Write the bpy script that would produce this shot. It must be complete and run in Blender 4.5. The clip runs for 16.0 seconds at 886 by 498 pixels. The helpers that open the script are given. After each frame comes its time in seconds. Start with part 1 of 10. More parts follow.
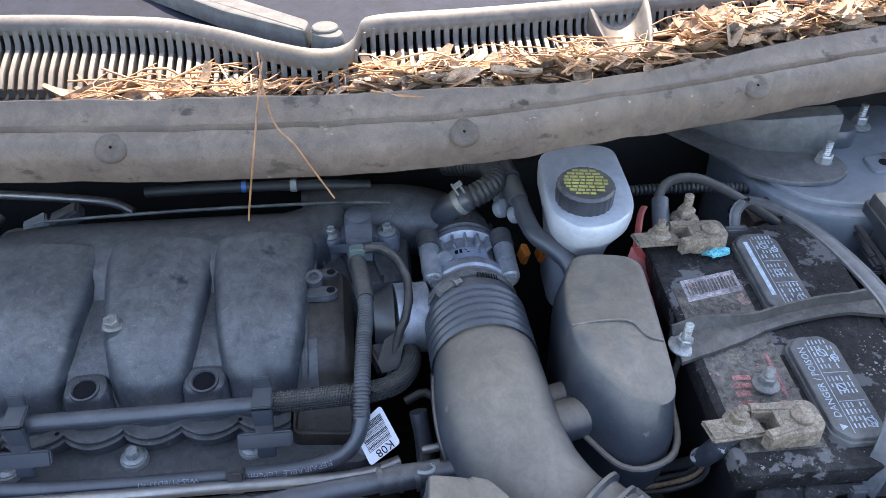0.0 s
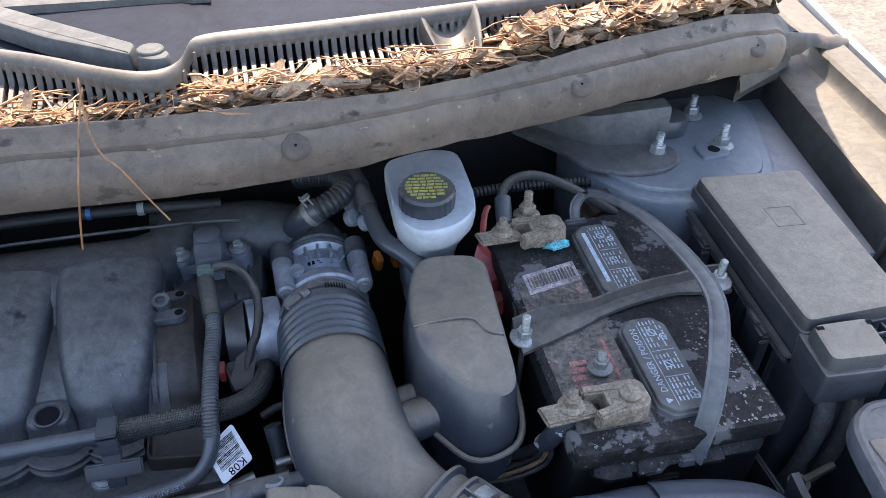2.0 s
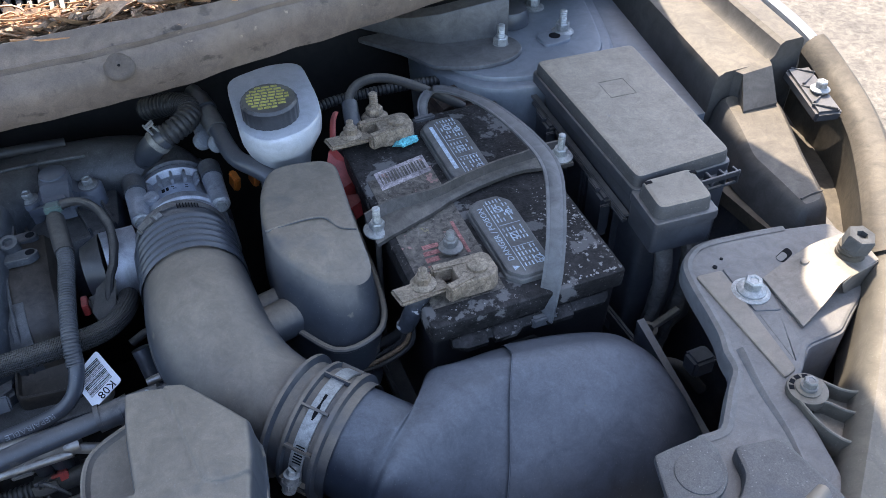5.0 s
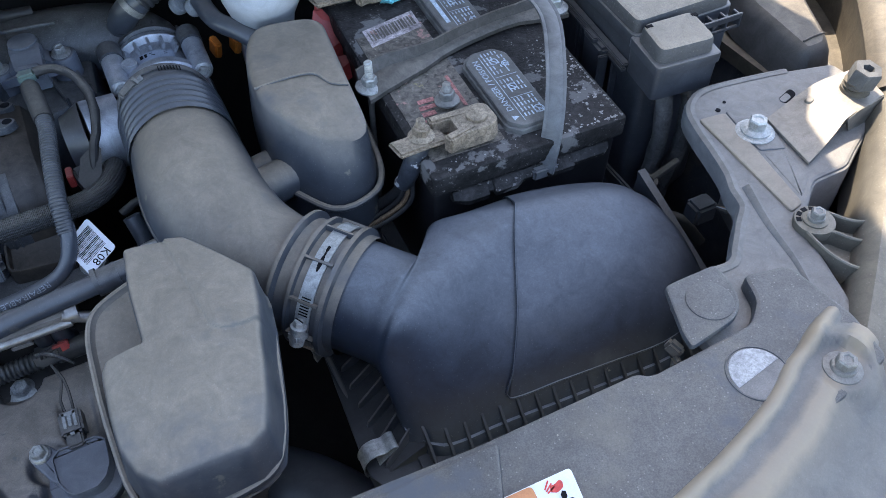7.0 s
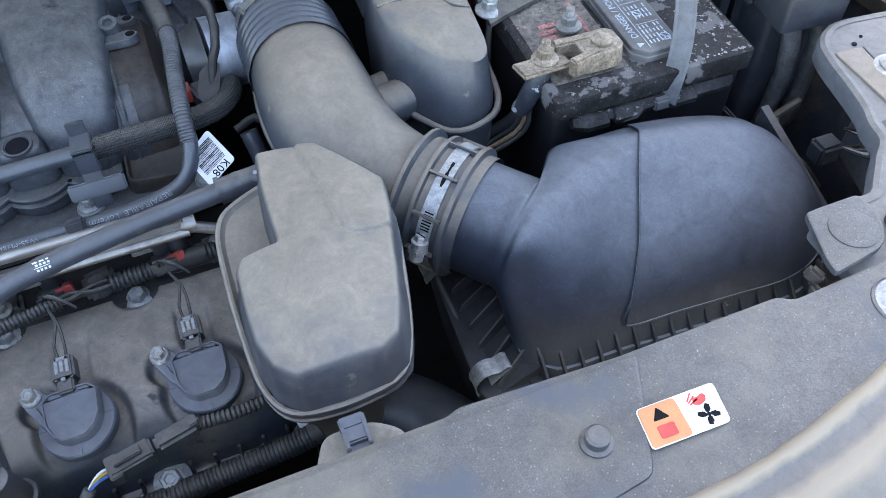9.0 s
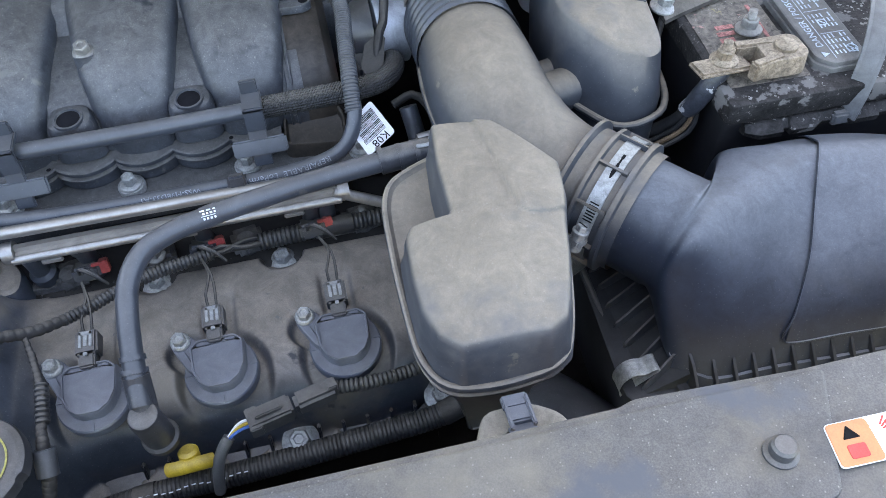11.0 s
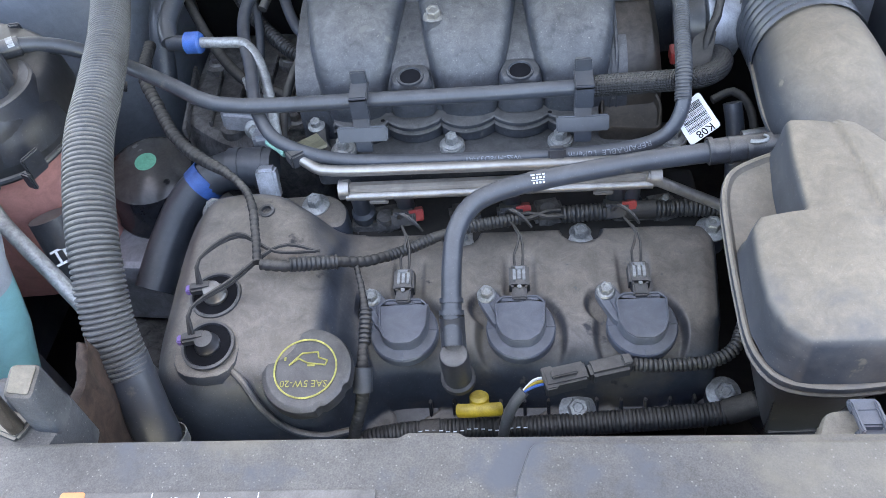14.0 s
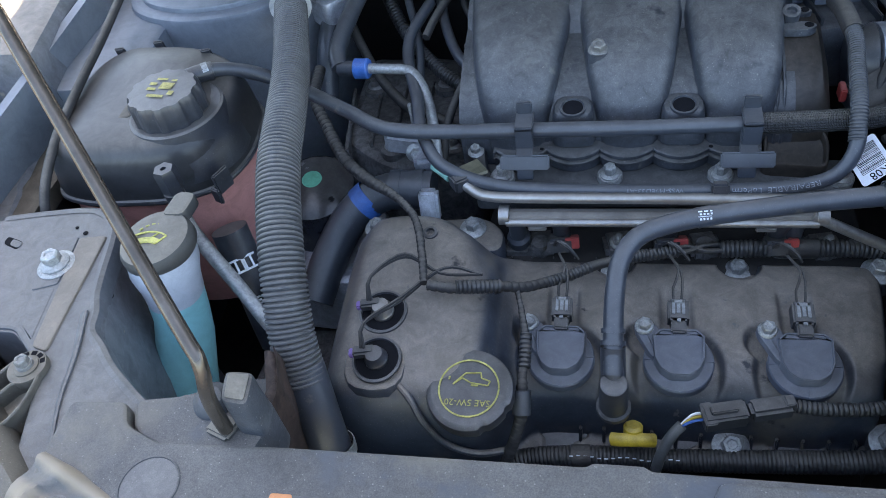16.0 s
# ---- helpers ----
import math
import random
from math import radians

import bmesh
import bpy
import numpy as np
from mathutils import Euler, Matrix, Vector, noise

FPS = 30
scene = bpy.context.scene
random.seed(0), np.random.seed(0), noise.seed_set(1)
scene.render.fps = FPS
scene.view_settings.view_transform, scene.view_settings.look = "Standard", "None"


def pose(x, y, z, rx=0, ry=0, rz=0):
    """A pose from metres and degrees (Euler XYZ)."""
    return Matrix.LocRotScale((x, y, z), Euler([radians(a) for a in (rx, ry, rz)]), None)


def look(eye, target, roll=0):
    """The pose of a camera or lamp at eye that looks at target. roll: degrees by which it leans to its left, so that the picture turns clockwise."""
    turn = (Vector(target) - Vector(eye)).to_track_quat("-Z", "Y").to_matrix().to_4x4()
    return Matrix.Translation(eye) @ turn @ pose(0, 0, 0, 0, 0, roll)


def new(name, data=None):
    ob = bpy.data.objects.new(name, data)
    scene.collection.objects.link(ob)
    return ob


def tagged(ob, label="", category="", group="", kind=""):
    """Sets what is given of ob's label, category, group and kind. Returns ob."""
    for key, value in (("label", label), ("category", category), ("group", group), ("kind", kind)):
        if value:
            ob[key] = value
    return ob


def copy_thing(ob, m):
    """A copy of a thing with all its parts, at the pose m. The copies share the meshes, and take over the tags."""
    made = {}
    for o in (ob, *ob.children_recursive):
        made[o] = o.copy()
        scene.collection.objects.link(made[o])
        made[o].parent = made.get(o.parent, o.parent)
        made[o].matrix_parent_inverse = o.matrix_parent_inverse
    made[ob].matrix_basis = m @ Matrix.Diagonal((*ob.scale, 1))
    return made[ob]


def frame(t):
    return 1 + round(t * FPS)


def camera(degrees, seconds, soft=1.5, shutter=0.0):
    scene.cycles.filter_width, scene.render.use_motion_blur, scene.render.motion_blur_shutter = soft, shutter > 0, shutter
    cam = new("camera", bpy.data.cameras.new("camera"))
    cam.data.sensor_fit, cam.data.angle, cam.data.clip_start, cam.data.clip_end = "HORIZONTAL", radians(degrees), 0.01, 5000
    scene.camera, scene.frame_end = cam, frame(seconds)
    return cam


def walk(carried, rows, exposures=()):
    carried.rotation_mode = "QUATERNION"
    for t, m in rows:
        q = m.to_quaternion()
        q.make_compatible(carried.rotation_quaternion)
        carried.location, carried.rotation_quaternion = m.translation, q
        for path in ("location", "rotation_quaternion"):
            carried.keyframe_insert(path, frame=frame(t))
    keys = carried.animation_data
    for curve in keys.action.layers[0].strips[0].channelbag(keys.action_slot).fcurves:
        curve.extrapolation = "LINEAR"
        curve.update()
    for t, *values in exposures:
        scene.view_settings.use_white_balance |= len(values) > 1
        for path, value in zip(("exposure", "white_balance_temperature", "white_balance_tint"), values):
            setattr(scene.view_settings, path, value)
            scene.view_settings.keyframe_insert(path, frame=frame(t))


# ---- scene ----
# The camera and its walk
cam = camera(58.6, 16.0, soft=0.45)
PATH = [
    (0, (-0.008, -0.005, 1.472), (0.185, 1.552, 0.231), 0.9),
    (0.5, (0.01, -0.008, 1.474), (0.247, 1.543, 0.234), 1.0),
    (1, (0.029, -0.015, 1.476), (0.323, 1.53, 0.239), 1.1),
    (1.5, (0.044, -0.022, 1.48), (0.396, 1.516, 0.251), 1.2),
    (2, (0.058, -0.028, 1.483), (0.461, 1.501, 0.258), 1.3),
    (2.5, (0.074, -0.037, 1.485), (0.537, 1.479, 0.265), 1.5),
    (3, (0.089, -0.05, 1.484), (0.599, 1.458, 0.274), 1.2),
    (3.2, (0.094, -0.056, 1.485), (0.612, 1.45, 0.275), 0.9),
    (5.3, (0.109, -0.097, 1.45), (0.666, 1.254, 0.084), -1.8),
    (5.5, (0.107, -0.099, 1.444), (0.66, 1.23, 0.055), -2.0),
    (6, (0.103, -0.102, 1.433), (0.652, 1.177, -0.003), -2.3),
    (6.5, (0.093, -0.103, 1.421), (0.64, 1.138, -0.049), -2.2),
    (7, (0.08, -0.107, 1.413), (0.623, 1.108, -0.081), -2.1),
    (7.5, (0.065, -0.104, 1.403), (0.587, 1.092, -0.112), -2.4),
    (8, (0.053, -0.104, 1.396), (0.542, 1.077, -0.142), -2.9),
    (8.5, (0.035, -0.108, 1.393), (0.484, 1.084, -0.148), -3.5),
    (9, (0.015, -0.108, 1.386), (0.425, 1.101, -0.154), -3.4),
    (11.5, (-0.064, -0.095, 1.373), (0.107, 1.19, -0.149), -4.0),
    (12, (-0.078, -0.096, 1.373), (0.016, 1.201, -0.146), -5.0),
    (12.5, (-0.098, -0.103, 1.374), (-0.071, 1.205, -0.139), -5.4),
    (13, (-0.122, -0.108, 1.373), (-0.173, 1.204, -0.136), -6.2),
    (13.5, (-0.146, -0.112, 1.377), (-0.278, 1.205, -0.122), -7.5),
    (14, (-0.167, -0.118, 1.382), (-0.365, 1.2, -0.11), -8.4),
    (14.5, (-0.184, -0.119, 1.385), (-0.441, 1.199, -0.097), -9.5),
    (15, (-0.198, -0.122, 1.393), (-0.511, 1.197, -0.078), -10.4),
    (15.5, (-0.212, -0.126, 1.401), (-0.586, 1.19, -0.058), -11.4),
    (16, (-0.223, -0.128, 1.416), (-0.655, 1.185, -0.029), -12.7),
]
EXPOSURES = [(0.0, 2.70, 7500, 15), (3.0, 2.16, 7200, 15), (5.5, 2.24, 7000, 13), (6.0, 2.24, 6950, 12), (8.5, 3.04, 7850, 12), (9.0, 3.13, 7900, 12), (11.5, 3.30, 9000, 14), (12.5, 3.62, 9200, 15), (14.5, 3.48, 9000, 15), (15.0, 3.48, 9000, 15), (15.5, 3.06, 8400, 12), (16.0, 2.66, 7600, 11)]
walk(cam, [(t, look(eye, target, roll)) for t, eye, target, roll in PATH], EXPOSURES)

# Daylight: sun from behind the car, so that the raised hood shades the bay
SUN_ELEV, SUN_AZ = 60.0, 6.0
world = bpy.data.worlds.new("world")
scene.world = world
world.use_nodes = True
wn = world.node_tree
sky = wn.nodes.new("ShaderNodeTexSky")
sky.sky_type = "NISHITA"
sky.sun_disc = False
sky.sun_elevation = radians(SUN_ELEV)
sky.sun_rotation = radians(SUN_AZ)
sky.air_density, sky.dust_density, sky.ozone_density = 1.0, 1.2, 1.0
wn.links.new(sky.outputs[0], wn.nodes["Background"].inputs[0])
wn.nodes["Background"].inputs[1].default_value = 0.15
sun_data = bpy.data.lights.new("sun", "SUN")
sun_data.energy, sun_data.angle, sun_data.color = 2.9, radians(0.53), (1.0, 0.93, 0.82)
sun = new("sun", sun_data)
ce, se = math.cos(radians(SUN_ELEV)), math.sin(radians(SUN_ELEV))
sun_dir = Vector((math.sin(radians(SUN_AZ)) * ce, math.cos(radians(SUN_AZ)) * ce, se))
sun.matrix_world = look(sun_dir * 10, (0, 0, 0))

# ---- building helpers ----
V = Vector


def nodes_of(name):
    m = bpy.data.materials.new(name)
    m.use_nodes = True
    nt = m.node_tree
    return m, nt, nt.nodes["Principled BSDF"]


def surface(name, color, rough=0.5, metal=0.0, dust=0.0, dust_color=(0.30, 0.265, 0.215), grain=140.0, bump=0.15,
            vary=0.25, patch=9.0, spec=0.5, speck=0.0, trans=0.0, sss=0.0, fleck_by=0.45, dust_rough=0.72, dust_from=0.48):
    """A worn, dusty surface: two scales of noise, dust on what faces up, fine relief."""
    m, nt, b = nodes_of(name)
    N, L = nt.nodes.new, nt.links.new
    tc = N("ShaderNodeTexCoord")
    big, fine = N("ShaderNodeTexNoise"), N("ShaderNodeTexNoise")
    big.inputs["Scale"].default_value, big.inputs["Detail"].default_value = patch, 6
    big.inputs["Roughness"].default_value = 0.62
    fine.inputs["Scale"].default_value, fine.inputs["Detail"].default_value = grain, 4
    L(tc.outputs["Object"], big.inputs["Vector"])
    L(tc.outputs["Object"], fine.inputs["Vector"])
    tone = N("ShaderNodeMapRange")
    tone.inputs[1].default_value, tone.inputs[2].default_value = 0.3, 0.7
    tone.inputs[3].default_value, tone.inputs[4].default_value = 1 - vary, 1 + vary
    L(big.outputs[0], tone.inputs[0])
    mul = N("ShaderNodeVectorMath")
    mul.operation = "SCALE"
    mul.inputs[0].default_value = color
    L(tone.outputs[0], mul.inputs["Scale"])
    col = mul.outputs[0]
    # grime at a middle scale: streaks and freckles laid over all
    mid = N("ShaderNodeTexNoise")
    mid.inputs["Scale"].default_value, mid.inputs["Detail"].default_value = patch * 5.5, 9
    mid.inputs["Roughness"].default_value, mid.inputs["Distortion"].default_value = 0.72, 0.6
    L(tc.outputs["Object"], mid.inputs["Vector"])
    grime = N("ShaderNodeMapRange")
    grime.inputs[1].default_value, grime.inputs[2].default_value = 0.34, 0.66
    grime.inputs[3].default_value, grime.inputs[4].default_value = 1 - 1.35 * vary, 1 + 0.9 * vary
    L(mid.outputs[0], grime.inputs[0])
    over = N("ShaderNodeVectorMath")
    over.operation = "SCALE"
    fleck = N("ShaderNodeMapRange")
    fleck.inputs[1].default_value, fleck.inputs[2].default_value = 0.32, 0.68
    fleck.inputs[3].default_value, fleck.inputs[4].default_value = 1 - 0.20 * fleck_by * min(1, vary * 5), 1 + 0.24 * fleck_by * min(1, vary * 5)
    dot = N("ShaderNodeTexNoise")
    dot.inputs["Scale"].default_value, dot.inputs["Detail"].default_value = 1100, 2
    L(tc.outputs["Object"], dot.inputs["Vector"])
    L(dot.outputs[0], fleck.inputs[0])
    both = N("ShaderNodeMath")
    both.operation = "MULTIPLY"
    L(grime.outputs[0], both.inputs[0]), L(fleck.outputs[0], both.inputs[1])
    L(both.outputs[0], over.inputs["Scale"])
    geo = N("ShaderNodeNewGeometry")
    if dust:
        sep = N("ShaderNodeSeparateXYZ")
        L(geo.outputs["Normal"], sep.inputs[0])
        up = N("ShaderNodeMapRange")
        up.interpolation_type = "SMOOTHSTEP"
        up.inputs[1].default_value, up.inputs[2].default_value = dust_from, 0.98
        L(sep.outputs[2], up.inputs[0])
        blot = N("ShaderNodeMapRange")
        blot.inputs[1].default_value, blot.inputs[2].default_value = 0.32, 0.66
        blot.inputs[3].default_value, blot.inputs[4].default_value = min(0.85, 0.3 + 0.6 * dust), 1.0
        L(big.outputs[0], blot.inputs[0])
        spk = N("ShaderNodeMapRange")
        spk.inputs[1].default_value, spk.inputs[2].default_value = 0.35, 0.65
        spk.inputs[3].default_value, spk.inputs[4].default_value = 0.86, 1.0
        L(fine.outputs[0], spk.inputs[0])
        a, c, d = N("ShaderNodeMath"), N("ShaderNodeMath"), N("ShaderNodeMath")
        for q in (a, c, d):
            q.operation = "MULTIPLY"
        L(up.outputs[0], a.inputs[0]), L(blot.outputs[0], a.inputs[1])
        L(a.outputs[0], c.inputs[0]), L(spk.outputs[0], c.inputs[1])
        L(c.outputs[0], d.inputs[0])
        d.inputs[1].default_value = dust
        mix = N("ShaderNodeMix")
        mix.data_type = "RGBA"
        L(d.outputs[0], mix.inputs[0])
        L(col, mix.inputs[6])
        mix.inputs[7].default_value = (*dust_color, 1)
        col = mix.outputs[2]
        rr = N("ShaderNodeMapRange")
        rr.inputs[3].default_value, rr.inputs[4].default_value = rough, dust_rough
        L(d.outputs[0], rr.inputs[0])
        L(rr.outputs[0], b.inputs["Roughness"])
    else:
        rr = N("ShaderNodeMapRange")
        rr.inputs[1].default_value, rr.inputs[2].default_value = 0.3, 0.7
        rr.inputs[3].default_value, rr.inputs[4].default_value = max(rough - 0.08, 0.03), min(rough + 0.1, 1)
        L(big.outputs[0], rr.inputs[0])
        L(rr.outputs[0], b.inputs["Roughness"])
    if speck:
        vor = N("ShaderNodeTexVoronoi")
        vor.inputs["Scale"].default_value = 260
        L(tc.outputs["Object"], vor.inputs["Vector"])
        lim = N("ShaderNodeMapRange")
        lim.inputs[1].default_value, lim.inputs[2].default_value = 0.10, 0.16
        lim.inputs[3].default_value, lim.inputs[4].default_value = speck, 0.0
        L(vor.outputs["Distance"], lim.inputs[0])
        mx = N("ShaderNodeMix")
        mx.data_type = "RGBA"
        L(lim.outputs[0], mx.inputs[0])
        L(col, mx.inputs[6])
        mx.inputs[7].default_value = (0.5, 0.47, 0.42, 1)
        col = mx.outputs[2]
    L(col, over.inputs[0])
    L(over.outputs[0], b.inputs["Base Color"])
    b.inputs["Metallic"].default_value = metal
    b.inputs["Specular IOR Level"].default_value = spec
    b.inputs["Transmission Weight"].default_value = trans
    if sss:
        b.inputs["Subsurface Weight"].default_value = sss
        b.inputs["Subsurface Radius"].default_value = (0.02, 0.02, 0.02)
        b.inputs["Subsurface Scale"].default_value = 0.5
    bp = N("ShaderNodeBump")
    bp.inputs["Strength"].default_value, bp.inputs["Distance"].default_value = bump, 0.0006
    L(fine.outputs[0], bp.inputs["Height"])
    L(bp.outputs[0], b.inputs["Normal"])
    return m


def mesh_of(name, bm, material, angle=35):
    bmesh.ops.recalc_face_normals(bm, faces=bm.faces[:])
    me = bpy.data.meshes.new(name)
    bm.to_mesh(me)
    bm.free()
    me.polygons.foreach_set("use_smooth", [True] * len(me.polygons))
    me.set_sharp_from_angle(angle=radians(angle))
    me.materials.append(material)
    return me


def part(name, bm, material, parent, label="", angle=35):
    ob = new(name, mesh_of(name, bm, material, angle))
    ob.parent = parent
    return tagged(ob, label)


def solid(name, bm, material, label, category, kind="", group="", angle=35):
    """A thing that is one mesh."""
    return tagged(new(name, mesh_of(name, bm, material, angle)), label, category, group, kind)


def thing(name, label, category, at=(0, 0, 0), kind="", group=""):
    """A thing made of parts: an Empty at its base; parts are built in its own axes."""
    ob = new(name)
    ob.empty_display_size = 0.05
    ob.location = at
    return tagged(ob, label, category, group, kind)


def grid_faces(bm, rows, close_u=True, cap=True, uv=None):
    """Quads between rings of vertices."""
    n = len(rows[0])
    lay = bm.loops.layers.uv.verify() if uv else None
    for i in range(len(rows) - 1):
        for j in range(n if close_u else n - 1):
            k = (j + 1) % n
            f = bm.faces.new((rows[i][j], rows[i][k], rows[i + 1][k], rows[i + 1][j]))
            if lay:
                vs = (j / n, (j + 1) / n, (j + 1) / n, j / n)
                us = (uv[i], uv[i], uv[i + 1], uv[i + 1])
                for lp, u, v in zip(f.loops, us, vs):
                    lp[lay].uv = (u, v)
    if cap and close_u:
        bm.faces.new(rows[0])
        bm.faces.new(rows[-1])


def loft(bm, rings, cap=True, close_u=True):
    rows = [[bm.verts.new(p) for p in r] for r in rings]
    grid_faces(bm, rows, close_u, cap)
    return rows


def spline(pts, step):
    """Points at even steps along a smooth curve through pts."""
    p = [V(q) for q in pts]
    p = [p[0] * 2 - p[1]] + p + [p[-1] * 2 - p[-2]]
    out = []
    for i in range(1, len(p) - 2):
        a, b, c, d = p[i - 1:i + 3]
        k = max(2, int((c - b).length / step))
        for j in range(k):
            t = j / k
            out.append(0.5 * (2 * b + (c - a) * t + (2 * a - 5 * b + 4 * c - d) * t * t + (3 * b - a - 3 * c + d) * t ** 3))
    out.append(p[-2])
    return out


def tube(bm, pts, r, n=12, step=0.007, rib=None, cap=True, flat=1.0):
    """A hose along pts. r: a radius or a function of the length run; rib: (pitch, depth) of its corrugation."""
    if rib:
        step = rib[0] / 7
    c = spline(pts, step)
    rows, us, s = [], [], 0.0
    t0 = (c[1] - c[0]).normalized()
    u = t0.orthogonal().normalized()
    total = sum((c[i + 1] - c[i]).length for i in range(len(c) - 1))
    for i, q in enumerate(c):
        t = (c[min(i + 1, len(c) - 1)] - c[max(i - 1, 0)]).normalized()
        u = (u - t * u.dot(t)).normalized()
        w = t.cross(u)
        if i:
            s += (q - c[i - 1]).length
        rad = r(s / total) if callable(r) else r
        if rib:
            rad -= rib[1] * (0.5 - 0.5 * math.cos(2 * math.pi * s / rib[0])) ** 3
        rows.append([bm.verts.new(q + (u * math.cos(a) + w * math.sin(a) * flat) * rad)
                     for a in (2 * math.pi * j / n for j in range(n))])
        us.append(s)
    grid_faces(bm, rows, True, cap, us)


def lathe(bm, profile, at=(0, 0, 0), axis=(0, 0, 1), n=28, cap=True, wob=None):
    """A turned shape: profile of (radius, height) along axis from at."""
    ax = V(axis).normalized()
    u = ax.orthogonal().normalized()
    w = ax.cross(u)
    rows = []
    for r, h in profile:
        rows.append([bm.verts.new(V(at) + ax * h + (u * math.cos(a) + w * math.sin(a)) * (r * (wob(a) if wob else 1)))
                     for a in (2 * math.pi * j / n for j in range(n))])
    grid_faces(bm, rows, True, cap)


def rod(bm, a, b, r, r2=None, n=14):
    a, b = V(a), V(b)
    lathe(bm, [(r, 0), (r if r2 is None else r2, (b - a).length)], a, b - a, n)


def rounded(poly, r, k=4):
    """The polygon with its corners rounded."""
    out, n = [], len(poly)
    for i in range(n):
        p, a, b = V(poly[i][:2]), V(poly[i - 1][:2]), V(poly[(i + 1) % n][:2])
        rad = poly[i][2] if len(poly[i]) > 2 else r
        d1, d2 = (a - p), (b - p)
        l = min(rad, d1.length * 0.45, d2.length * 0.45)
        if l < 1e-5:
            out.append(tuple(p))
            continue
        s, e = p + d1.normalized() * l, p + d2.normalized() * l
        for j in range(k + 1):
            t = j / k
            q = s * (1 - t) ** 2 + p * 2 * t * (1 - t) + e * t * t
            out.append((q.x, q.y))
    return out


def inset(poly, d):
    """The ring moved inwards by about d."""
    n = len(poly)
    area = sum(poly[i][0] * poly[(i + 1) % n][1] - poly[(i + 1) % n][0] * poly[i][1] for i in range(n))
    sg = 1 if area > 0 else -1
    out = []
    for i in range(n):
        a, p, b = V(poly[i - 1]), V(poly[i]), V(poly[(i + 1) % n])
        t = (b - a)
        if t.length < 1e-9:
            out.append(tuple(p))
            continue
        t.normalize()
        out.append((p.x - t.y * d * sg, p.y + t.x * d * sg))
    return out


def rounded3(poly, r, k=4):
    """The closed ring of points in space with its corners rounded."""
    out, n = [], len(poly)
    for i in range(n):
        p, a, b = V(poly[i]), V(poly[i - 1]), V(poly[(i + 1) % n])
        d1, d2 = a - p, b - p
        s, e = p + d1.normalized() * min(r, d1.length * 0.45), p + d2.normalized() * min(r, d2.length * 0.45)
        for j in range(k + 1):
            t = j / k
            out.append(s * (1 - t) ** 2 + p * 2 * t * (1 - t) + e * t * t)
    return out


def inset3(ring, d, dz=0.0):
    """The ring drawn in by d in plan and moved by dz."""
    return [V((x, y, q.z + dz)) for (x, y), q in zip(inset([(q.x, q.y) for q in ring], d), ring)]


def patch(bm, stations, ku=6, kv=3):
    """A smooth skin through stations of points, all of one count; gives back its grid of places."""
    def even(pts, k):
        p = [pts[0] * 2 - pts[1]] + pts + [pts[-1] * 2 - pts[-2]]
        out = []
        for i in range(1, len(p) - 2):
            a, b, c, d = p[i - 1:i + 3]
            for j in range(k):
                t = j / k
                out.append(0.5 * (2 * b + (c - a) * t + (2 * a - 5 * b + 4 * c - d) * t * t + (3 * b - a - 3 * c + d) * t ** 3))
        return out + [p[-2]]
    cross = [even([V(q) for q in s], kv) for s in stations]
    grid = [list(r) for r in zip(*[even(list(c), ku) for c in zip(*cross)])]
    if bm is not None:
        loft(bm, grid, cap=False, close_u=False)
    return grid


def prism(bm, poly, z0, z1, r=0.004, edge=0.003, draft=0.0, xf=None, tilt=None):
    """An upright slab with rounded corners, a soft upper edge and draft. tilt: (dz/dx, dz/dy, x0, y0) of its top."""
    if r:
        r = max(r, 1.8 * (edge + 0.0005 + max(draft, 0)))
    ring = rounded(poly, r) if r else [tuple(q[:2]) for q in poly]
    h = z1 - z0
    levels = [(0, z0), (draft * max(h - edge, 0) / max(h, 1e-6), z1 - edge), (draft + edge * 0.3, z1 - edge * 0.3), (draft + edge, z1), (draft + edge + 0.0005, z1)]
    rings = []
    for d, z in levels:
        rg = []
        for x, y in inset(ring, d):
            zz = z
            if tilt and z > z0:
                zz += tilt[0] * (x - tilt[2]) + tilt[1] * (y - tilt[3])
            p = V((x, y, zz))
            rg.append(xf @ p if xf else p)
        rings.append(rg)
    loft(bm, rings)


def box(bm, c, s, edge=0.0015, m=None):
    """A block with softened edges, its middle at c; m turns it first."""
    b2 = bmesh.new()
    bmesh.ops.create_cube(b2, size=1)
    bmesh.ops.scale(b2, vec=s, verts=b2.verts)
    if edge:
        bmesh.ops.bevel(b2, geom=b2.edges[:], offset=min(edge, min(s) * 0.4), segments=2, affect="EDGES")
    mat = Matrix.Translation(c) @ (m.to_4x4() if m else Matrix())
    bmesh.ops.transform(b2, matrix=mat, verts=b2.verts)
    vm = {v: bm.verts.new(v.co) for v in b2.verts}
    for f in b2.faces:
        bm.faces.new([vm[v] for v in f.verts])
    b2.free()


def rot(rx=0, ry=0, rz=0):
    return Euler([radians(a) for a in (rx, ry, rz)]).to_matrix()


def aim(axis):
    """The turn that takes +z to the axis."""
    return V(axis).to_track_quat("Z", "Y").to_matrix()


def rough_up(bm, amount, scale):
    for v in bm.verts:
        v.co += noise.noise_vector(v.co * scale) * amount


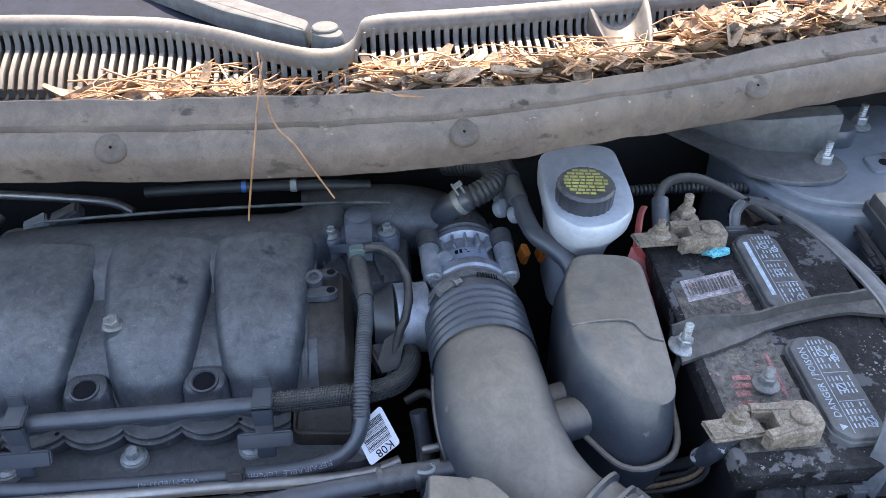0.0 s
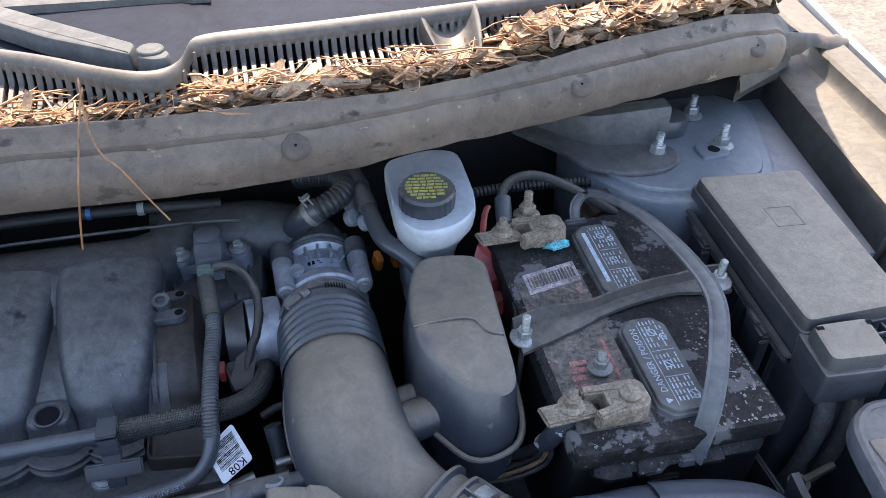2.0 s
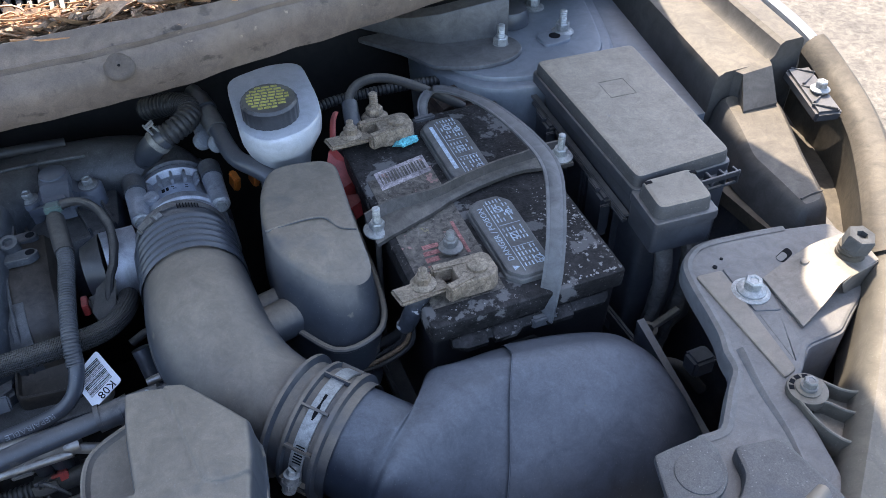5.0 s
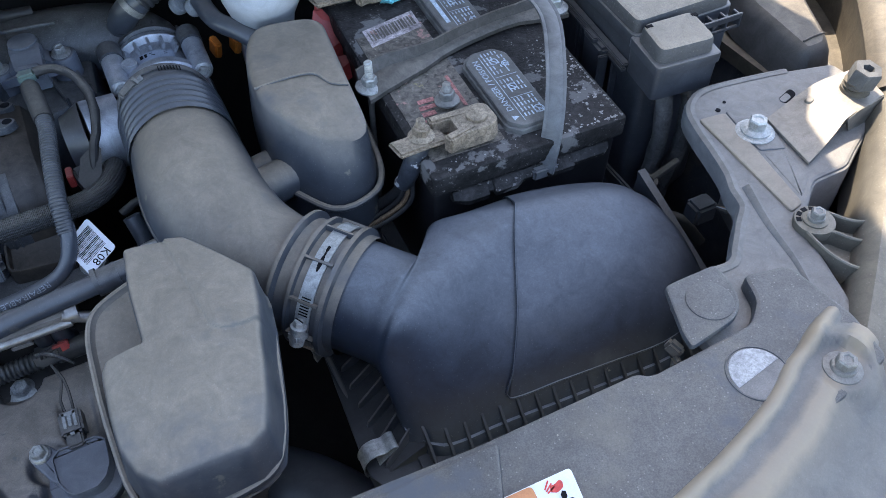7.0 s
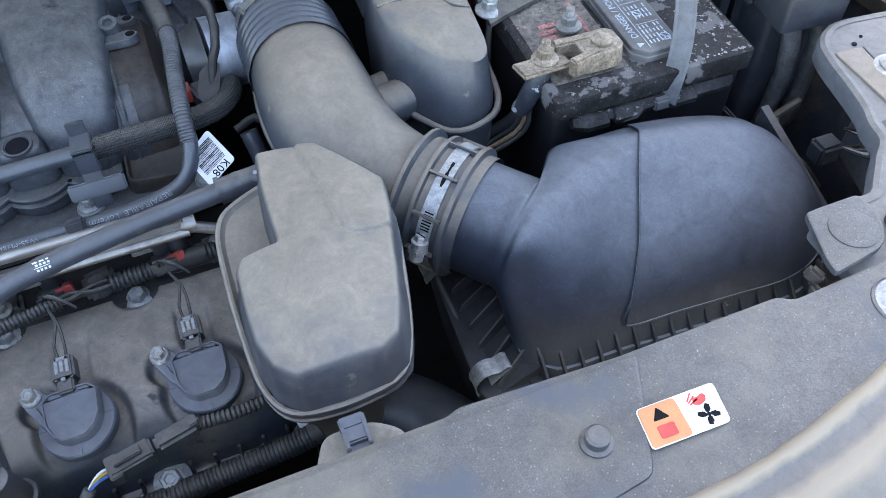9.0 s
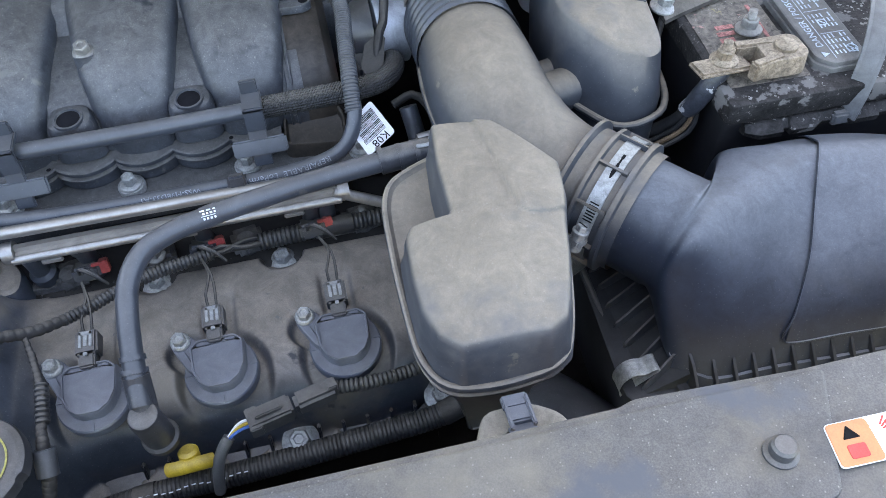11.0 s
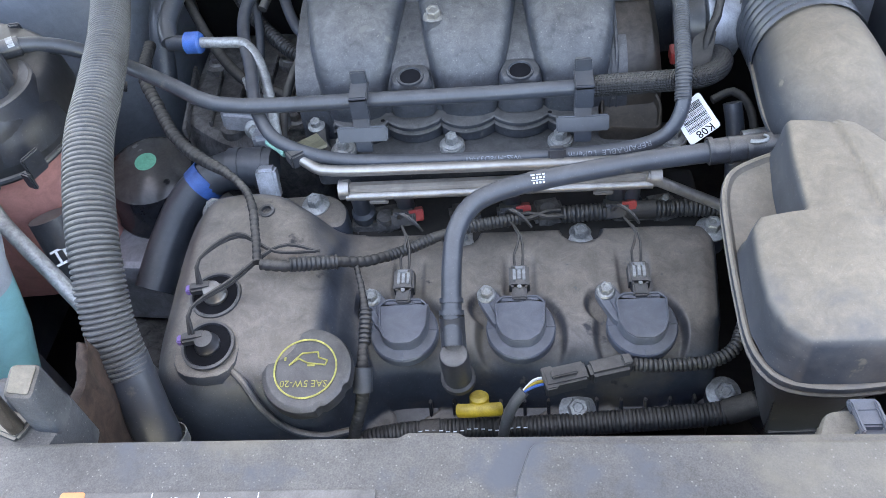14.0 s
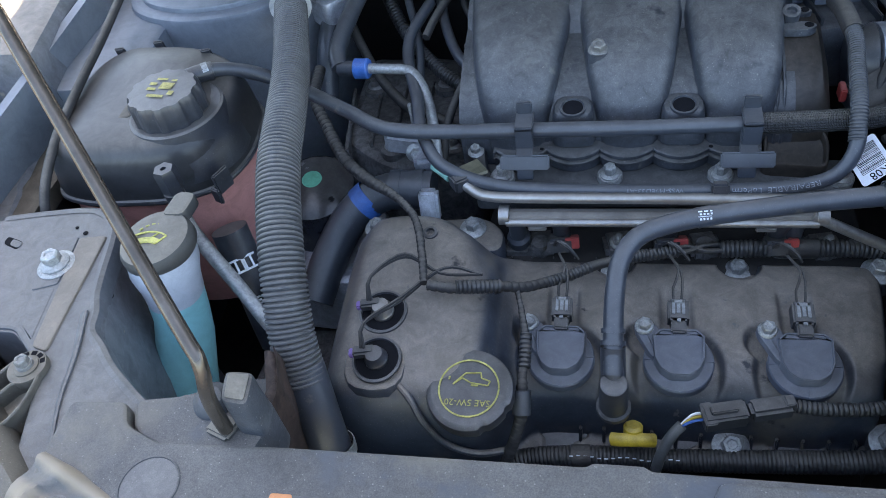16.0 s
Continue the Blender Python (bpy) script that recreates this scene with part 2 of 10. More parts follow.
def bolt(parent, at, axis=(0, 0, 1), r=0.0065, name="bolt", material=None, stud=0.0, flange=1.75):
    """A hexagon flange bolt or nut with its washer face."""
    bm = bmesh.new()
    lathe(bm, [(r * flange, 0), (r * flange, r * 0.25), (r * 1.3, r * 0.55), (r * 1.15, r * 0.6)], at, axis, 22)
    lathe(bm, [(r * 1.1, r * 0.5), (r * 1.1, r * 1.55), (r * 0.95, r * 1.75), (r * 0.6, r * 1.75), (r * 0.5, r * 1.6)], at, axis, 6)
    if stud:
        lathe(bm, [(r * 0.55, r * 1.5)] + [(r * (0.5 if i % 2 else 0.58), r * 1.6 + stud * (i + 1) / 14) for i in range(13)]
              + [(r * 0.4, r * 1.6 + stud)], at, axis, 14)
    return part(name, bm, material or ZINC, parent, "", 30)


def words(text, size, material, parent, at, m=None, name="lettering", squeeze=1.0, label=""):
    """Built-in font lettering as a thin mesh."""
    cu = bpy.data.curves.new(name, "FONT")
    cu.body, cu.size, cu.align_x, cu.align_y = text, size, "CENTER", "CENTER"
    cu.extrude = 0.0001
    cu.resolution_u = 2
    tmp = bpy.data.objects.new(name, cu)
    scene.collection.objects.link(tmp)
    dg = bpy.context.evaluated_depsgraph_get()
    me = bpy.data.meshes.new_from_object(tmp.evaluated_get(dg))
    bpy.data.objects.remove(tmp)
    me.materials.clear()
    me.materials.append(material)
    me.transform(Matrix.Translation(at) @ (m.to_4x4() if m else Matrix()) @ Matrix.Diagonal((squeeze, 1, 1, 1)))
    ob = new(name, me)
    ob.parent = parent
    return tagged(ob, label)


def bars(parent, material, rows, at, m, name="print", label=""):
    """Unreadable print as plain bars: rows of (x, y, width, height) on a face."""
    bm = bmesh.new()
    for x, y, w, h in rows:
        p = [V((x - w / 2, y - h / 2, 0)), V((x + w / 2, y - h / 2, 0)), V((x + w / 2, y + h / 2, 0)), V((x - w / 2, y + h / 2, 0))]
        bm.faces.new([bm.verts.new(V(at) + (m @ q)) for q in p])
    return part(name, bm, material, parent, label)

# ---- materials ----
PLASTIC = surface("black_plastic", (0.034, 0.038, 0.047), 0.36, dust=0.34, grain=300, bump=0.06, spec=0.7, fleck_by=0.6, speck=0.08)
VALVE = surface("dusty_valve_cover", (0.040, 0.049, 0.066), 0.38, dust=0.70, dust_color=(0.315, 0.258, 0.196), grain=260, bump=0.05, spec=0.6, patch=8, vary=0.24, fleck_by=0.6, dust_rough=0.58, speck=0.12)
COIL = surface("coil_plastic", (0.098, 0.114, 0.146), 0.40, dust=0.25, grain=300, bump=0.02, fleck_by=0.4, vary=0.15, speck=0.06)
PLASTIC_DUSTY = surface("dusty_black_plastic", (0.046, 0.053, 0.065), 0.42, dust=0.84, speck=0.08, dust_from=0.25, dust_color=(0.262, 0.213, 0.157), grain=260, bump=0.035, vary=0.15, fleck_by=0.35, dust_rough=0.6)
BRACE = surface("dusty_grey_brace", (0.095, 0.10, 0.11), 0.5, metal=0.2, dust=0.5, dust_color=(0.22, 0.195, 0.16), grain=200, bump=0.15)
# dust on upward faces is tinted blue to paint in the sky's sheen
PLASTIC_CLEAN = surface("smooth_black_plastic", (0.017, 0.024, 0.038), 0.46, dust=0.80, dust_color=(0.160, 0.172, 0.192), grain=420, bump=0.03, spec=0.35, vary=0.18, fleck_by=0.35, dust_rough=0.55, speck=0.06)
MANIFOLD = surface("grey_black_manifold", (0.048, 0.055, 0.067), 0.40, dust=0.42, dust_from=0.25, dust_color=(0.205, 0.186, 0.156), grain=200, bump=0.16, vary=0.30, patch=14, spec=0.6, fleck_by=1.0, speck=0.16, dust_rough=0.6)
# near black, so the depth of the bay has its shade in the colour
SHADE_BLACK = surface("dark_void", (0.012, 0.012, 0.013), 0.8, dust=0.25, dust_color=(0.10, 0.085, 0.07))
COVER = surface("dusty_radiator_cover", (0.044, 0.050, 0.060), 0.46, dust=0.46, dust_color=(0.195, 0.166, 0.128), grain=330, bump=0.45, speck=0.22, patch=9, vary=0.18, fleck_by=1.1)
# real dust, its colour paled to make up for light lost under the hood
FUSE_LID = surface("brightened_dusty_lid", (0.05, 0.051, 0.054), 0.55, dust=0.92, dust_color=(0.300, 0.250, 0.190), grain=240, bump=0.35, vary=0.14, speck=0.18, fleck_by=1.3)
RUBBER = surface("black_rubber_hose", (0.040, 0.048, 0.062), 0.36, dust=0.20, grain=200, bump=0.03, vary=0.14, spec=0.7, fleck_by=0.4, speck=0.08)
SEAL = surface("weathered_seal", (0.128, 0.100, 0.082), 0.55, dust=0.55, dust_color=(0.315, 0.246, 0.186), grain=240, bump=0.35, vary=0.20, patch=11, fleck_by=0.6)
RIVET = surface("muddy_rivet", (0.105, 0.083, 0.068), 0.6, dust=0.45, dust_color=(0.215, 0.170, 0.130), grain=240, bump=0.4, fleck_by=0.6)
# flap rubber darkened in colour for the shade near the hood hinge
FLAP_SHADED = surface("shaded_brown_flap", (0.075, 0.060, 0.048), 0.6, dust=0.3, dust_color=(0.17, 0.135, 0.10), grain=120, bump=0.4)
SHROUD = surface("brown_black_shroud", (0.036, 0.037, 0.040), 0.36, dust=0.5, dust_color=(0.150, 0.128, 0.100), grain=200, bump=0.05, vary=0.25, patch=10, fleck_by=0.3, dust_rough=0.5)
MUCK = surface("brown_black_muck", (0.040, 0.033, 0.028), 0.42, dust=0.25, dust_color=(0.115, 0.090, 0.068), grain=200, bump=0.25, vary=0.35, patch=18, speck=0.05)
CONDUIT = surface("split_conduit", (0.024, 0.026, 0.030), 0.42, dust=0.28, grain=200, bump=0.05, fleck_by=0.2)
GREY_HOSE = surface("grey_corrugated_hose", (0.076, 0.080, 0.086), 0.5, dust=0.40, dust_color=(0.24, 0.215, 0.18), grain=220, vary=0.18, fleck_by=0.6, speck=0.08)
SLEEVE = surface("dark_grey_sleeve", (0.048, 0.053, 0.062), 0.45, dust=0.35, dust_color=(0.20, 0.185, 0.16), grain=200, bump=0.04, fleck_by=0.2)
TAPE = surface("cloth_tape", (0.022, 0.022, 0.024), 0.75, dust=0.35, grain=500, bump=0.4)
TAPE_GREY = surface("dusty_grey_tape", (0.075, 0.076, 0.080), 0.6, dust=0.35, grain=400, bump=0.5, vary=0.35, patch=30)
ZINC = surface("zinc_plated_steel", (0.38, 0.395, 0.40), 0.44, metal=0.6, dust=0.45, dust_color=(0.33, 0.32, 0.28), grain=200, bump=0.06, vary=0.25, patch=40, fleck_by=0.4)
CASTING = surface("grimy_casting", (0.13, 0.13, 0.135), 0.6, metal=0.25, dust=0.45, dust_color=(0.17, 0.145, 0.115), grain=140, bump=0.6, vary=0.45, patch=16)
STEEL = surface("bare_steel", (0.38, 0.375, 0.37), 0.40, metal=0.85, dust=0.35, dust_color=(0.26, 0.23, 0.19), vary=0.2, bump=0.04, fleck_by=0.2)
ALLOY = surface("cast_aluminium", (0.46, 0.49, 0.54), 0.50, metal=0.6, dust=0.25, grain=420, bump=0.5)
RAILMETAL = surface("fuel_rail_steel", (0.40, 0.385, 0.365), 0.34, metal=0.8, dust=0.45, dust_color=(0.26, 0.215, 0.165), grain=200, bump=0.03, vary=0.14, fleck_by=0.1)
PAINT = surface("silver_blue_paint", (0.195, 0.222, 0.258), 0.36, metal=0.2, dust=0.45, dust_color=(0.205, 0.200, 0.190), grain=380, bump=0.03, vary=0.12, speck=0.06, fleck_by=0.3)
PAINT_DUSTY = surface("dusty_silver_paint", (0.165, 0.176, 0.196), 0.5, metal=0.1, dust=0.75, dust_color=(0.228, 0.192, 0.145), grain=300, bump=0.08, speck=0.06)
TRIM = surface("dusty_grey_trim", (0.050, 0.048, 0.046), 0.6, dust=0.66, dust_color=(0.158, 0.128, 0.088), grain=300, bump=0.2)
FLANGE = surface("tan_dusty_flange", (0.065, 0.054, 0.040), 0.65, dust=0.7, dust_color=(0.098, 0.080, 0.056), grain=260, bump=0.3, vary=0.3)
ARM = surface("silver_blue_support_paint", (0.122, 0.132, 0.148), 0.45, metal=0.1, dust=0.60, dust_color=(0.186, 0.158, 0.116), grain=300, bump=0.06, vary=0.18, speck=0.10, patch=12)
ARM_TAN = surface("tan_dusty_support_strip", (0.175, 0.150, 0.122), 0.6, dust=0.6, dust_color=(0.265, 0.218, 0.165), grain=300, bump=0.1, vary=0.15, speck=0.12)
FRAME = surface("dusty_headlamp_frame", (0.095, 0.086, 0.071), 0.5, dust=0.62, dust_color=(0.205, 0.174, 0.128), grain=320, bump=0.2, vary=0.2, speck=0.15)
BRIGHT_STEEL = surface("pale_zinc_steel", (0.175, 0.160, 0.140), 0.45, metal=0.2, dust=0.5, dust_color=(0.225, 0.190, 0.145), grain=300, vary=0.2, patch=20, fleck_by=0.4)
# black and almost dustless: shade below the filter box put into the colour
TRAY = surface("shade_black_tray", (0.024, 0.025, 0.028), 0.55, dust=0.06, dust_color=(0.10, 0.09, 0.075), grain=300, vary=0.25)
COVER_DUSTY = surface("tan_dust_on_cover", (0.060, 0.060, 0.058), 0.55, dust=0.75, dust_color=(0.285, 0.248, 0.192), grain=330, bump=0.25, vary=0.16)
CLAMP = surface("dirty_hold_down", (0.060, 0.055, 0.052), 0.6, dust=0.55, dust_color=(0.20, 0.175, 0.145), grain=160, bump=0.5, vary=0.3, patch=20)
DIRT = surface("grey_dirt_flakes", (0.26, 0.25, 0.24), 0.9, grain=300, vary=0.4, patch=60)
COWL = surface("black_cowl_plastic", (0.072, 0.066, 0.060), 0.42, dust=0.45, dust_color=(0.235, 0.200, 0.165), grain=420, bump=0.15, spec=0.45, fleck_by=0.3)
ZINC_DULL = surface("dusty_zinc_bracket", (0.20, 0.20, 0.195), 0.5, metal=0.3, dust=0.45, dust_color=(0.19, 0.165, 0.13), grain=240, vary=0.25, patch=22)
WIPER = surface("grey_wiper_arm", (0.085, 0.088, 0.090), 0.7, dust=0.2, grain=300, spec=0.2, dust_color=(0.12, 0.11, 0.10))
COWL_PANEL = surface("cowl_panel", (0.010, 0.014, 0.026), 0.72, dust=0.04, spec=0.12, dust_color=(0.05, 0.05, 0.055))
BATTERY = surface("dirty_battery_case", (0.017, 0.016, 0.0165), 0.65, dust=0.10, dust_color=(0.11, 0.095, 0.088), grain=420, bump=1.0, vary=0.6, patch=22, speck=0.18, spec=0.3)
BATTERY_SIDE = surface("battery_side", (0.012, 0.012, 0.014), 0.42, dust=0.15)
VENT = surface("grey_vent_cap", (0.085, 0.086, 0.088), 0.5, dust=0.5, dust_color=(0.155, 0.145, 0.130), grain=400, bump=0.3, vary=0.3)
LEAD = surface("oxidised_lead", (0.225, 0.180, 0.138), 0.6, metal=0.25, dust=0.5, dust_color=(0.40, 0.325, 0.235), grain=160, bump=0.5, vary=0.45, patch=60)
CORROSION = surface("blue_green_corrosion", (0.10, 0.42, 0.48), 0.9, grain=700, bump=1.0, vary=0.5, patch=90)
PRINT = surface("pale_print", (0.70, 0.74, 0.78), 0.7, grain=600, vary=0.2, patch=60)
PRINT_BLUE = surface("blue_white_print", (0.40, 0.47, 0.54), 0.7, grain=600, vary=0.35, patch=90)
PRINT_FAINT = surface("faint_print", (0.26, 0.28, 0.31), 0.7, vary=0.5, patch=120)
PRINT_YELLOW = surface("yellow_print", (0.46, 0.42, 0.12), 0.6, vary=0.3, patch=60)
PRINT_DULL = surface("worn_yellow_print", (0.42, 0.36, 0.12), 0.7, vary=0.4, patch=80)
PRINT_RED = surface("faded_red_print", (0.36, 0.125, 0.115), 0.75, vary=0.55, patch=90, dust=0.2)
BATTERY_LABEL = surface("battery_label", (0.050, 0.040, 0.036), 0.6, dust=0.4, grain=90, vary=0.6, patch=30, speck=0.4)
PALE_LABEL = surface("worn_pale_label", (0.36, 0.31, 0.31), 0.8, vary=0.5, patch=60, grain=200)
WHITE = surface("white_label", (0.72, 0.74, 0.78), 0.5, vary=0.08)
# black of printed marks, and painted darkness for holes, slots and gaps
INK_AND_SHADE = surface("black_ink_and_shade", (0.012, 0.012, 0.014), 0.85, spec=0.1)
ORANGE = surface("orange_label", (0.58, 0.235, 0.095), 0.5, vary=0.1)
REDINK = surface("red_ink", (0.62, 0.06, 0.05), 0.5)
RED = surface("red_plastic", (0.38, 0.05, 0.045), 0.45, dust=0.3)
BLUE = surface("blue_plastic", (0.03, 0.13, 0.42), 0.4, dust=0.15)
YELLOW = surface("yellow_plastic", (0.50, 0.34, 0.03), 0.45, dust=0.25)
PALE_DISC = surface("chipped_white_disc", (0.36, 0.36, 0.37), 0.6, dust=0.3, vary=0.3, patch=60, grain=200)
PALE_TAG = surface("blue_white_tag", (0.34, 0.40, 0.50), 0.5, vary=0.15, dust=0.2)
GREEN = surface("green_dot", (0.10, 0.42, 0.28), 0.5)
PURPLE = surface("purple_plastic", (0.25, 0.16, 0.42), 0.5)
ORANGE_PLASTIC = surface("orange_plastic", (0.50, 0.14, 0.02), 0.5)
TEAL = surface("teal_plastic", (0.22, 0.48, 0.42), 0.5, dust=0.2)
GREYCONN = surface("grey_connector", (0.26, 0.28, 0.29), 0.5, dust=0.3)
TANK = surface("milky_white_tank", (0.42, 0.455, 0.505), 0.30, sss=0.3, dust=0.15, vary=0.12)
COOLANT = surface("pink_coolant_tank", (0.50, 0.235, 0.215), 0.35, dust=0.2, vary=0.15, sss=0.1)
FLUID = surface("blue_washer_fluid_tank", (0.23, 0.55, 0.58), 0.35, sss=0.2, dust=0.08, vary=0.08)
RUST = surface("rusty_dirty_bracket", (0.050, 0.030, 0.023), 0.85, dust=0.3, dust_color=(0.10, 0.075, 0.055), grain=120, bump=0.8, vary=0.5)
LEAF = surface("dry_leaf", (0.335, 0.220, 0.138), 0.6, vary=0.40, patch=60, grain=300, bump=0.3)
MULCH = surface("leaf_mulch", (0.07, 0.042, 0.026), 0.9, vary=0.6, patch=40, grain=300, bump=1.0)
NEEDLE = surface("pine_needle", (0.40, 0.20, 0.095), 0.55, vary=0.3)
GLASS_DARK = surface("windshield_frit", (0.012, 0.014, 0.018), 0.08, dust=0.12, bump=0.02)
ASPHALT = surface("pale_pavement", (0.132, 0.117, 0.097), 0.9, grain=60, bump=1.0, vary=0.35, patch=6, speck=0.3, fleck_by=1.6)


def crested(name, base, dust_color):
    """The cover's plastic, with dust settled in bands along its crests; the second coordinate runs across them, in metres."""
    m = surface(name, base, 0.48, dust=0.40, dust_color=(0.27, 0.242, 0.195), grain=330, bump=0.2, vary=0.14, patch=7, speck=0.06)
    nt = m.node_tree
    N, L = nt.nodes.new, nt.links.new
    b = nt.nodes["Principled BSDF"]
    src = b.inputs["Base Color"].links[0].from_socket
    tc, sep, no, wob, ramp, mx = N("ShaderNodeTexCoord"), N("ShaderNodeSeparateXYZ"), N("ShaderNodeTexNoise"), N("ShaderNodeMath"), N("ShaderNodeValToRGB"), N("ShaderNodeMix")
    L(tc.outputs["UV"], sep.inputs[0])
    no.inputs["Scale"].default_value, no.inputs["Detail"].default_value = 45, 7
    L(tc.outputs["Object"], no.inputs["Vector"])
    add = N("ShaderNodeMath")
    add.operation = "MULTIPLY_ADD"
    add.inputs[1].default_value, add.inputs[2].default_value = 0.010, -0.005
    L(no.outputs[0], add.inputs[0])
    L(sep.outputs[1], wob.inputs[0]), L(add.outputs[0], wob.inputs[1])
    sc = N("ShaderNodeMapRange")
    sc.inputs[1].default_value, sc.inputs[2].default_value = -0.01, 0.09
    L(wob.outputs[0], sc.inputs[0])
    stops = ((0.0, 0.0), (0.06, 0.65), (0.125, 0.85), (0.165, 0.10), (0.245, 0.12), (0.29, 0.70), (0.37, 0.78), (0.44, 0.22), (0.60, 0.05), (0.88, 0.1), (0.92, 0.45), (0.97, 0.05))
    el = ramp.color_ramp.elements
    while len(el) < len(stops):
        el.new(0.5)
    for e, (p, v) in zip(el, stops):
        e.position, e.color = p, (v, v, v, 1)
    L(sc.outputs[0], ramp.inputs[0])
    mx.data_type = "RGBA"
    L(ramp.outputs[0], mx.inputs[0]), L(src, mx.inputs[6])
    mx.inputs[7].default_value = (*dust_color, 1)
    L(mx.outputs[2], b.inputs["Base Color"])
    return m


RIDGE = crested("dust_banded_cover", (0.050, 0.057, 0.070), (0.30, 0.242, 0.172))


def island_tint(m, amount=0.5):
    """Gives each loose piece of the mesh its own tone."""
    nt = m.node_tree
    b = nt.nodes["Principled BSDF"]
    src = b.inputs["Base Color"].links[0].from_socket
    geo, mr, sc = nt.nodes.new("ShaderNodeNewGeometry"), nt.nodes.new("ShaderNodeMapRange"), nt.nodes.new("ShaderNodeVectorMath")
    sc.operation = "SCALE"
    mr.inputs[3].default_value, mr.inputs[4].default_value = 1 - amount, 1 + amount
    nt.links.new(geo.outputs["Random Per Island"], mr.inputs[0])
    nt.links.new(src, sc.inputs[0])
    nt.links.new(mr.outputs[0], sc.inputs["Scale"])
    nt.links.new(sc.outputs[0], b.inputs["Base Color"])


TAPE_WORN = surface("worn_black_tape", (0.035, 0.040, 0.052), 0.38, dust=0.15, vary=0.3, patch=40)
island_tint(LEAF, 0.75)
island_tint(NEEDLE, 0.4)


def braided(name, color):
    """Woven sleeve: two crossing waves along the hose's own length."""
    m = surface(name, color, 0.6, dust=0.35, grain=300)
    nt = m.node_tree
    N, L = nt.nodes.new, nt.links.new
    tc, sep = N("ShaderNodeTexCoord"), N("ShaderNodeSeparateXYZ")
    L(tc.outputs["UV"], sep.inputs[0])
    prod = None
    for sg in (1, -1):
        a, v, s = N("ShaderNodeMath"), N("ShaderNodeMath"), N("ShaderNodeMath")
        a.operation, a.inputs[1].default_value = "MULTIPLY", 2300.0
        L(sep.outputs[0], a.inputs[0])
        v.operation, v.inputs[1].default_value = "MULTIPLY_ADD", sg * 2 * math.pi * 12
        L(sep.outputs[1], v.inputs[0]), L(a.outputs[0], v.inputs[2])
        s.operation = "SINE"
        L(v.outputs[0], s.inputs[0])
        if prod is None:
            prod = s.outputs[0]
        else:
            p = N("ShaderNodeMath")
            p.operation = "MULTIPLY"
            L(prod, p.inputs[0]), L(s.outputs[0], p.inputs[1])
            prod = p.outputs[0]
    bp = [n for n in nt.nodes if n.type == "BUMP"][0]
    bp.inputs["Strength"].default_value, bp.inputs["Distance"].default_value = 0.9, 0.0012
    L(prod, bp.inputs["Height"])
    return m


BRAID = braided("braided_sleeve", (0.030, 0.031, 0.035))


def stained(m, color, low, high, scale, flat=1.0):
    """Crisp-edged stains with a shape of their own over a surface."""
    nt = m.node_tree
    N, L = nt.nodes.new, nt.links.new
    b = nt.nodes["Principled BSDF"]
    src = b.inputs["Base Color"].links[0].from_socket
    tc, mp, no, rg, mx = N("ShaderNodeTexCoord"), N("ShaderNodeMapping"), N("ShaderNodeTexNoise"), N("ShaderNodeMapRange"), N("ShaderNodeMix")
    mp.inputs["Scale"].default_value = (1, 1, flat)
    no.inputs["Scale"].default_value, no.inputs["Detail"].default_value, no.inputs["Roughness"].default_value = scale, 8, 0.6
    L(tc.outputs["Object"], mp.inputs["Vector"]), L(mp.outputs[0], no.inputs["Vector"])
    rg.inputs[1].default_value, rg.inputs[2].default_value = low, high
    L(no.outputs[0], rg.inputs[0])
    mx.data_type = "RGBA"
    L(rg.outputs[0], mx.inputs[0]), L(src, mx.inputs[6])
    mx.inputs[7].default_value = (*color, 1)
    L(mx.outputs[2], b.inputs["Base Color"])


stained(TAPE_WORN, (0.45, 0.45, 0.46), 0.60, 0.62, 60)
stained(SEAL, (0.060, 0.048, 0.038), 0.60, 0.66, 30, 1.6)
stained(SEAL, (0.105, 0.090, 0.078), 0.58, 0.72, 8, 3.0)
stained(SEAL, (0.30, 0.235, 0.165), 0.66, 0.69, 44, 1.2)
stained(BATTERY, (0.125, 0.120, 0.118), 0.575, 0.60, 26)
stained(BATTERY, (0.14, 0.13, 0.125), 0.64, 0.67, 170)
stained(PLASTIC_DUSTY, (0.105, 0.104, 0.106), 0.57, 0.70, 10)
stained(PLASTIC_DUSTY, (0.16, 0.145, 0.122), 0.66, 0.70, 34)
stained(COVER, (0.185, 0.160, 0.122), 0.52, 0.74, 8)
stained(COVER, (0.075, 0.080, 0.090), 0.56, 0.66, 15)
stained(COVER, (0.30, 0.27, 0.22), 0.72, 0.75, 110)
stained(MANIFOLD, (0.014, 0.017, 0.023), 0.64, 0.72, 24)
stained(MANIFOLD, (0.12, 0.118, 0.112), 0.64, 0.70, 55, 0.5)
stained(MANIFOLD, (0.19, 0.18, 0.16), 0.69, 0.72, 150)

stained(VALVE, (0.17, 0.145, 0.11), 0.55, 0.74, 9)
stained(VALVE, (0.12, 0.115, 0.11), 0.66, 0.69, 60)
stained(VALVE, (0.014, 0.015, 0.018), 0.64, 0.70, 26)
stained(PLASTIC, (0.15, 0.13, 0.10), 0.66, 0.74, 34)
stained(RUBBER, (0.13, 0.12, 0.105), 0.66, 0.74, 40)
stained(PLASTIC_CLEAN, (0.075, 0.078, 0.082), 0.58, 0.84, 13)
stained(PLASTIC_CLEAN, (0.15, 0.14, 0.125), 0.70, 0.73, 70)
stained(BATTERY_LABEL, (0.34, 0.19, 0.165), 0.62, 0.65, 46)
stained(BATTERY_LABEL, (0.30, 0.25, 0.12), 0.68, 0.71, 30)
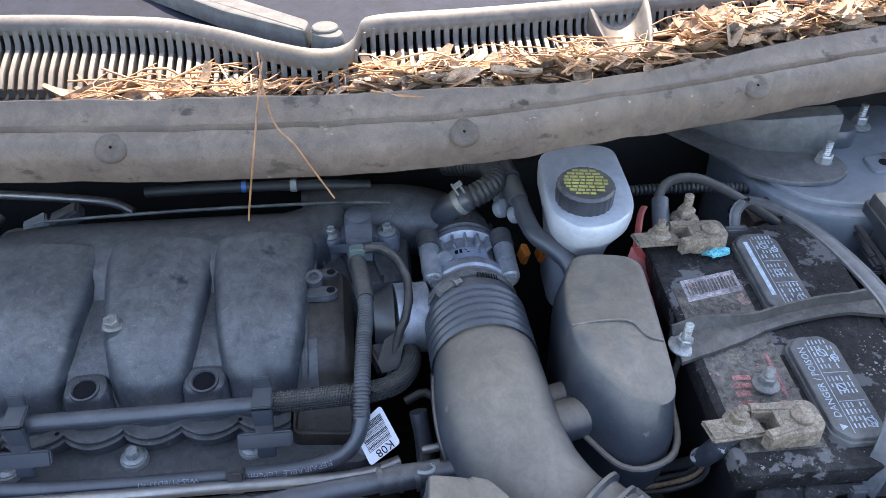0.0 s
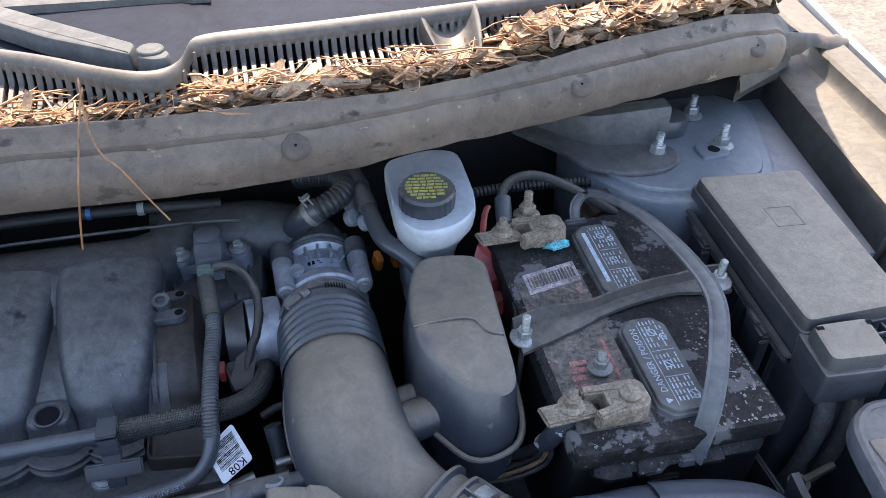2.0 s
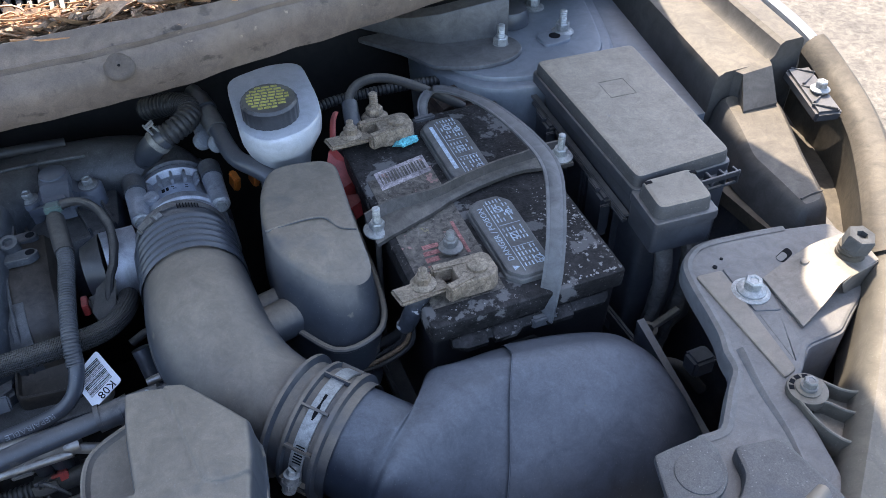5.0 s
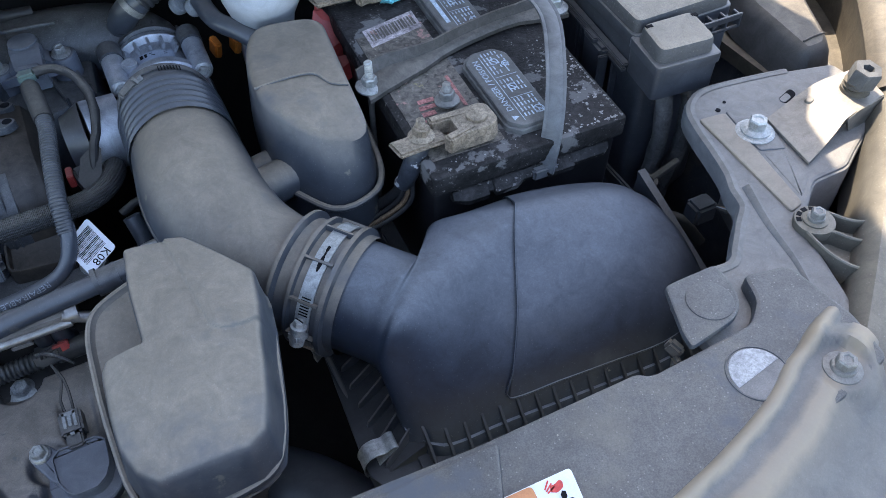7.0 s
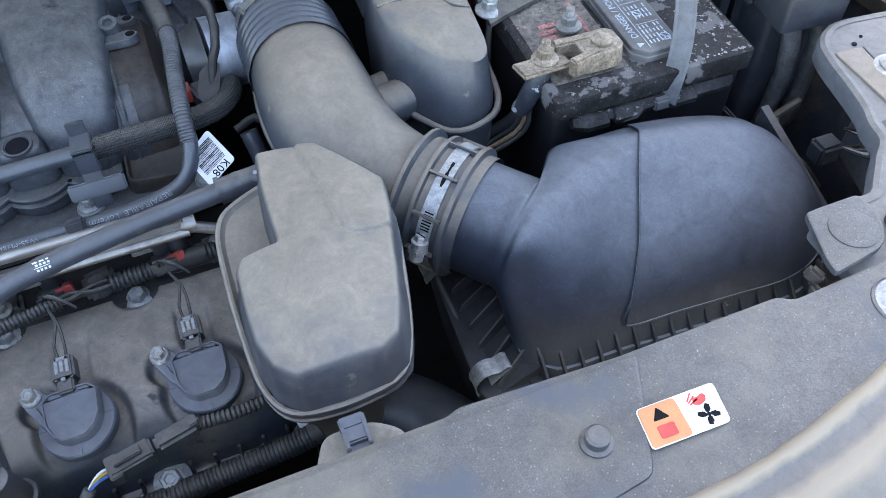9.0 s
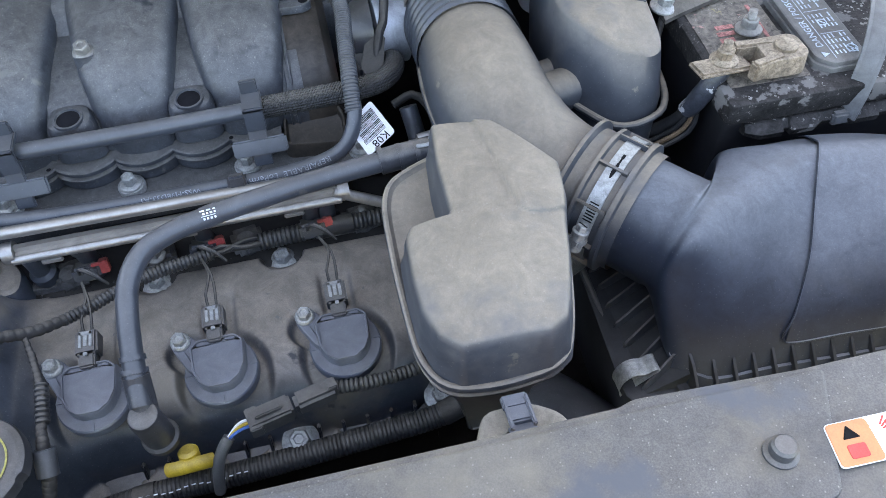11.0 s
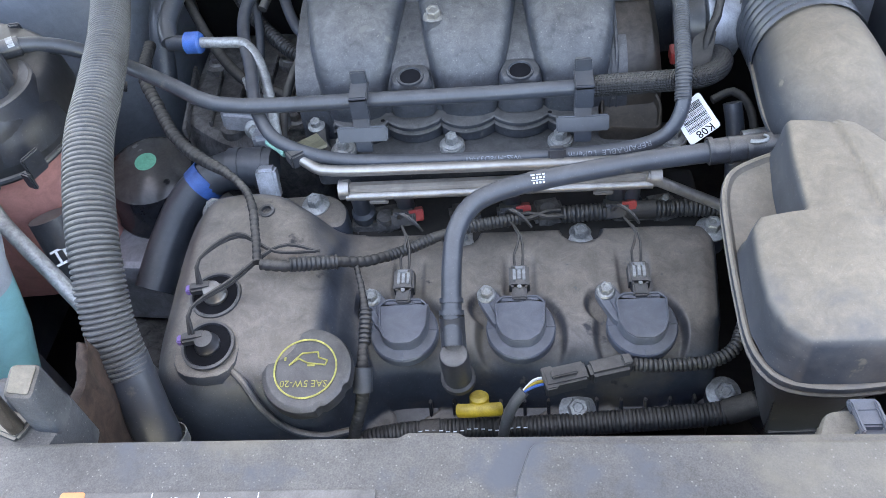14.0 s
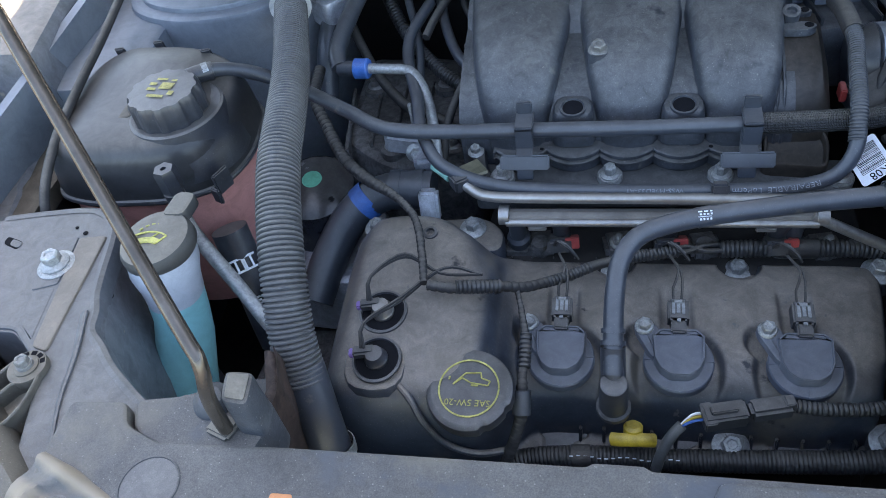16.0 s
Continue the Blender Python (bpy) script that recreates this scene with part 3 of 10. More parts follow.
stained(FUSE_LID, (0.20, 0.185, 0.165), 0.69, 0.73, 60)
stained(SEAL, (0.235, 0.185, 0.14), 0.54, 0.80, 6, 0.6)
stained(PAINT_DUSTY, (0.33, 0.30, 0.25), 0.66, 0.70, 50)
stained(PAINT_DUSTY, (0.12, 0.115, 0.11), 0.64, 0.70, 18)

# ---- the setting: ground, body shell ----
bm = bmesh.new()
bmesh.ops.create_grid(bm, x_segments=2, y_segments=2, size=600)
solid("ground", bm, ASPHALT, "sunlit pale worn pavement", "ground", "structure")

# engine bay tub: floor, firewall, aprons, front panel
tub = thing("engine_bay_tub", "engine bay walls and floor, deep ones coloured shade black", "car body", kind="structure")
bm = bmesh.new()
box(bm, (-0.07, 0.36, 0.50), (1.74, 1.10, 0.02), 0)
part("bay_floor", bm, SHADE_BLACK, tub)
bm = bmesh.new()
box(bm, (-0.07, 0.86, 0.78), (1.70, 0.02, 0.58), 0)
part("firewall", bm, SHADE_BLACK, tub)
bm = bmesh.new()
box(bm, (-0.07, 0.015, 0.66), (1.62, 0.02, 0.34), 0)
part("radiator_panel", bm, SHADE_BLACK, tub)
for sx, x, top in ((1, 0.685, 0.92), (-1, -0.835, 1.02)):
    bm = bmesh.new()
    loft(bm, [[V((xx, y, z)) for y, z in ((0.88, 0.5), (0.88, top), (0.30, top - 0.03), (0.16, 0.90), (0.05, 0.90), (0.05, 0.5))] for xx in (x, x + sx * 0.012)])
    part("apron", bm, PAINT, tub)

# strut towers
for sx, cx in ((1, 0.585), (-1, -0.735)):
    tw = thing("strut_tower", "silver-blue painted strut tower with three zinc studs", "strut tower", kind="structure")
    bm = bmesh.new()
    g = (lambda x: x) if sx > 0 else (lambda x: -0.150 - x)
    Q = [(g(x), y) for x, y in ((0.440, 0.700), (0.470, 0.655), (0.520, 0.634), (0.580, 0.630), (0.642, 0.656), (0.672, 0.730), (0.705, 0.830), (0.660, 0.870), (0.480, 0.870), (0.430, 0.790))]
    prism(bm, Q if sx > 0 else Q[::-1], 0.72, 0.980, 0.035, 0.006, -0.012)
    part("tower_wall", bm, PAINT, tw, "silver-blue painted sheet metal")
    bm = bmesh.new()
    prism(bm, inset(rounded(Q if sx > 0 else Q[::-1], 0.030, 4), 0.004), 0.972, 0.986, 0, 0.003)
    part("top_plate", bm, PAINT, tw, "lightly dusted flat top plate")
    bm = bmesh.new()
    lathe(bm, [(0.026, 0), (0.026, 0.012), (0.022, 0.02), (0.014, 0.022)], (cx - 0.022 * sx, 0.775, 0.987), n=24)
    part("rubber_bushing", bm, RUBBER, tw)
    bm = bmesh.new()
    prism(bm, [(cx - 0.012, 0.690), (cx + 0.028, 0.694), (cx + 0.030, 0.728), (cx - 0.010, 0.728)], 0.985, 0.990, 0.012, 0.002)
    part("pressed_pad", bm, PAINT, tw)
    bm = bmesh.new()
    lathe(bm, [(0.0075, 0), (0.0075, 0.0012), (0.0, 0.0013)], (cx + 0.010, 0.710, 0.9895), n=16)
    part("drain_hole", bm, INK_AND_SHADE, tw)
    for dx, dy in ((-0.063, -0.038), (0.026, -0.036), (0.026, 0.044)):
        bolt(tw, (cx + dx * sx, 0.755 + dy, 0.987), (0, 0, 1), 0.0085, "stud_nut", ZINC, 0.017)

# brace plate from the cowl down to the right tower
brace = thing("cowl_brace", "grey pressed steel brace bolted to the strut tower", "brace", kind="structure")
bm = bmesh.new()
prism(bm, [(0.360, 0.810), (0.403, 0.748), (0.424, 0.700), (0.468, 0.676, 0.03), (0.515, 0.674, 0.02), (0.545, 0.695, 0.02), (0.545, 0.732, 0.02), (0.50, 0.745), (0.45, 0.760), (0.405, 0.81)], 0.987, 0.992, 0.012, 0.002)
part("plate", bm, BRACE, brace)
bm = bmesh.new()
loft(bm, [[V((x, y, 0.991)), V((x, y, z - 0.006)), V((x, y + 0.003, z - 0.001)), V((x, y + 0.022, z + 0.001)), V((x, y + 0.024, z - 0.004)), V((x, y + 0.004, z - 0.008)), V((x, y + 0.004, 0.991))] for x, y, z in ((0.372, 0.838, 1.000), (0.405, 0.797, 1.014), (0.430, 0.765, 1.024), (0.455, 0.747, 1.031), (0.500, 0.738, 1.038), (0.540, 0.733, 1.042))])
part("upstand", bm, BRACE, brace)

# right and left front supports
def support(mx, name):
    """The pressed arm between radiator cover and fender; mx mirrors it about the car's middle."""
    f = (lambda x: x) if mx > 0 else (lambda x: -0.154 - x)

    def turned(pts):
        q = [(f(p[0]), *p[1:]) for p in pts]
        return q if mx > 0 else q[::-1]

    s = thing(name, "dusty silver-blue painted radiator support arm", "car body", kind="structure")
    edge_line = [(0.405, 0.147), (0.426, 0.146), (0.438, 0.156), (0.456, 0.174), (0.472, 0.189), (0.477, 0.207), (0.485, 0.224), (0.492, 0.250), (0.499, 0.281), (0.507, 0.303), (0.521, 0.316), (0.540, 0.322), (0.580, 0.318), (0.622, 0.311)]
    if mx < 0:
        edge_line = [(0.392, 0.122), (0.412, 0.136)] + edge_line[2:]
    P = edge_line + [(0.668, 0.300), (0.672, 0.236), (0.632, 0.218), (0.598, 0.200), (0.578, 0.188), (0.541, 0.187), (0.519, 0.168), (0.505, 0.160), (0.494, 0.150), (0.490, 0.125), (0.478, 0.084), (0.467, 0.066), (0.452, 0.02), (0.362, 0.02), (0.365, 0.140)]
    bm = bmesh.new()
    prism(bm, turned(P)[::-1], 0.958, 0.968, 0.006, 0.003)
    part("pressing", bm, ARM, s)
    bm = bmesh.new()
    prism(bm, turned([(0.524, 0.172), (0.541, 0.185), (0.578, 0.186), (0.598, 0.198), (0.640, 0.222), (0.650, 0.280), (0.560, 0.288), (0.545, 0.240)]), 0.84, 0.9655, 0.006, 0.002)
    part("box_section", bm, ARM, s)
    # rolled edge and the wall under it
    rows = []
    line = spline([(f(x), y, 0.9665) for x, y in edge_line], 0.006)
    for i, q in enumerate(line):
        t = (line[min(i + 1, len(line) - 1)] - line[max(i - 1, 0)]).normalized()
        n = V((-t.y, t.x, 0)) * mx
        rows.append([q + n * d + V((0, 0, h)) for d, h in ((-0.004, 0.0022), (0.0, 0.0030), (0.0035, 0.0012), (0.0050, -0.004), (0.0044, -0.016), (0.0030, -0.016), (0.0030, -0.005), (-0.002, 0.0))])
    bm = bmesh.new()
    loft(bm, rows)
    part("rolled_edge", bm, ARM, s, "paler worn rolled edge")
    bm = bmesh.new()
    prism(bm, turned([(0.505, 0.289), (0.531, 0.286), (0.5135, 0.170), (0.4985, 0.166)]), 0.966, 0.9702, 0.004, 0.0015)
    part("pressed_strip", bm, ARM_TAN, s, "tan dusty pressed strip")
    bm = bmesh.new()
    prism(bm, turned([(0.533, 0.288), (0.564, 0.284), (0.547, 0.226), (0.5255, 0.234)]), 0.966, 0.9692, 0.003, 0.001)
    part("pressed_pad", bm, ARM, s)
    bm = bmesh.new()
    prism(bm, turned([(0.5265, 0.231), (0.5465, 0.224), (0.538, 0.190), (0.5185, 0.176)]), 0.966, 0.9684, 0.003, 0.0008)
    part("pressed_pad", bm, ARM, s)
    # long swage down the arm
    bm = bmesh.new()
    tube(bm, [(f(0.486), 0.205, 0.967), (f(0.474), 0.165, 0.967), (f(0.466), 0.125, 0.967), (f(0.452), 0.085, 0.967)], lambda k: 0.0060 - 0.003 * k, 10, flat=0.45)
    part("swage", bm, ARM, s)
    bm = bmesh.new()
    lathe(bm, [(0.0165, 0), (0.0165, 0.001), (0.014, 0.0020), (0.014, 0.0024)], (f(0.537), 0.254, 0.9692), n=28)
    part("washer", bm, ZINC, s)
    bolt(s, (f(0.537), 0.254, 0.9712), (0, 0, 1), 0.0072)
    for hx, hy, hr in ((0.529, 0.2925, 0.0022), (0.541, 0.299, 0.0015)):
        bm = bmesh.new()
        lathe(bm, [(hr, 0), (hr, 0.0008), (0, 0.0009)], (f(hx), hy, 0.9682), n=18)
        part("hole", bm, INK_AND_SHADE, s)
    bm = bmesh.new()
    prism(bm, turned([(0.588, 0.272), (0.606, 0.279), (0.606, 0.288), (0.586, 0.281)]), 0.9675, 0.9686, 0.0045, 0.0002)
    part("slot", bm, INK_AND_SHADE, s)
    bm = bmesh.new()
    prism(bm, turned([(0.5872, 0.2735), (0.5985, 0.2775), (0.5985, 0.2845), (0.5858, 0.280)]), 0.9680, 0.9690, 0.0035, 0.0002)
    part("grommet", bm, ARM, s)
    return s


support(1, "radiator_support")
support(-1, "radiator_support")
# rubber bump stop on its bent bracket
stop = thing("hood_bump_stop", "hexagonal black hood stop on a bent pale steel bracket", "bump stop")
bm = bmesh.new()
loft(bm, [[V((xa, ya, z)), V((xb, yb, z2)), V((xb, yb, z2 - 0.0022)), V((xa, ya, z - 0.0022))] for xa, ya, z, xb, yb, z2 in ((0.556, 0.262, 0.9715, 0.548, 0.202, 0.9715), (0.575, 0.266, 0.974, 0.566, 0.208, 0.974), (0.594, 0.268, 0.980, 0.584, 0.214, 0.980), (0.606, 0.2675, 0.986, 0.597, 0.219, 0.986), (0.618, 0.267, 0.9885, 0.610, 0.221, 0.9885), (0.654, 0.265, 0.990, 0.645, 0.226, 0.990))])
part("bracket", bm, BRIGHT_STEEL, stop, "pale zinc bracket", 50)
bm = bmesh.new()
loft(bm, [[V((x, y, z)), V((x + 0.001, y + 0.002, z)), V((x + 0.001, y + 0.002, z2)), V((x, y, z2))] for x, y, z, z2 in ((0.600, 0.2185, 0.985, 0.983), (0.612, 0.2205, 0.9885, 0.964), (0.630, 0.2225, 0.9890, 0.960), (0.644, 0.2250, 0.989, 0.972))])
part("side_leg", bm, BRIGHT_STEEL, stop)
for x, y in ((0.594, 0.256), (0.5985, 0.241)):
    bm = bmesh.new()
    lathe(bm, [(0.0044, -0.001), (0.0032, 0.0014), (0, 0.0022)], (x, y, 0.9815), (-0.35, 0, 1), n=14)
    part("pressed_dimple", bm, BRIGHT_STEEL, stop)
bm = bmesh.new()
lathe(bm, [(0.0125, 0), (0.012, 0.003), (0.010, 0.004), (0.012, 0.006), (0.010, 0.008), (0.0118, 0.010), (0.009, 0.012)], (0.629, 0.243, 0.989), n=24)
part("spring_foot", bm, FLANGE, stop, "tan coiled foot")
bm = bmesh.new()
lathe(bm, [(0.0122, 0.008), (0.0128, 0.010), (0.0128, 0.0225), (0.0118, 0.024), (0.0052, 0.024), (0.0048, 0.019), (0, 0.019)], (0.629, 0.243, 0.989), (0.05, -0.15, 1), 6)
part("rubber_stop", bm, WIPER, stop)
# head lamp adjusting lugs at both arms
for mx in (1, -1):
    f = (lambda x: x) if mx > 0 else (lambda x: -0.153 - x)
    lug = thing("headlamp_lug", "dusty pale grey plastic headlamp mounting lug with bolt", "headlamp mount")
    bm = bmesh.new()
    lathe(bm, [(0.0150, -0.008), (0.0156, -0.002), (0.0150, 0.0), (0.0, 0.0002)], (f(0.504), 0.149, 0.974), n=32)
    part("head", bm, FRAME, lug)
    floor_pts = [(0.494, 0.160), (0.516, 0.160), (0.534, 0.134), (0.556, 0.130), (0.534, 0.110), (0.502, 0.094), (0.492, 0.112), (0.490, 0.125)]
    bm = bmesh.new()
    prism(bm, [(f(x), y) for x, y in floor_pts][::mx], 0.950, 0.9605, 0.004, 0.002)
    part("web_floor", bm, FRAME, lug, "tan dusty pocket floor")
    for path in ([(0.513, 0.160), (0.520, 0.150), (0.527, 0.139), (0.535, 0.1325), (0.545, 0.130), (0.556, 0.129)], [(0.502, 0.137), (0.509, 0.1335), (0.513, 0.127), (0.518, 0.120), (0.525, 0.115), (0.534, 0.112)], [(0.4915, 0.145), (0.4905, 0.130), (0.4915, 0.116), (0.496, 0.103), (0.503, 0.095)]):
        bm = bmesh.new()
        rows = []
        line = spline([(f(x), y, 0.974) for x, y in path], 0.003)
        for i, q in enumerate(line):
            t = (line[min(i + 1, len(line) - 1)] - line[max(i - 1, 0)]).normalized()
            n = V((-t.y, t.x, 0))
            rows.append([q + n * d + V((0, 0, h)) for d, h in ((-0.0014, -0.018), (-0.0014, -0.001), (-0.0006, 0.0), (0.0006, 0.0), (0.0014, -0.001), (0.0014, -0.018))])
        loft(bm, rows)
        part("rib", bm, FRAME, lug)
    for i in range(5):
        a = radians(150 - i * 30)
        bm = bmesh.new()
        box(bm, (f(0.504 + 0.0120 * math.cos(a)), 0.149 + 0.0120 * math.sin(a), 0.9742), (0.0036, 0.0042, 0.0006), 0, rot(0, 0, (150 - i * 30) * mx))
        part("slot", bm, INK_AND_SHADE, lug)
    bm = bmesh.new()
    lathe(bm, [(0.0095, 0), (0.0095, 0.0012), (0.008, 0.0018)], (f(0.504), 0.149, 0.974), n=24)
    part("washer", bm, FRAME, lug)
    bolt(lug, (f(0.504), 0.149, 0.9755), (0, 0, 1), 0.0050, material=ZINC_DULL, flange=1.3)
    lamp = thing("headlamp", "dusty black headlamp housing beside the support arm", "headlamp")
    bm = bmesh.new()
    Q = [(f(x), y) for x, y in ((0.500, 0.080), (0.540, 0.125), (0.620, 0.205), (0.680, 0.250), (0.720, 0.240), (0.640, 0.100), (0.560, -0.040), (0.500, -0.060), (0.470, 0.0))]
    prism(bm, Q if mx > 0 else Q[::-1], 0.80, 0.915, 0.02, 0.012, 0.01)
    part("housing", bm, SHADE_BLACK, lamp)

# fenders: rim line of the hood opening; skin outside it, gutter inside
RIM_LINE = [(1.35, 0.985, 1.060), (0.95, 0.898, 1.046), (0.774, 0.862, 1.042), (0.62, 0.830, 1.040), (0.52, 0.814, 1.034), (0.45, 0.806, 1.012), (0.381, 0.778, 1.000), (0.314, 0.728, 0.998), (0.258, 0.681, 0.995), (0.210, 0.637, 0.990), (0.165, 0.590, 0.987), (0.120, 0.538, 0.984), (0.080, 0.490, 0.982), (0.035, 0.436, 0.974)]


def rim_strip(lo, hi, profile, f):
    """A strip along the rim between two values of y; profile of (outward, up)."""
    c = [q for q in spline([(x, y, z) for y, x, z in RIM_LINE], 0.012) if lo <= q.y <= hi]
    rows = []
    for i, q in enumerate(c):
        t = (c[min(i + 1, len(c) - 1)] - c[max(i - 1, 0)])
        n = V((-t.y, t.x, 0)).normalized()
        rows.append([V((f(q.x + n.x * d), q.y + n.y * d, q.z + h)) for d, h in profile])
    b2 = bmesh.new()
    loft(b2, rows, cap=False, close_u=False)
    return b2


for mx in (1, -1):
    f = (lambda x: x) if mx > 0 else (lambda x: -0.150 - x)
    fe = thing("fender", "silver-blue painted front fender with dusty gutter", "fender", kind="structure")
    part("skin", rim_strip(0.215, 1.4, [(-0.004, -0.080), (-0.004, -0.010), (-0.002, -0.002), (0.003, 0.001), (0.008, 0.0005), (0.014, -0.006), (0.026, -0.050), (0.040, -0.16), (0.040, -0.45)], f), PAINT, fe)
    part("inner_flange", rim_strip(0.225, 0.515, [(-0.012, -0.090), (-0.010, -0.030), (-0.014, -0.012), (-0.009, -0.002), (0.0, 0.004), (0.012, 0.005), (0.017, 0.0015)], f), FLANGE, fe, "tan dusty inner flange")
    # gutter floor, its inner wall and the raised strip beside the skin
    bm = bmesh.new()
    rows = []
    for y in (1.35, 1.10, 0.95, 0.85, 0.75, 0.65, 0.55, 0.502):
        xi, xr = 0.684 + 0.215 * (y - 0.50), 0.760 + 0.175 * (y - 0.53)
        xs = 0.803 + 0.216 * (y - 0.547)
        rows.append([V((f(x), y, z)) for x, z in ((xi - 0.010, 0.90), (xi - 0.009, 0.972), (xi - 0.006, 1.007), (xi - 0.002, 1.017), (xi + 0.006, 1.0205), (xr - 0.006, 1.0205), (xr + 0.001, 1.026), (xr + 0.005, 1.038), (xr + 0.010, 1.0415), (xs - 0.004, 1.0415), (xs, 1.037), (xs, 0.90))])
    loft(bm, rows)
    part("gutter", bm, TRIM if mx > 0 else PAINT_DUSTY, fe, "dusty grey gutter trim")
    bm = bmesh.new()
    loft(bm, [[V((f(x), y, z)) for x, z in ((xl, 0.900), (xl, 0.968), (xl + 0.006, 0.972), (xr, 0.972), (xr + 0.004, 0.900))] for y, xl, xr in ((0.95, 0.60, 0.774), (0.80, 0.60, 0.742), (0.66, 0.598, 0.712), (0.56, 0.596, 0.690), (0.503, 0.595, 0.677))])
    part("apron_top", bm, PAINT, fe)
    bm = bmesh.new()
    loft(bm, [[V((f(x), y, z)) for x, z in ((0.64, 0.935), (0.72, 0.930), (0.80, 0.930), (0.80, 0.915), (0.64, 0.915))] for y in (0.52, 0.36, 0.28, 0.20)])
    rough_up(bm, 0.006, 22)
    part("ledge", bm, FLANGE, fe)
    bm = bmesh.new()
    loft(bm, [[V((f(x), y, z)) for x, z in ((xl, 0.930), (xl + 0.006, 0.936), (xl + 0.05, 0.936), (xl + 0.05, 0.90), (xl + 0.004, 0.90))] for y, xl in ((0.52, 0.705), (0.489, 0.700), (0.437, 0.684), (0.407, 0.676), (0.391, 0.676), (0.379, 0.669), (0.326, 0.656), (0.305, 0.650), (0.26, 0.645))])
    part("painted_flange", bm, ARM, fe, "wavy painted flange edge")
    bm = bmesh.new()
    loft(bm, [[V((f(x), y, z)) for x, z in ((0.70, 0.928), (0.672, 0.915), (0.640, 0.85), (0.615, 0.76), (0.60, 0.62))] for y in (0.56, 0.45, 0.35, 0.25)], cap=False, close_u=False)
    part("wheel_arch", bm, COVER, fe, "dusty dark inner wheel arch")
    # frame round the headlamp, and its lens
    part("headlamp_frame", rim_strip(0.03, 0.245, [(-0.016, -0.075), (-0.013, -0.020), (-0.008, -0.006), (0.0, 0.0), (0.012, -0.001), (0.022, -0.004), (0.030, -0.010), (0.032, -0.022)], f), FRAME, fe, "tan dusty headlamp frame")
    hl = thing("headlamp_lens", "clear dusty headlamp lens in its grey frame", "headlamp")
    part("lens", rim_strip(0.03, 0.245, [(0.0315, -0.016), (0.040, -0.012), (0.075, -0.030), (0.110, -0.080), (0.125, -0.18)], f), surface("lens_plastic", (0.34, 0.40, 0.48), 0.12, dust=0.12, bump=0.02), hl)
    part("bezel", rim_strip(0.03, 0.245, [(0.0300, -0.018), (0.0330, -0.009), (0.0350, -0.018)], f), PLASTIC, hl)
gbox = thing("gutter_end_cap", "dusty grey plastic cap closing the fender gutter", "trim")
bm = bmesh.new()
capring = rounded3([(0.657, 0.322, 0.972), (0.686, 0.324, 0.972), (0.697, 0.348, 0.974), (0.716, 0.392, 0.976), (0.750, 0.468, 0.984), (0.752, 0.502, 0.990), (0.690, 0.502, 0.990), (0.676, 0.446, 0.980), (0.662, 0.411, 0.976), (0.660, 0.367, 0.974)], 0.010, 3)
loft(bm, [inset3(capring, -0.012, -0.040), inset3(capring, -0.005, -0.012), inset3(capring, -0.001, -0.004), inset3(capring, 0.004, 0.0)])
loft(bm, [[V((0.700, 0.506, 1.020)), V((0.752, 0.506, 1.022)), V((0.752, 0.506, 0.98)), V((0.700, 0.506, 0.98))], [V((0.708, 0.494, 1.018)), V((0.747, 0.494, 1.020)), V((0.747, 0.494, 0.98)), V((0.708, 0.494, 0.98))], [V((0.698, 0.470, 0.987)), V((0.742, 0.468, 0.988)), V((0.742, 0.468, 0.975)), V((0.698, 0.470, 0.975))]])
part("cap", bm, TRIM, gbox, "", 28)
bm = bmesh.new()
tube(bm, [(0.662, 0.334, 0.9735), (0.675, 0.336, 0.9740), (0.690, 0.336, 0.9735)], 0.0010, 6)
part("moulded_line", bm, TRIM, gbox)
fbk = thing("fender_bracket", "black ribbed plastic bracket bolted inside the fender", "bracket")
bm = bmesh.new()
box(bm, (0.772, 0.452, 1.000), (0.030, 0.080, 0.014), 0.003, rot(8, 0, -14))
part("arm", bm, PLASTIC, fbk)
for k in range(5):
    bm = bmesh.new()
    box(bm, (0.782 - 0.005 * k, 0.482 - 0.015 * k, 1.010 - 0.002 * k), (0.026, 0.002, 0.006), 0.0005, rot(8, 0, 25 if k % 2 else -45))
    part("rib", bm, PLASTIC, fbk)
bolt(fbk, (0.775, 0.446, 1.008), (0, 0, 1), 0.006)

# cowl: seal strip, grille, windshield foot
SEAL_LINE = [(-0.80, 0.668), (-0.55, 0.655), (-0.313, 0.646), (-0.218, 0.641), (-0.122, 0.640), (-0.024, 0.636), (0.07, 0.636), (0.18, 0.641), (0.256, 0.657), (0.363, 0.688), (0.467, 0.718), (0.56, 0.742), (0.625, 0.757), (0.675, 0.772)]
SEAL_FOOT = [(-0.80, 0.645), (-0.55, 0.628), (-0.324, 0.613), (-0.18, 0.604), (-0.03, 0.599), (0.066, 0.603), (0.138, 0.612), (0.186, 0.626), (0.25, 0.641), (0.307, 0.652), (0.371, 0.665), (0.473, 0.688), (0.56, 0.710), (0.656, 0.735), (0.69, 0.746)]


def on_line(line, x):
    for (x0, y0), (x1, y1) in zip(line, line[1:]):
        if x0 <= x <= x1:
            return y0 + (y1 - y0) * (x - x0) / (x1 - x0)
    return line[-1][1]


def along(line, n):
    c = spline([(x, y, 0) for x, y in line], 0.01)
    k = max(1, len(c) // n)
    return c[::k] + ([c[-1]] if (len(c) - 1) % k else [])


seal = thing("hood_seal", "weathered grey-brown rubber hood seal with cracked mud and rivets", "seal", kind="structure")
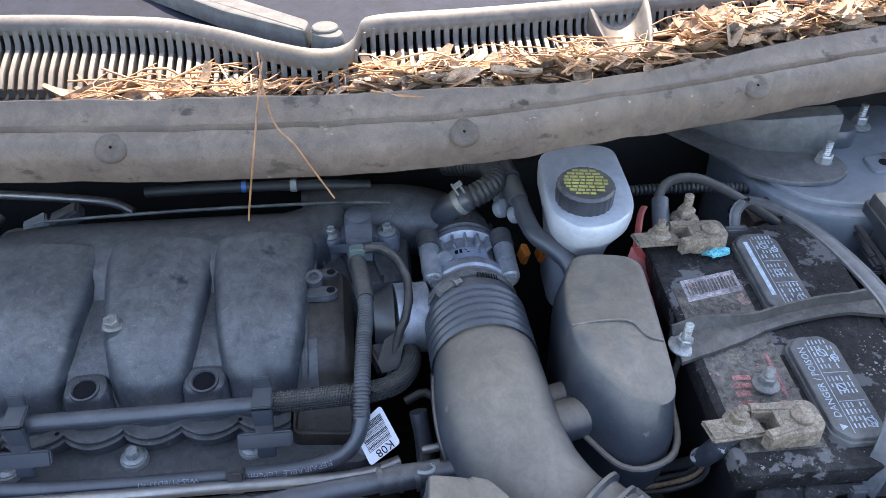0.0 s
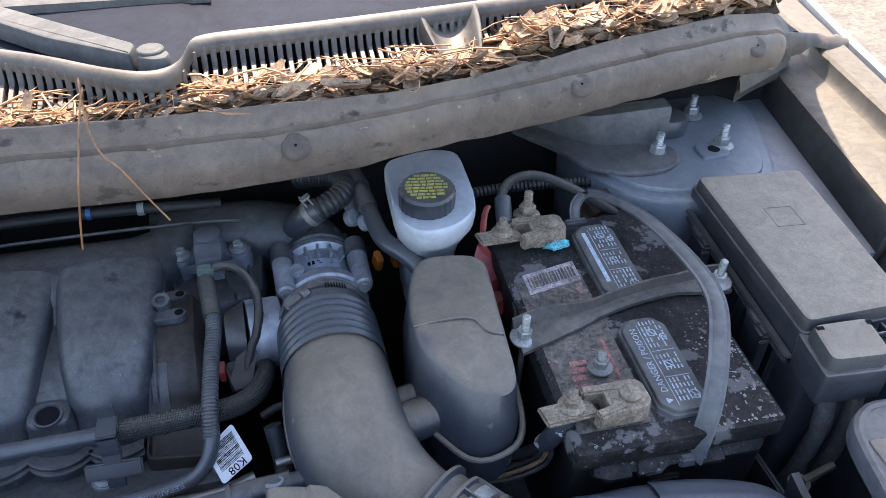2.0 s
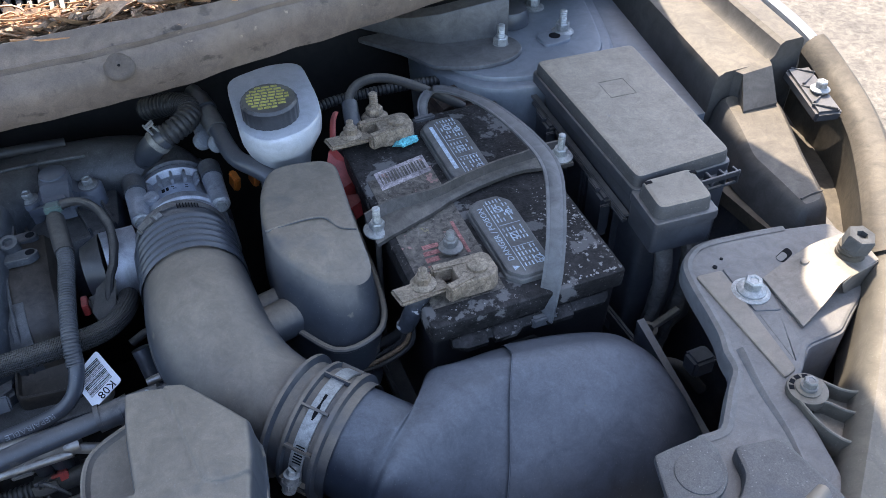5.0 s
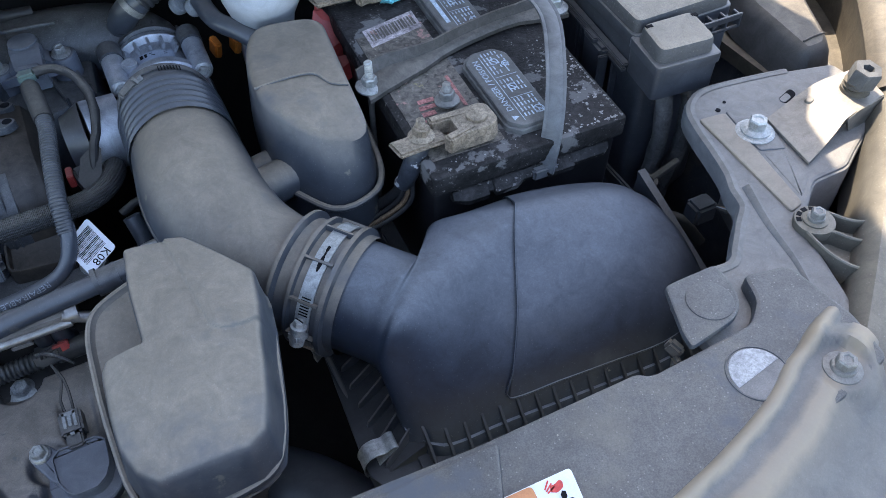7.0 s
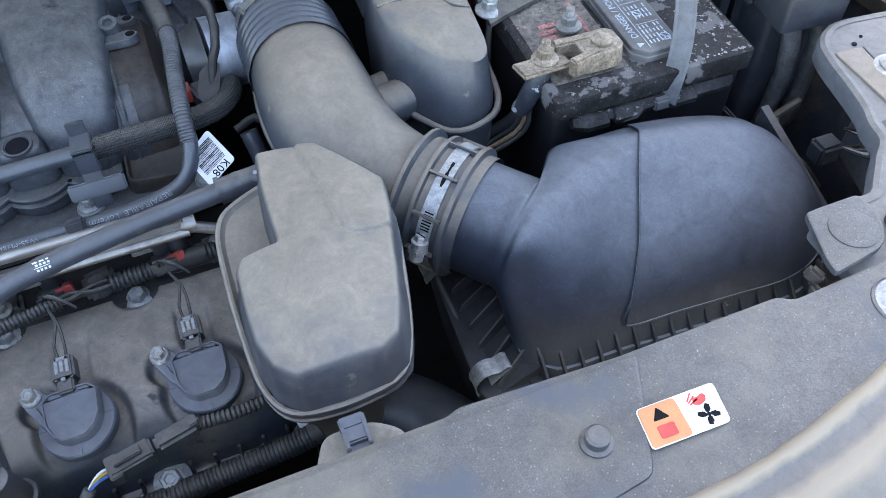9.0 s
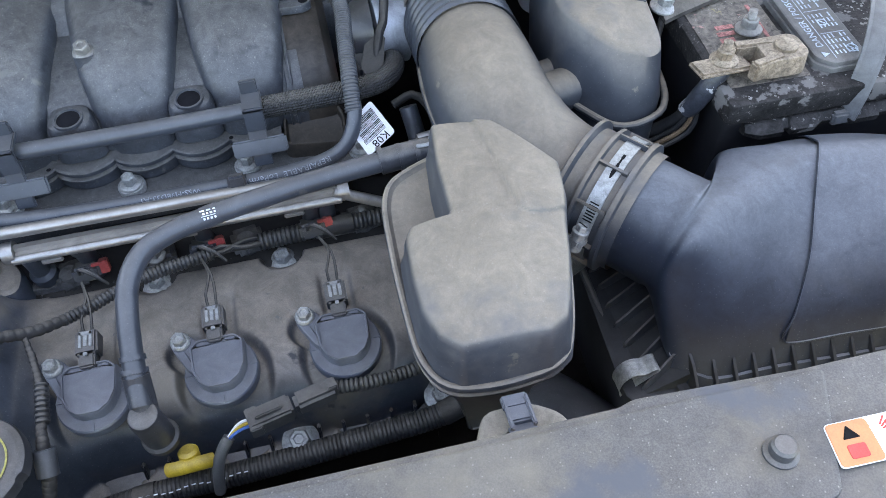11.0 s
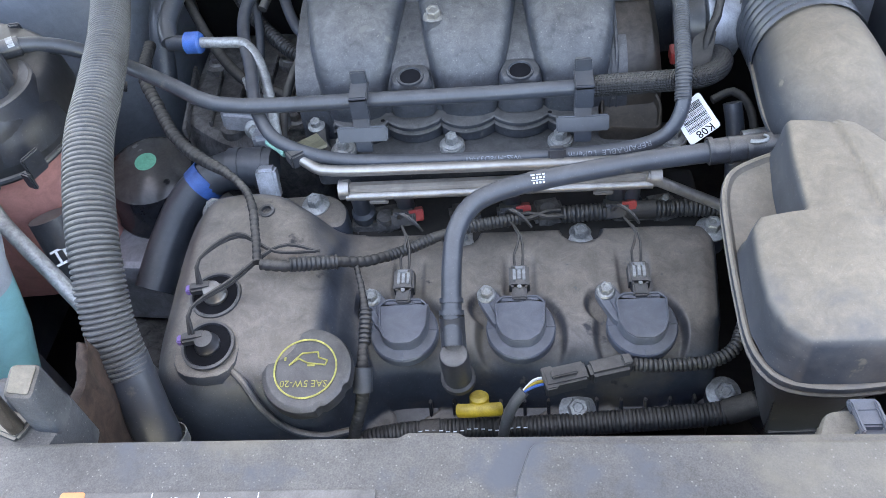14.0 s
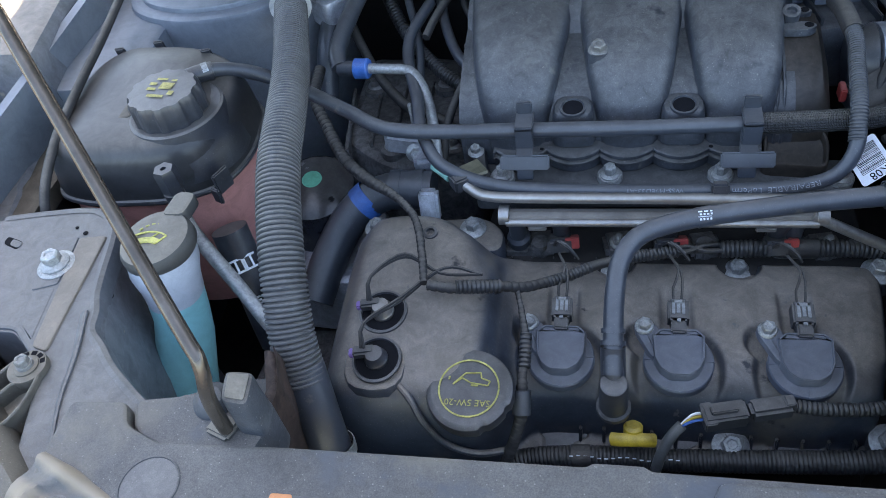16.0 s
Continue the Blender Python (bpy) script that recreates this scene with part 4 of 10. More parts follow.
# share of the way from lip to foot, and height
SEAL_PROFILE = [(-0.42, 1.118), (-0.30, 1.136), (-0.16, 1.1418), (-0.02, 1.1432), (0.05, 1.1400), (0.20, 1.1335), (0.42, 1.1300), (0.575, 1.1282), (0.600, 1.1300), (0.620, 1.1235), (0.645, 1.1268), (0.668, 1.1222), (0.690, 1.1258), (0.84, 1.1225), (0.97, 1.1170), (1.07, 1.1090), (1.09, 1.1020), (1.06, 1.0940), (1.05, 1.0890), (0.97, 1.0815), (0.86, 1.0830), (0.78, 1.0800), (0.4, 1.079), (-0.3, 1.079)]
bm = bmesh.new()
rows = []
x = -0.78
while x < 0.694:
    tip = max(0.05, math.sqrt(max(0.0, 1 - max(0.0, (x - 0.662) / 0.032) ** 2)))
    lip, foot = on_line(SEAL_LINE, x), on_line(SEAL_FOOT, x)
    lip += 0.0022 * noise.noise(V((x * 14, 0, 0)))
    foot += 0.0030 * noise.noise(V((x * 9, 7, 0)))
    sag = 0.0030 * noise.noise(V((x * 5, 3, 0))) - 0.14 * max(0, x - 0.60)
    crease = 0.022 * noise.noise(V((x * 5, 5, 2)))
    row = []
    for k, (u, z) in enumerate(SEAL_PROFILE):
        uu = u + (crease if 7 <= k <= 12 else 0)
        dent = 0.0016 * noise.noise(V((x * 30, z * 60, 1)))
        row.append(V((x, lip + (foot - lip) * (0.45 + (uu - 0.45) * tip) + dent, 1.108 + (z - 1.108) * tip + sag + 0.5 * dent)))
    rows.append(row)
    x += 0.006
loft(bm, rows, cap=False, close_u=False)
part("strip", bm, SEAL, seal, "", 40)
for x in (-0.52, -0.220, 0.085, 0.387, 0.631):
    z = 1.1180 - 0.14 * max(0, x - 0.60)
    y = on_line(SEAL_LINE, x) + (on_line(SEAL_FOOT, x) - on_line(SEAL_LINE, x)) * 1.02
    bm = bmesh.new()
    lathe(bm, [(0.0140, -0.0030), (0.0128, 0.0000), (0.0100, 0.0010), (0.0075, 0.0008), (0.0042, -0.0002), (0.0, 0.0003)], (x, y, z), (0.05, -0.62, 0.78), 28)
    rv = part("push_rivet", bm, RIVET, seal, "mud-coloured push rivet", 60)
    bm = bmesh.new()
    lathe(bm, [(0.0014, 0.0002), (0.0, 0.0003)], V((x, y, z)) + V((0.05, -0.62, 0.78)) * 0.0006, (0.05, -0.62, 0.78), 8)
    part("slot", bm, INK_AND_SHADE, rv)
# creased flap lying back over the fender gutter
bm = bmesh.new()
path = spline([(0.655, 0.790, 1.100), (0.690, 0.812, 1.092), (0.722, 0.828, 1.078), (0.755, 0.842, 1.070), (0.800, 0.856, 1.062), (0.845, 0.862, 1.052), (0.885, 0.868, 1.040)], 0.005)
rows = []
for i, q in enumerate(path):
    k = i / (len(path) - 1)
    w = 0.024 - 0.010 * k + 0.003 * math.sin(9 * k)
    h = (0.022 - 0.012 * k) * (1 + 0.35 * math.sin(14 * k + 0.6)) - (0.010 if 0.30 < k < 0.42 else 0)
    rows.append([q + V((0.30 * d * w, d * w, e * h)) + noise.noise_vector(V((q.x * 60, d, 0))) * 0.003 for d, e in ((-1.0, -1.25), (-0.85, -0.55), (-0.5, -0.05), (-0.15, 0.12), (0.15, 0.1), (0.5, -0.15), (0.8, -0.6), (1.0, -1.3))])
loft(bm, rows)
part("end_flap", bm, FLAP_SHADED, seal, "creased rubber end flap", 50)
bm = bmesh.new()
loft(bm, [[q + V((-0.004, -0.018, -0.012)), V((q.x - 0.002, q.y - 0.014, 1.012)), V((q.x + 0.002, q.y - 0.008, 1.012)), q + V((0, -0.010, -0.010))] for q in path[:len(path) * 5 // 10:2]])
part("folded_tab", bm, FLAP_SHADED, seal, "brown tab folded down under the flap", 60)

cowl = thing("cowl_panel", "black plastic cowl with slotted air grille", "cowl", kind="structure")
bm = bmesh.new()
rows = []
for q in along(SEAL_LINE, 60):
    rows.append([V((q.x, q.y + dy, z)) for dy, z in ((0.022, 1.074), (0.022, 1.090), (0.03, 1.098), (0.085, 1.100), (0.16, 1.110), (0.30, 1.13))])
loft(bm, rows, cap=False, close_u=False)
part("tray", bm, COWL, cowl)
# added panel hidden behind the flap, keeps stray sun off the strut tower
bm = bmesh.new()
loft(bm, [[V((x, 0.772 + 0.55 * (x - 0.66), 1.030)), V((x, 0.790 + 0.55 * (x - 0.66), 1.072)), V((x, 0.83 + 0.3 * (x - 0.66), 1.080)), V((x, 1.06, 1.100))] for x in (0.655, 0.69, 0.725, 0.765)], cap=False, close_u=False)
part("end_panel", bm, COWL, cowl)
# grille face with slots, following the rim
RIM = [(-0.62, 0.800), (-0.345, 0.788), (-0.26, 0.779), (-0.196, 0.769), (-0.160, 0.753), (-0.123, 0.731), (-0.079, 0.701), (-0.045, 0.684), (-0.022, 0.686), (-0.008, 0.704), (0.001, 0.745), (0.012, 0.757), (0.043, 0.763), (0.124, 0.770), (0.235, 0.784), (0.300, 0.793), (0.40, 0.808), (0.52, 0.833), (0.66, 0.868)]


def rim_at(x):
    for (x0, y0), (x1, y1) in zip(RIM, RIM[1:]):
        if x0 <= x <= x1:
            return y0 + (y1 - y0) * (x - x0) / (x1 - x0)
    return RIM[-1][1]


x = -0.60
while x < 0.62:
    base = rim_at(x) - 0.0125
    deep = max(0.012, min(0.048, base - on_line(SEAL_LINE, min(x, 0.67)) - 0.030))
    # one bar between two slots: upright below the rim, a sunny shelf, then the steep face
    ring = [(base + 0.001, 1.158), (base - 0.0010, 1.152), (base - 0.0030, 1.1435), (base - 0.0070, 1.1385), (base - 0.35 * deep - 0.004, 1.1350), (base - 0.70 * deep - 0.004, 1.1290), (base - deep - 0.004, 1.119), (base - deep - 0.008, 1.086), (base - deep + 0.004, 1.086), (base - 0.5 * deep, 1.122), (base + 0.006, 1.130), (base + 0.006, 1.158)]
    bm = bmesh.new()
    loft(bm, [[V((x + d, y, z - (0.0012 if abs(d) > 0.0025 else 0))) for y, z in ring] for d in (-0.0028, -0.0020, 0.0020, 0.0028)])
    part("grille_bar", bm, COWL, cowl)
    x += 0.0094
bm = bmesh.new()
rim_pts = spline([(x, y, 1.164) for x, y in RIM], 0.006)
prof = [(0.004, -0.024), (0.0032, -0.001), (0.0015, 0.0018), (-0.0015, 0.0026), (-0.0050, 0.0018), (-0.0090, -0.0012), (-0.0115, -0.0045), (-0.0128, -0.0085), (-0.0128, -0.0135), (-0.006, -0.014)]
loft(bm, [[V((q.x, q.y + dy, q.z + dz)) for dy, dz in prof] for q in rim_pts], cap=False, close_u=False)
part("rim", bm, COWL, cowl, "raised rounded rim above the slots")
# black sheet behind the bars, painting the shade seen through the slots
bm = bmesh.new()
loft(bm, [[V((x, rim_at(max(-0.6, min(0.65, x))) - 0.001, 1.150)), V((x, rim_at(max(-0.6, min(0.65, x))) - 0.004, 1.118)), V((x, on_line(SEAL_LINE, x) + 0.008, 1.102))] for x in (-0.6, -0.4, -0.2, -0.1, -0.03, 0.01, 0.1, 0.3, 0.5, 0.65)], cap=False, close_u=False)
part("slot_shade_sheet", bm, INK_AND_SHADE, cowl)
# scooped saddle in the grille: a smooth hollow with a rounded edge
bm = bmesh.new()
rows = []
for k in range(9):
    v = k / 8
    y, half, zc = 0.788 - 0.078 * v, 0.034 - 0.016 * v ** 2, 1.160 - 0.034 * v
    rows.append([(0.271 + half * u, y - 0.010 * (1 - u * u) * v, zc + 0.006 * math.exp(-((abs(u) - 0.92) / 0.16) ** 2) - 0.013 * (1 - min(1, abs(u) / 0.8) ** 2) - (0.02 if abs(u) > 1.05 else 0)) for u in (-1.1, -1.0, -0.92, -0.8, -0.55, -0.25, 0, 0.25, 0.55, 0.8, 0.92, 1.0, 1.1)])
patch(bm, rows, 2, 2)
part("saddle", bm, COWL, cowl, "", 60)
# panel between rim and windshield
bm = bmesh.new()
loft(bm, [[V((q.x, q.y + 0.002, 1.148)), V((q.x, q.y + 0.05, 1.151)), V((q.x, 0.93, 1.168))] for q in rim_pts[::4]], cap=False, close_u=False)
part("upper_panel", bm, COWL_PANEL, cowl)
bm = bmesh.new()
loft(bm, [[V((x, 0.90 + 0.10 * abs(x + 0.07) ** 2, 1.172)), V((x, 1.75, 1.62))] for x in (-0.75, -0.4, -0.07, 0.3, 0.6)], cap=False, close_u=False)
solid("windshield", bm, GLASS_DARK, "dark tinted windshield foot above the cowl", "windshield", "structure")

# wiper arm lying towards the windshield, and the moulding at the glass foot
wip = thing("windshield_wiper", "grey flat wiper arm bolted on its pivot over the cowl", "wiper", at=(0, -0.020, 0))
bm = bmesh.new()
prism(bm, [(-0.0515, 0.7275), (-0.0465, 0.7570), (-0.109, 0.8125), (-0.200, 0.895), (-0.330, 0.985), (-0.345, 0.965), (-0.220, 0.868), (-0.135, 0.786)], 1.154, 1.172, 0.003, 0.0025, 0.002)
part("arm", bm, WIPER, wip)
bm = bmesh.new()
prism(bm, [(-0.0500, 0.7265), (-0.034, 0.714), (-0.018, 0.716, 0.014), (-0.014, 0.732, 0.014), (-0.028, 0.748), (-0.0450, 0.7565)], 1.152, 1.1715, 0.006, 0.0035, 0.002)
part("head", bm, WIPER, wip, "grey moulded arm head")
bm = bmesh.new()
lathe(bm, [(0.0128, 0), (0.0126, 0.002), (0.0115, 0.0030), (0, 0.0032)], (-0.034, 0.736, 1.1712), n=24)
part("cap", bm, WIPER, wip)
bm = bmesh.new()
loft(bm, [[V((x, 0.862 + 0.02 * abs(x), 1.160)), V((x, 0.864 + 0.02 * abs(x), 1.1685)), V((x, 0.872 + 0.02 * abs(x), 1.1705)), V((x, 0.884 + 0.02 * abs(x), 1.171)), V((x, 0.886 + 0.02 * abs(x), 1.160))] for x in (-0.60, -0.40, -0.20, -0.05, 0.022)])
part("moulding", bm, WIPER, cowl, "pale grey moulding along the glass foot")

# raised hood, out of view, whose shade covers the bay; half-widths steer its shadow edge
hood = thing("hood", "raised hood of the car, underside grey", "hood", kind="structure")
bm = bmesh.new()
rows = []
for s, half in ((0, 0.905), (0.016, 0.905), (0.022, 0.875), (0.07, 0.846), (0.116, 0.825), (0.185, 0.801), (0.243, 0.790), (0.30, 0.780), (0.37, 0.805), (0.405, 0.795), (0.43, 0.765), (0.45, 0.722), (0.47, 0.697), (0.53, 0.680), (0.70, 0.595), (0.85, 0.520), (1, 0.457)):
    rows.append([V((-0.075 + u * half, 0.722 + (0.17 * u * u + 0.063 * u ** 6) * (1 - s) - 0.442 * s, 1.25 + 0.85 * s + 0.02 * math.sin(math.pi * s))) for u in (k / 10 for k in range(-10, 11))])
loft(bm, rows, cap=False, close_u=False)
part("panel", bm, PAINT, hood)
for sg in (1, -1):
    bm = bmesh.new()
    loft(bm, [[V((-0.075 + sg * u * 0.905, 0.722 + 0.17 * u * u + 0.063 * u ** 6 + b, 1.25 - 0.85 * b)) for u in (0.82, 0.88, 0.94, 1.0)] for b in (0.0, 0.03, 0.06)], cap=False, close_u=False)
    part("hinge_corner", bm, PAINT, hood)

# ---- radiator cover ----
cov = thing("radiator_cover", "dusty dark grey plastic radiator cover with raised ridge", "radiator cover")
bm = bmesh.new()
rear = [(-0.432, 0.096), (-0.240, 0.097), (-0.236, 0.100), (-0.206, 0.100), (-0.202, 0.097), (0.080, 0.096), (0.088, 0.099), (0.188, 0.094), (0.302, 0.094), (0.310, 0.088), (0.393, 0.092), (0.410, 0.106), (0.416, 0.128), (0.452, 0.121), (0.460, 0.068), (0.455, 0.032)]
front = [(0.400, 0.020), (0.300, -0.006), (0.150, -0.022), (-0.070, -0.028), (-0.290, -0.022), (-0.440, -0.006), (-0.550, 0.022), (-0.602, 0.050), (-0.600, 0.120), (-0.556, 0.122), (-0.548, 0.104), (-0.520, 0.093)]
ring = rounded(rear + front, 0.006)
prism(bm, (rear + front)[::-1], 0.966, 0.9795, 0.006, 0.003)
part("panel", bm, COVER, cov)
# raised ridge, the shoulder before it and the slope beyond
bm = bmesh.new()
ridge = spline([(0.450, 0.076, 0.9790), (0.432, 0.070, 0.9800), (0.411, 0.060, 0.9800), (0.391, 0.052, 0.9800), (0.372, 0.041, 0.9800), (0.347, 0.031, 0.9800), (0.322, 0.023, 0.9800), (0.298, 0.0165, 0.9800), (0.250, 0.006, 0.9800), (0.188, -0.001, 0.9800), (-0.07, -0.010, 0.9800), (-0.33, 0.000, 0.9800), (-0.45, 0.0165, 0.9800), (-0.505, 0.033, 0.9800), (-0.560, 0.059, 0.9800), (-0.600, 0.076, 0.9790)], 0.0028)
prof = [(-0.0065, -0.004), (-0.0045, 0.0), (-0.0022, 0.0026), (0.0003, 0.0042), (0.0024, 0.0036), (0.0048, 0.0010), (0.0085, -0.0004), (0.0140, 0.0002), (0.0190, 0.0020), (0.0240, 0.0022), (0.0290, 0.0002), (0.0350, -0.0040), (0.0500, -0.0120), (0.0700, -0.0210), (0.0780, -0.0235), (0.0815, -0.0215), (0.0850, -0.0235), (0.110, -0.090)]
fine = []
for (d0, h0), (d1, h1) in zip(prof, prof[1:]):
    k = max(1, int((d1 - d0) / 0.0022))
    fine += [(d0 + (d1 - d0) * j / k, h0 + (h1 - h0) * j / k) for j in range(k)]
fine.append(prof[-1])


def pocket(p):
    """The wall and floor of the bolt pocket at either end."""
    for bx, sg in ((0.421, 1), (-0.571, -1)):
        d = V(((p.x - bx) * sg, p.y - 0.038))
        r, a = d.length, math.degrees(math.atan2(d.y, d.x))
        if r < 0.045:
            side = max(0.0, min(1.0, (118 - abs(a - 8)) / 40))
            wall = 0.0062 * side * math.exp(-((r - 0.0215) / (0.0042 if r < 0.0215 else 0.010)) ** 2)
            k = max(0.0, min(1.0, (0.0200 - r) / 0.003))
            return V((p.x, p.y, (p.z + wall) * (1 - k) + 0.9798 * k))
    return p


lay = bm.loops.layers.uv.verify()
rows = []
for i, q in enumerate(ridge):
    t = (ridge[min(i + 1, len(ridge) - 1)] - ridge[max(i - 1, 0)]).normalized()
    nrm = V((-t.y, t.x, 0))
    if nrm.y > 0:
        nrm = -nrm
    rows.append([bm.verts.new(pocket(q + nrm * d + V((0, 0, h)))) for d, h in fine])
for i in range(len(rows) - 1):
    for j in range(len(fine) - 1):
        face = bm.faces.new((rows[i][j], rows[i][j + 1], rows[i + 1][j + 1], rows[i + 1][j]))
        for lp, (u, v) in zip(face.loops, ((i, j), (i, j + 1), (i + 1, j + 1), (i + 1, j))):
            lp[lay].uv = (0.01 * u, fine[v][0])
part("ridge", bm, RIDGE, cov, "ridge with tan dust settled on its crests", 50)
# stepped panel on top
bm = bmesh.new()
prism(bm, [(0.20, 0.090), (-0.165, 0.092), (-0.175, 0.064), (-0.165, 0.006), (0.10, 0.010), (0.17, 0.020)][::1], 0.976, 0.9815, 0.006, 0.002)
part("raised_field", bm, COVER, cov)
for x, y in ((0.371, 0.059), (-0.513, 0.062)):
    bm = bmesh.new()
    lathe(bm, [(0.0212, -0.001), (0.0206, 0.0007), (0.0198, 0.0008), (0.0193, -0.0002)], (x, y, 0.9796), n=40, cap=False)
    rec = part("round_recess", bm, COVER, cov)
    bm = bmesh.new()
    lathe(bm, [(0.0194, 0), (0.0, 0.00005)], (x, y, 0.97985), n=32)
    part("disc", bm, PLASTIC, rec, "dark disc")
bm = bmesh.new()
ringh = [(0.0185 * math.cos(radians(a)), 0.0185 * math.sin(radians(a))) for a in range(-15, 180, 13)]
ringh = [(0.371 + x * math.cos(0.42) - y * math.sin(0.42), 0.059 + x * math.sin(0.42) + y * math.cos(0.42)) for x, y in ringh]
prism(bm, ringh, 0.9799, 0.9804, 0, 0.0001)
part("half_disc", bm, PALE_DISC, cov, "chipped white half disc")
for x, y, sg in ((0.421, 0.038, 1), (-0.571, 0.038, -1)):
    bm = bmesh.new()
    lathe(bm, [(0.0125, 0), (0.0125, 0.0010), (0.011, 0.0016)], (x, y, 0.9797), n=26)
    part("washer", bm, ZINC_DULL, cov)
    bolt(cov, (x, y, 0.9803), (0, 0, 1), 0.0060, material=ZINC_DULL, flange=1.4)
for x, y in ((0.150, 0.048), (-0.06, 0.040)):
    bm = bmesh.new()
    lathe(bm, [(0.0095, 0), (0.0095, 0.002), (0.007, 0.003), (0.007, 0.009), (0.0055, 0.0105), (0, 0.0105)], (x, y, 0.981), n=20)
    part("push_pin", bm, PLASTIC, cov)
# service stickers
st = thing("warning_sticker", "orange and white fan warning sticker on the cover", "sticker")
bm = bmesh.new()
prism(bm, [(0.176, 0.032), (0.225, 0.031), (0.229, 0.056), (0.179, 0.057)], 0.9812, 0.9820, 0.003, 0.0002)
part("backing", bm, WHITE, st)
bm = bmesh.new()
prism(bm, [(0.1765, 0.0325), (0.2015, 0.0318), (0.2030, 0.0560), (0.1795, 0.0565)], 0.9818, 0.9823, 0.003, 0.0002)
part("orange_field", bm, ORANGE, st)
bm = bmesh.new()
prism(bm, [(0.185, 0.0465), (0.195, 0.0462), (0.1903, 0.0540)], 0.9822, 0.9826, 0.001, 0.0001)
part("warning_triangle", bm, INK_AND_SHADE, st)
bm = bmesh.new()
prism(bm, [(0.184, 0.0355), (0.1945, 0.0352), (0.1953, 0.0430), (0.1847, 0.0433)], 0.9822, 0.9826, 0.0015, 0.0001)
part("book_mark", bm, REDINK, st)
bm = bmesh.new()
for i in range(4):
    a = radians(70 + 90 * i)
    e, f = V((math.cos(a), math.sin(a), 0)), V((-math.sin(a), math.cos(a), 0))
    o = V((0.2158, 0.0392, 0.9824))
    bm.faces.new([bm.verts.new(o + e * u + f * v) for u, v in ((0.0006, 0.0), (0.0030, -0.0016), (0.0062, -0.0012), (0.0066, 0.0010), (0.0040, 0.0022), (0.0014, 0.0014))])
lathe(bm, [(0.0012, 0), (0.0012, 0.0003)], (0.2158, 0.0392, 0.9822), n=12)
part("fan_mark", bm, INK_AND_SHADE, st)
bm = bmesh.new()
prism(bm, [(0.2110, 0.0475), (0.2145, 0.0458), (0.2190, 0.0472), (0.2205, 0.0505), (0.2190, 0.0522), (0.2150, 0.0508), (0.2125, 0.0515)], 0.9821, 0.9824, 0.001, 0.0001)
for k in range(3):
    box(bm, (0.2120 - 0.0006 * k, 0.0488 + 0.0018 * k, 0.9822), (0.006, 0.0009, 0.0004), 0, rot(0, 0, 20 + 12 * k))
part("warning_mark", bm, REDINK, st)
st2 = thing("service_sticker", "long dark service sticker with orange warning field", "sticker")
bm = bmesh.new()
prism(bm, [(-0.430, 0.030), (-0.250, 0.032), (-0.250, 0.065), (-0.430, 0.063)], 0.9800, 0.9806, 0.002, 0.0002)
part("backing", bm, PLASTIC, st2)
bm = bmesh.new()
prism(bm, [(-0.4295, 0.0305), (-0.4150, 0.0305), (-0.4150, 0.0635), (-0.4295, 0.0633)], 0.9805, 0.9810, 0.002, 0.0001)
part("orange_field", bm, ORANGE, st2)
bm = bmesh.new()
prism(bm, [(-0.4260, 0.0525), (-0.4190, 0.0525), (-0.4225, 0.0595)], 0.9809, 0.9812, 0.0006, 0.0001)
part("warning_triangle", bm, INK_AND_SHADE, st2)
words("SAE J639", 0.0040, WHITE, st2, (-0.4060, 0.0555, 0.9808))
bars(st2, WHITE, [(0, 0, 0.0165, 0.0030)], (-0.388, 0.0555, 0.9808), Matrix.Identity(3), "maker_mark")
words("3.7L\nFRONT A/C", 0.0031, WHITE, st2, (-0.3622, 0.0575, 0.9808))
words("3.7L\nFRONT AND REAR A/C", 0.0031, WHITE, st2, (-0.3318, 0.0575, 0.9808), squeeze=0.8)
for x in (-0.3757, -0.3488, -0.3150):
    bm = bmesh.new()
    box(bm, (x, 0.048, 0.9808), (0.0005, 0.030, 0.0003), 0)
    part("divider", bm, WHITE, st2)

# latch-side grommet lug, rises over the air filter box
gl = thing("mounting_lug", "dusty blue-grey plastic lug with round rubber mount", "mounting lug")
bm = bmesh.new()
prism(bm, [(0.3585, 0.1420), (0.372, 0.1425, 0.002), (0.4015, 0.1425), (0.4025, 0.128), (0.398, 0.110, 0.012), (0.386, 0.0985, 0.010), (0.344, 0.0920), (0.3455, 0.104, 0.003)], 0.9785, 0.9832, 0.004, 0.0015)
part("plate", bm, COVER, gl)
bm = bmesh.new()
lathe(bm, [(0.0165, 0), (0.0163, 0.0009), (0.0155, 0.0012), (0, 0.0010)], (0.378, 0.1175, 0.9830), n=36)
part("rubber_mount", bm, COVER, gl)
bm = bmesh.new()
box(bm, (0.342, 0.104, 0.968), (0.008, 0.012, 0.010), 0.002, rot(20, 10, 30))
box(bm, (0.340, 0.096, 0.958), (0.006, 0.010, 0.014), 0.002, rot(-15, 0, -20))
part("clip", bm, TRIM, gl, "torn grey clip")

# ---- battery ----
bat = thing("battery", "dirty black car battery with worn red and black label", "battery", at=(0.3705, 0.492, 0.7835))
bat.rotation_euler = (radians(4.0), 0, radians(-1.0))
HX, HY, ZT = 0.0965, 0.146, 0.184
bm = bmesh.new()
prism(bm, [(-HX + 0.004, -HY + 0.006), (HX - 0.004, -HY + 0.006), (HX - 0.004, HY - 0.006), (-HX + 0.004, HY - 0.006)], 0, ZT - 0.012, 0.006, 0.002)
part("case", bm, BATTERY_SIDE, bat)
bm = bmesh.new()
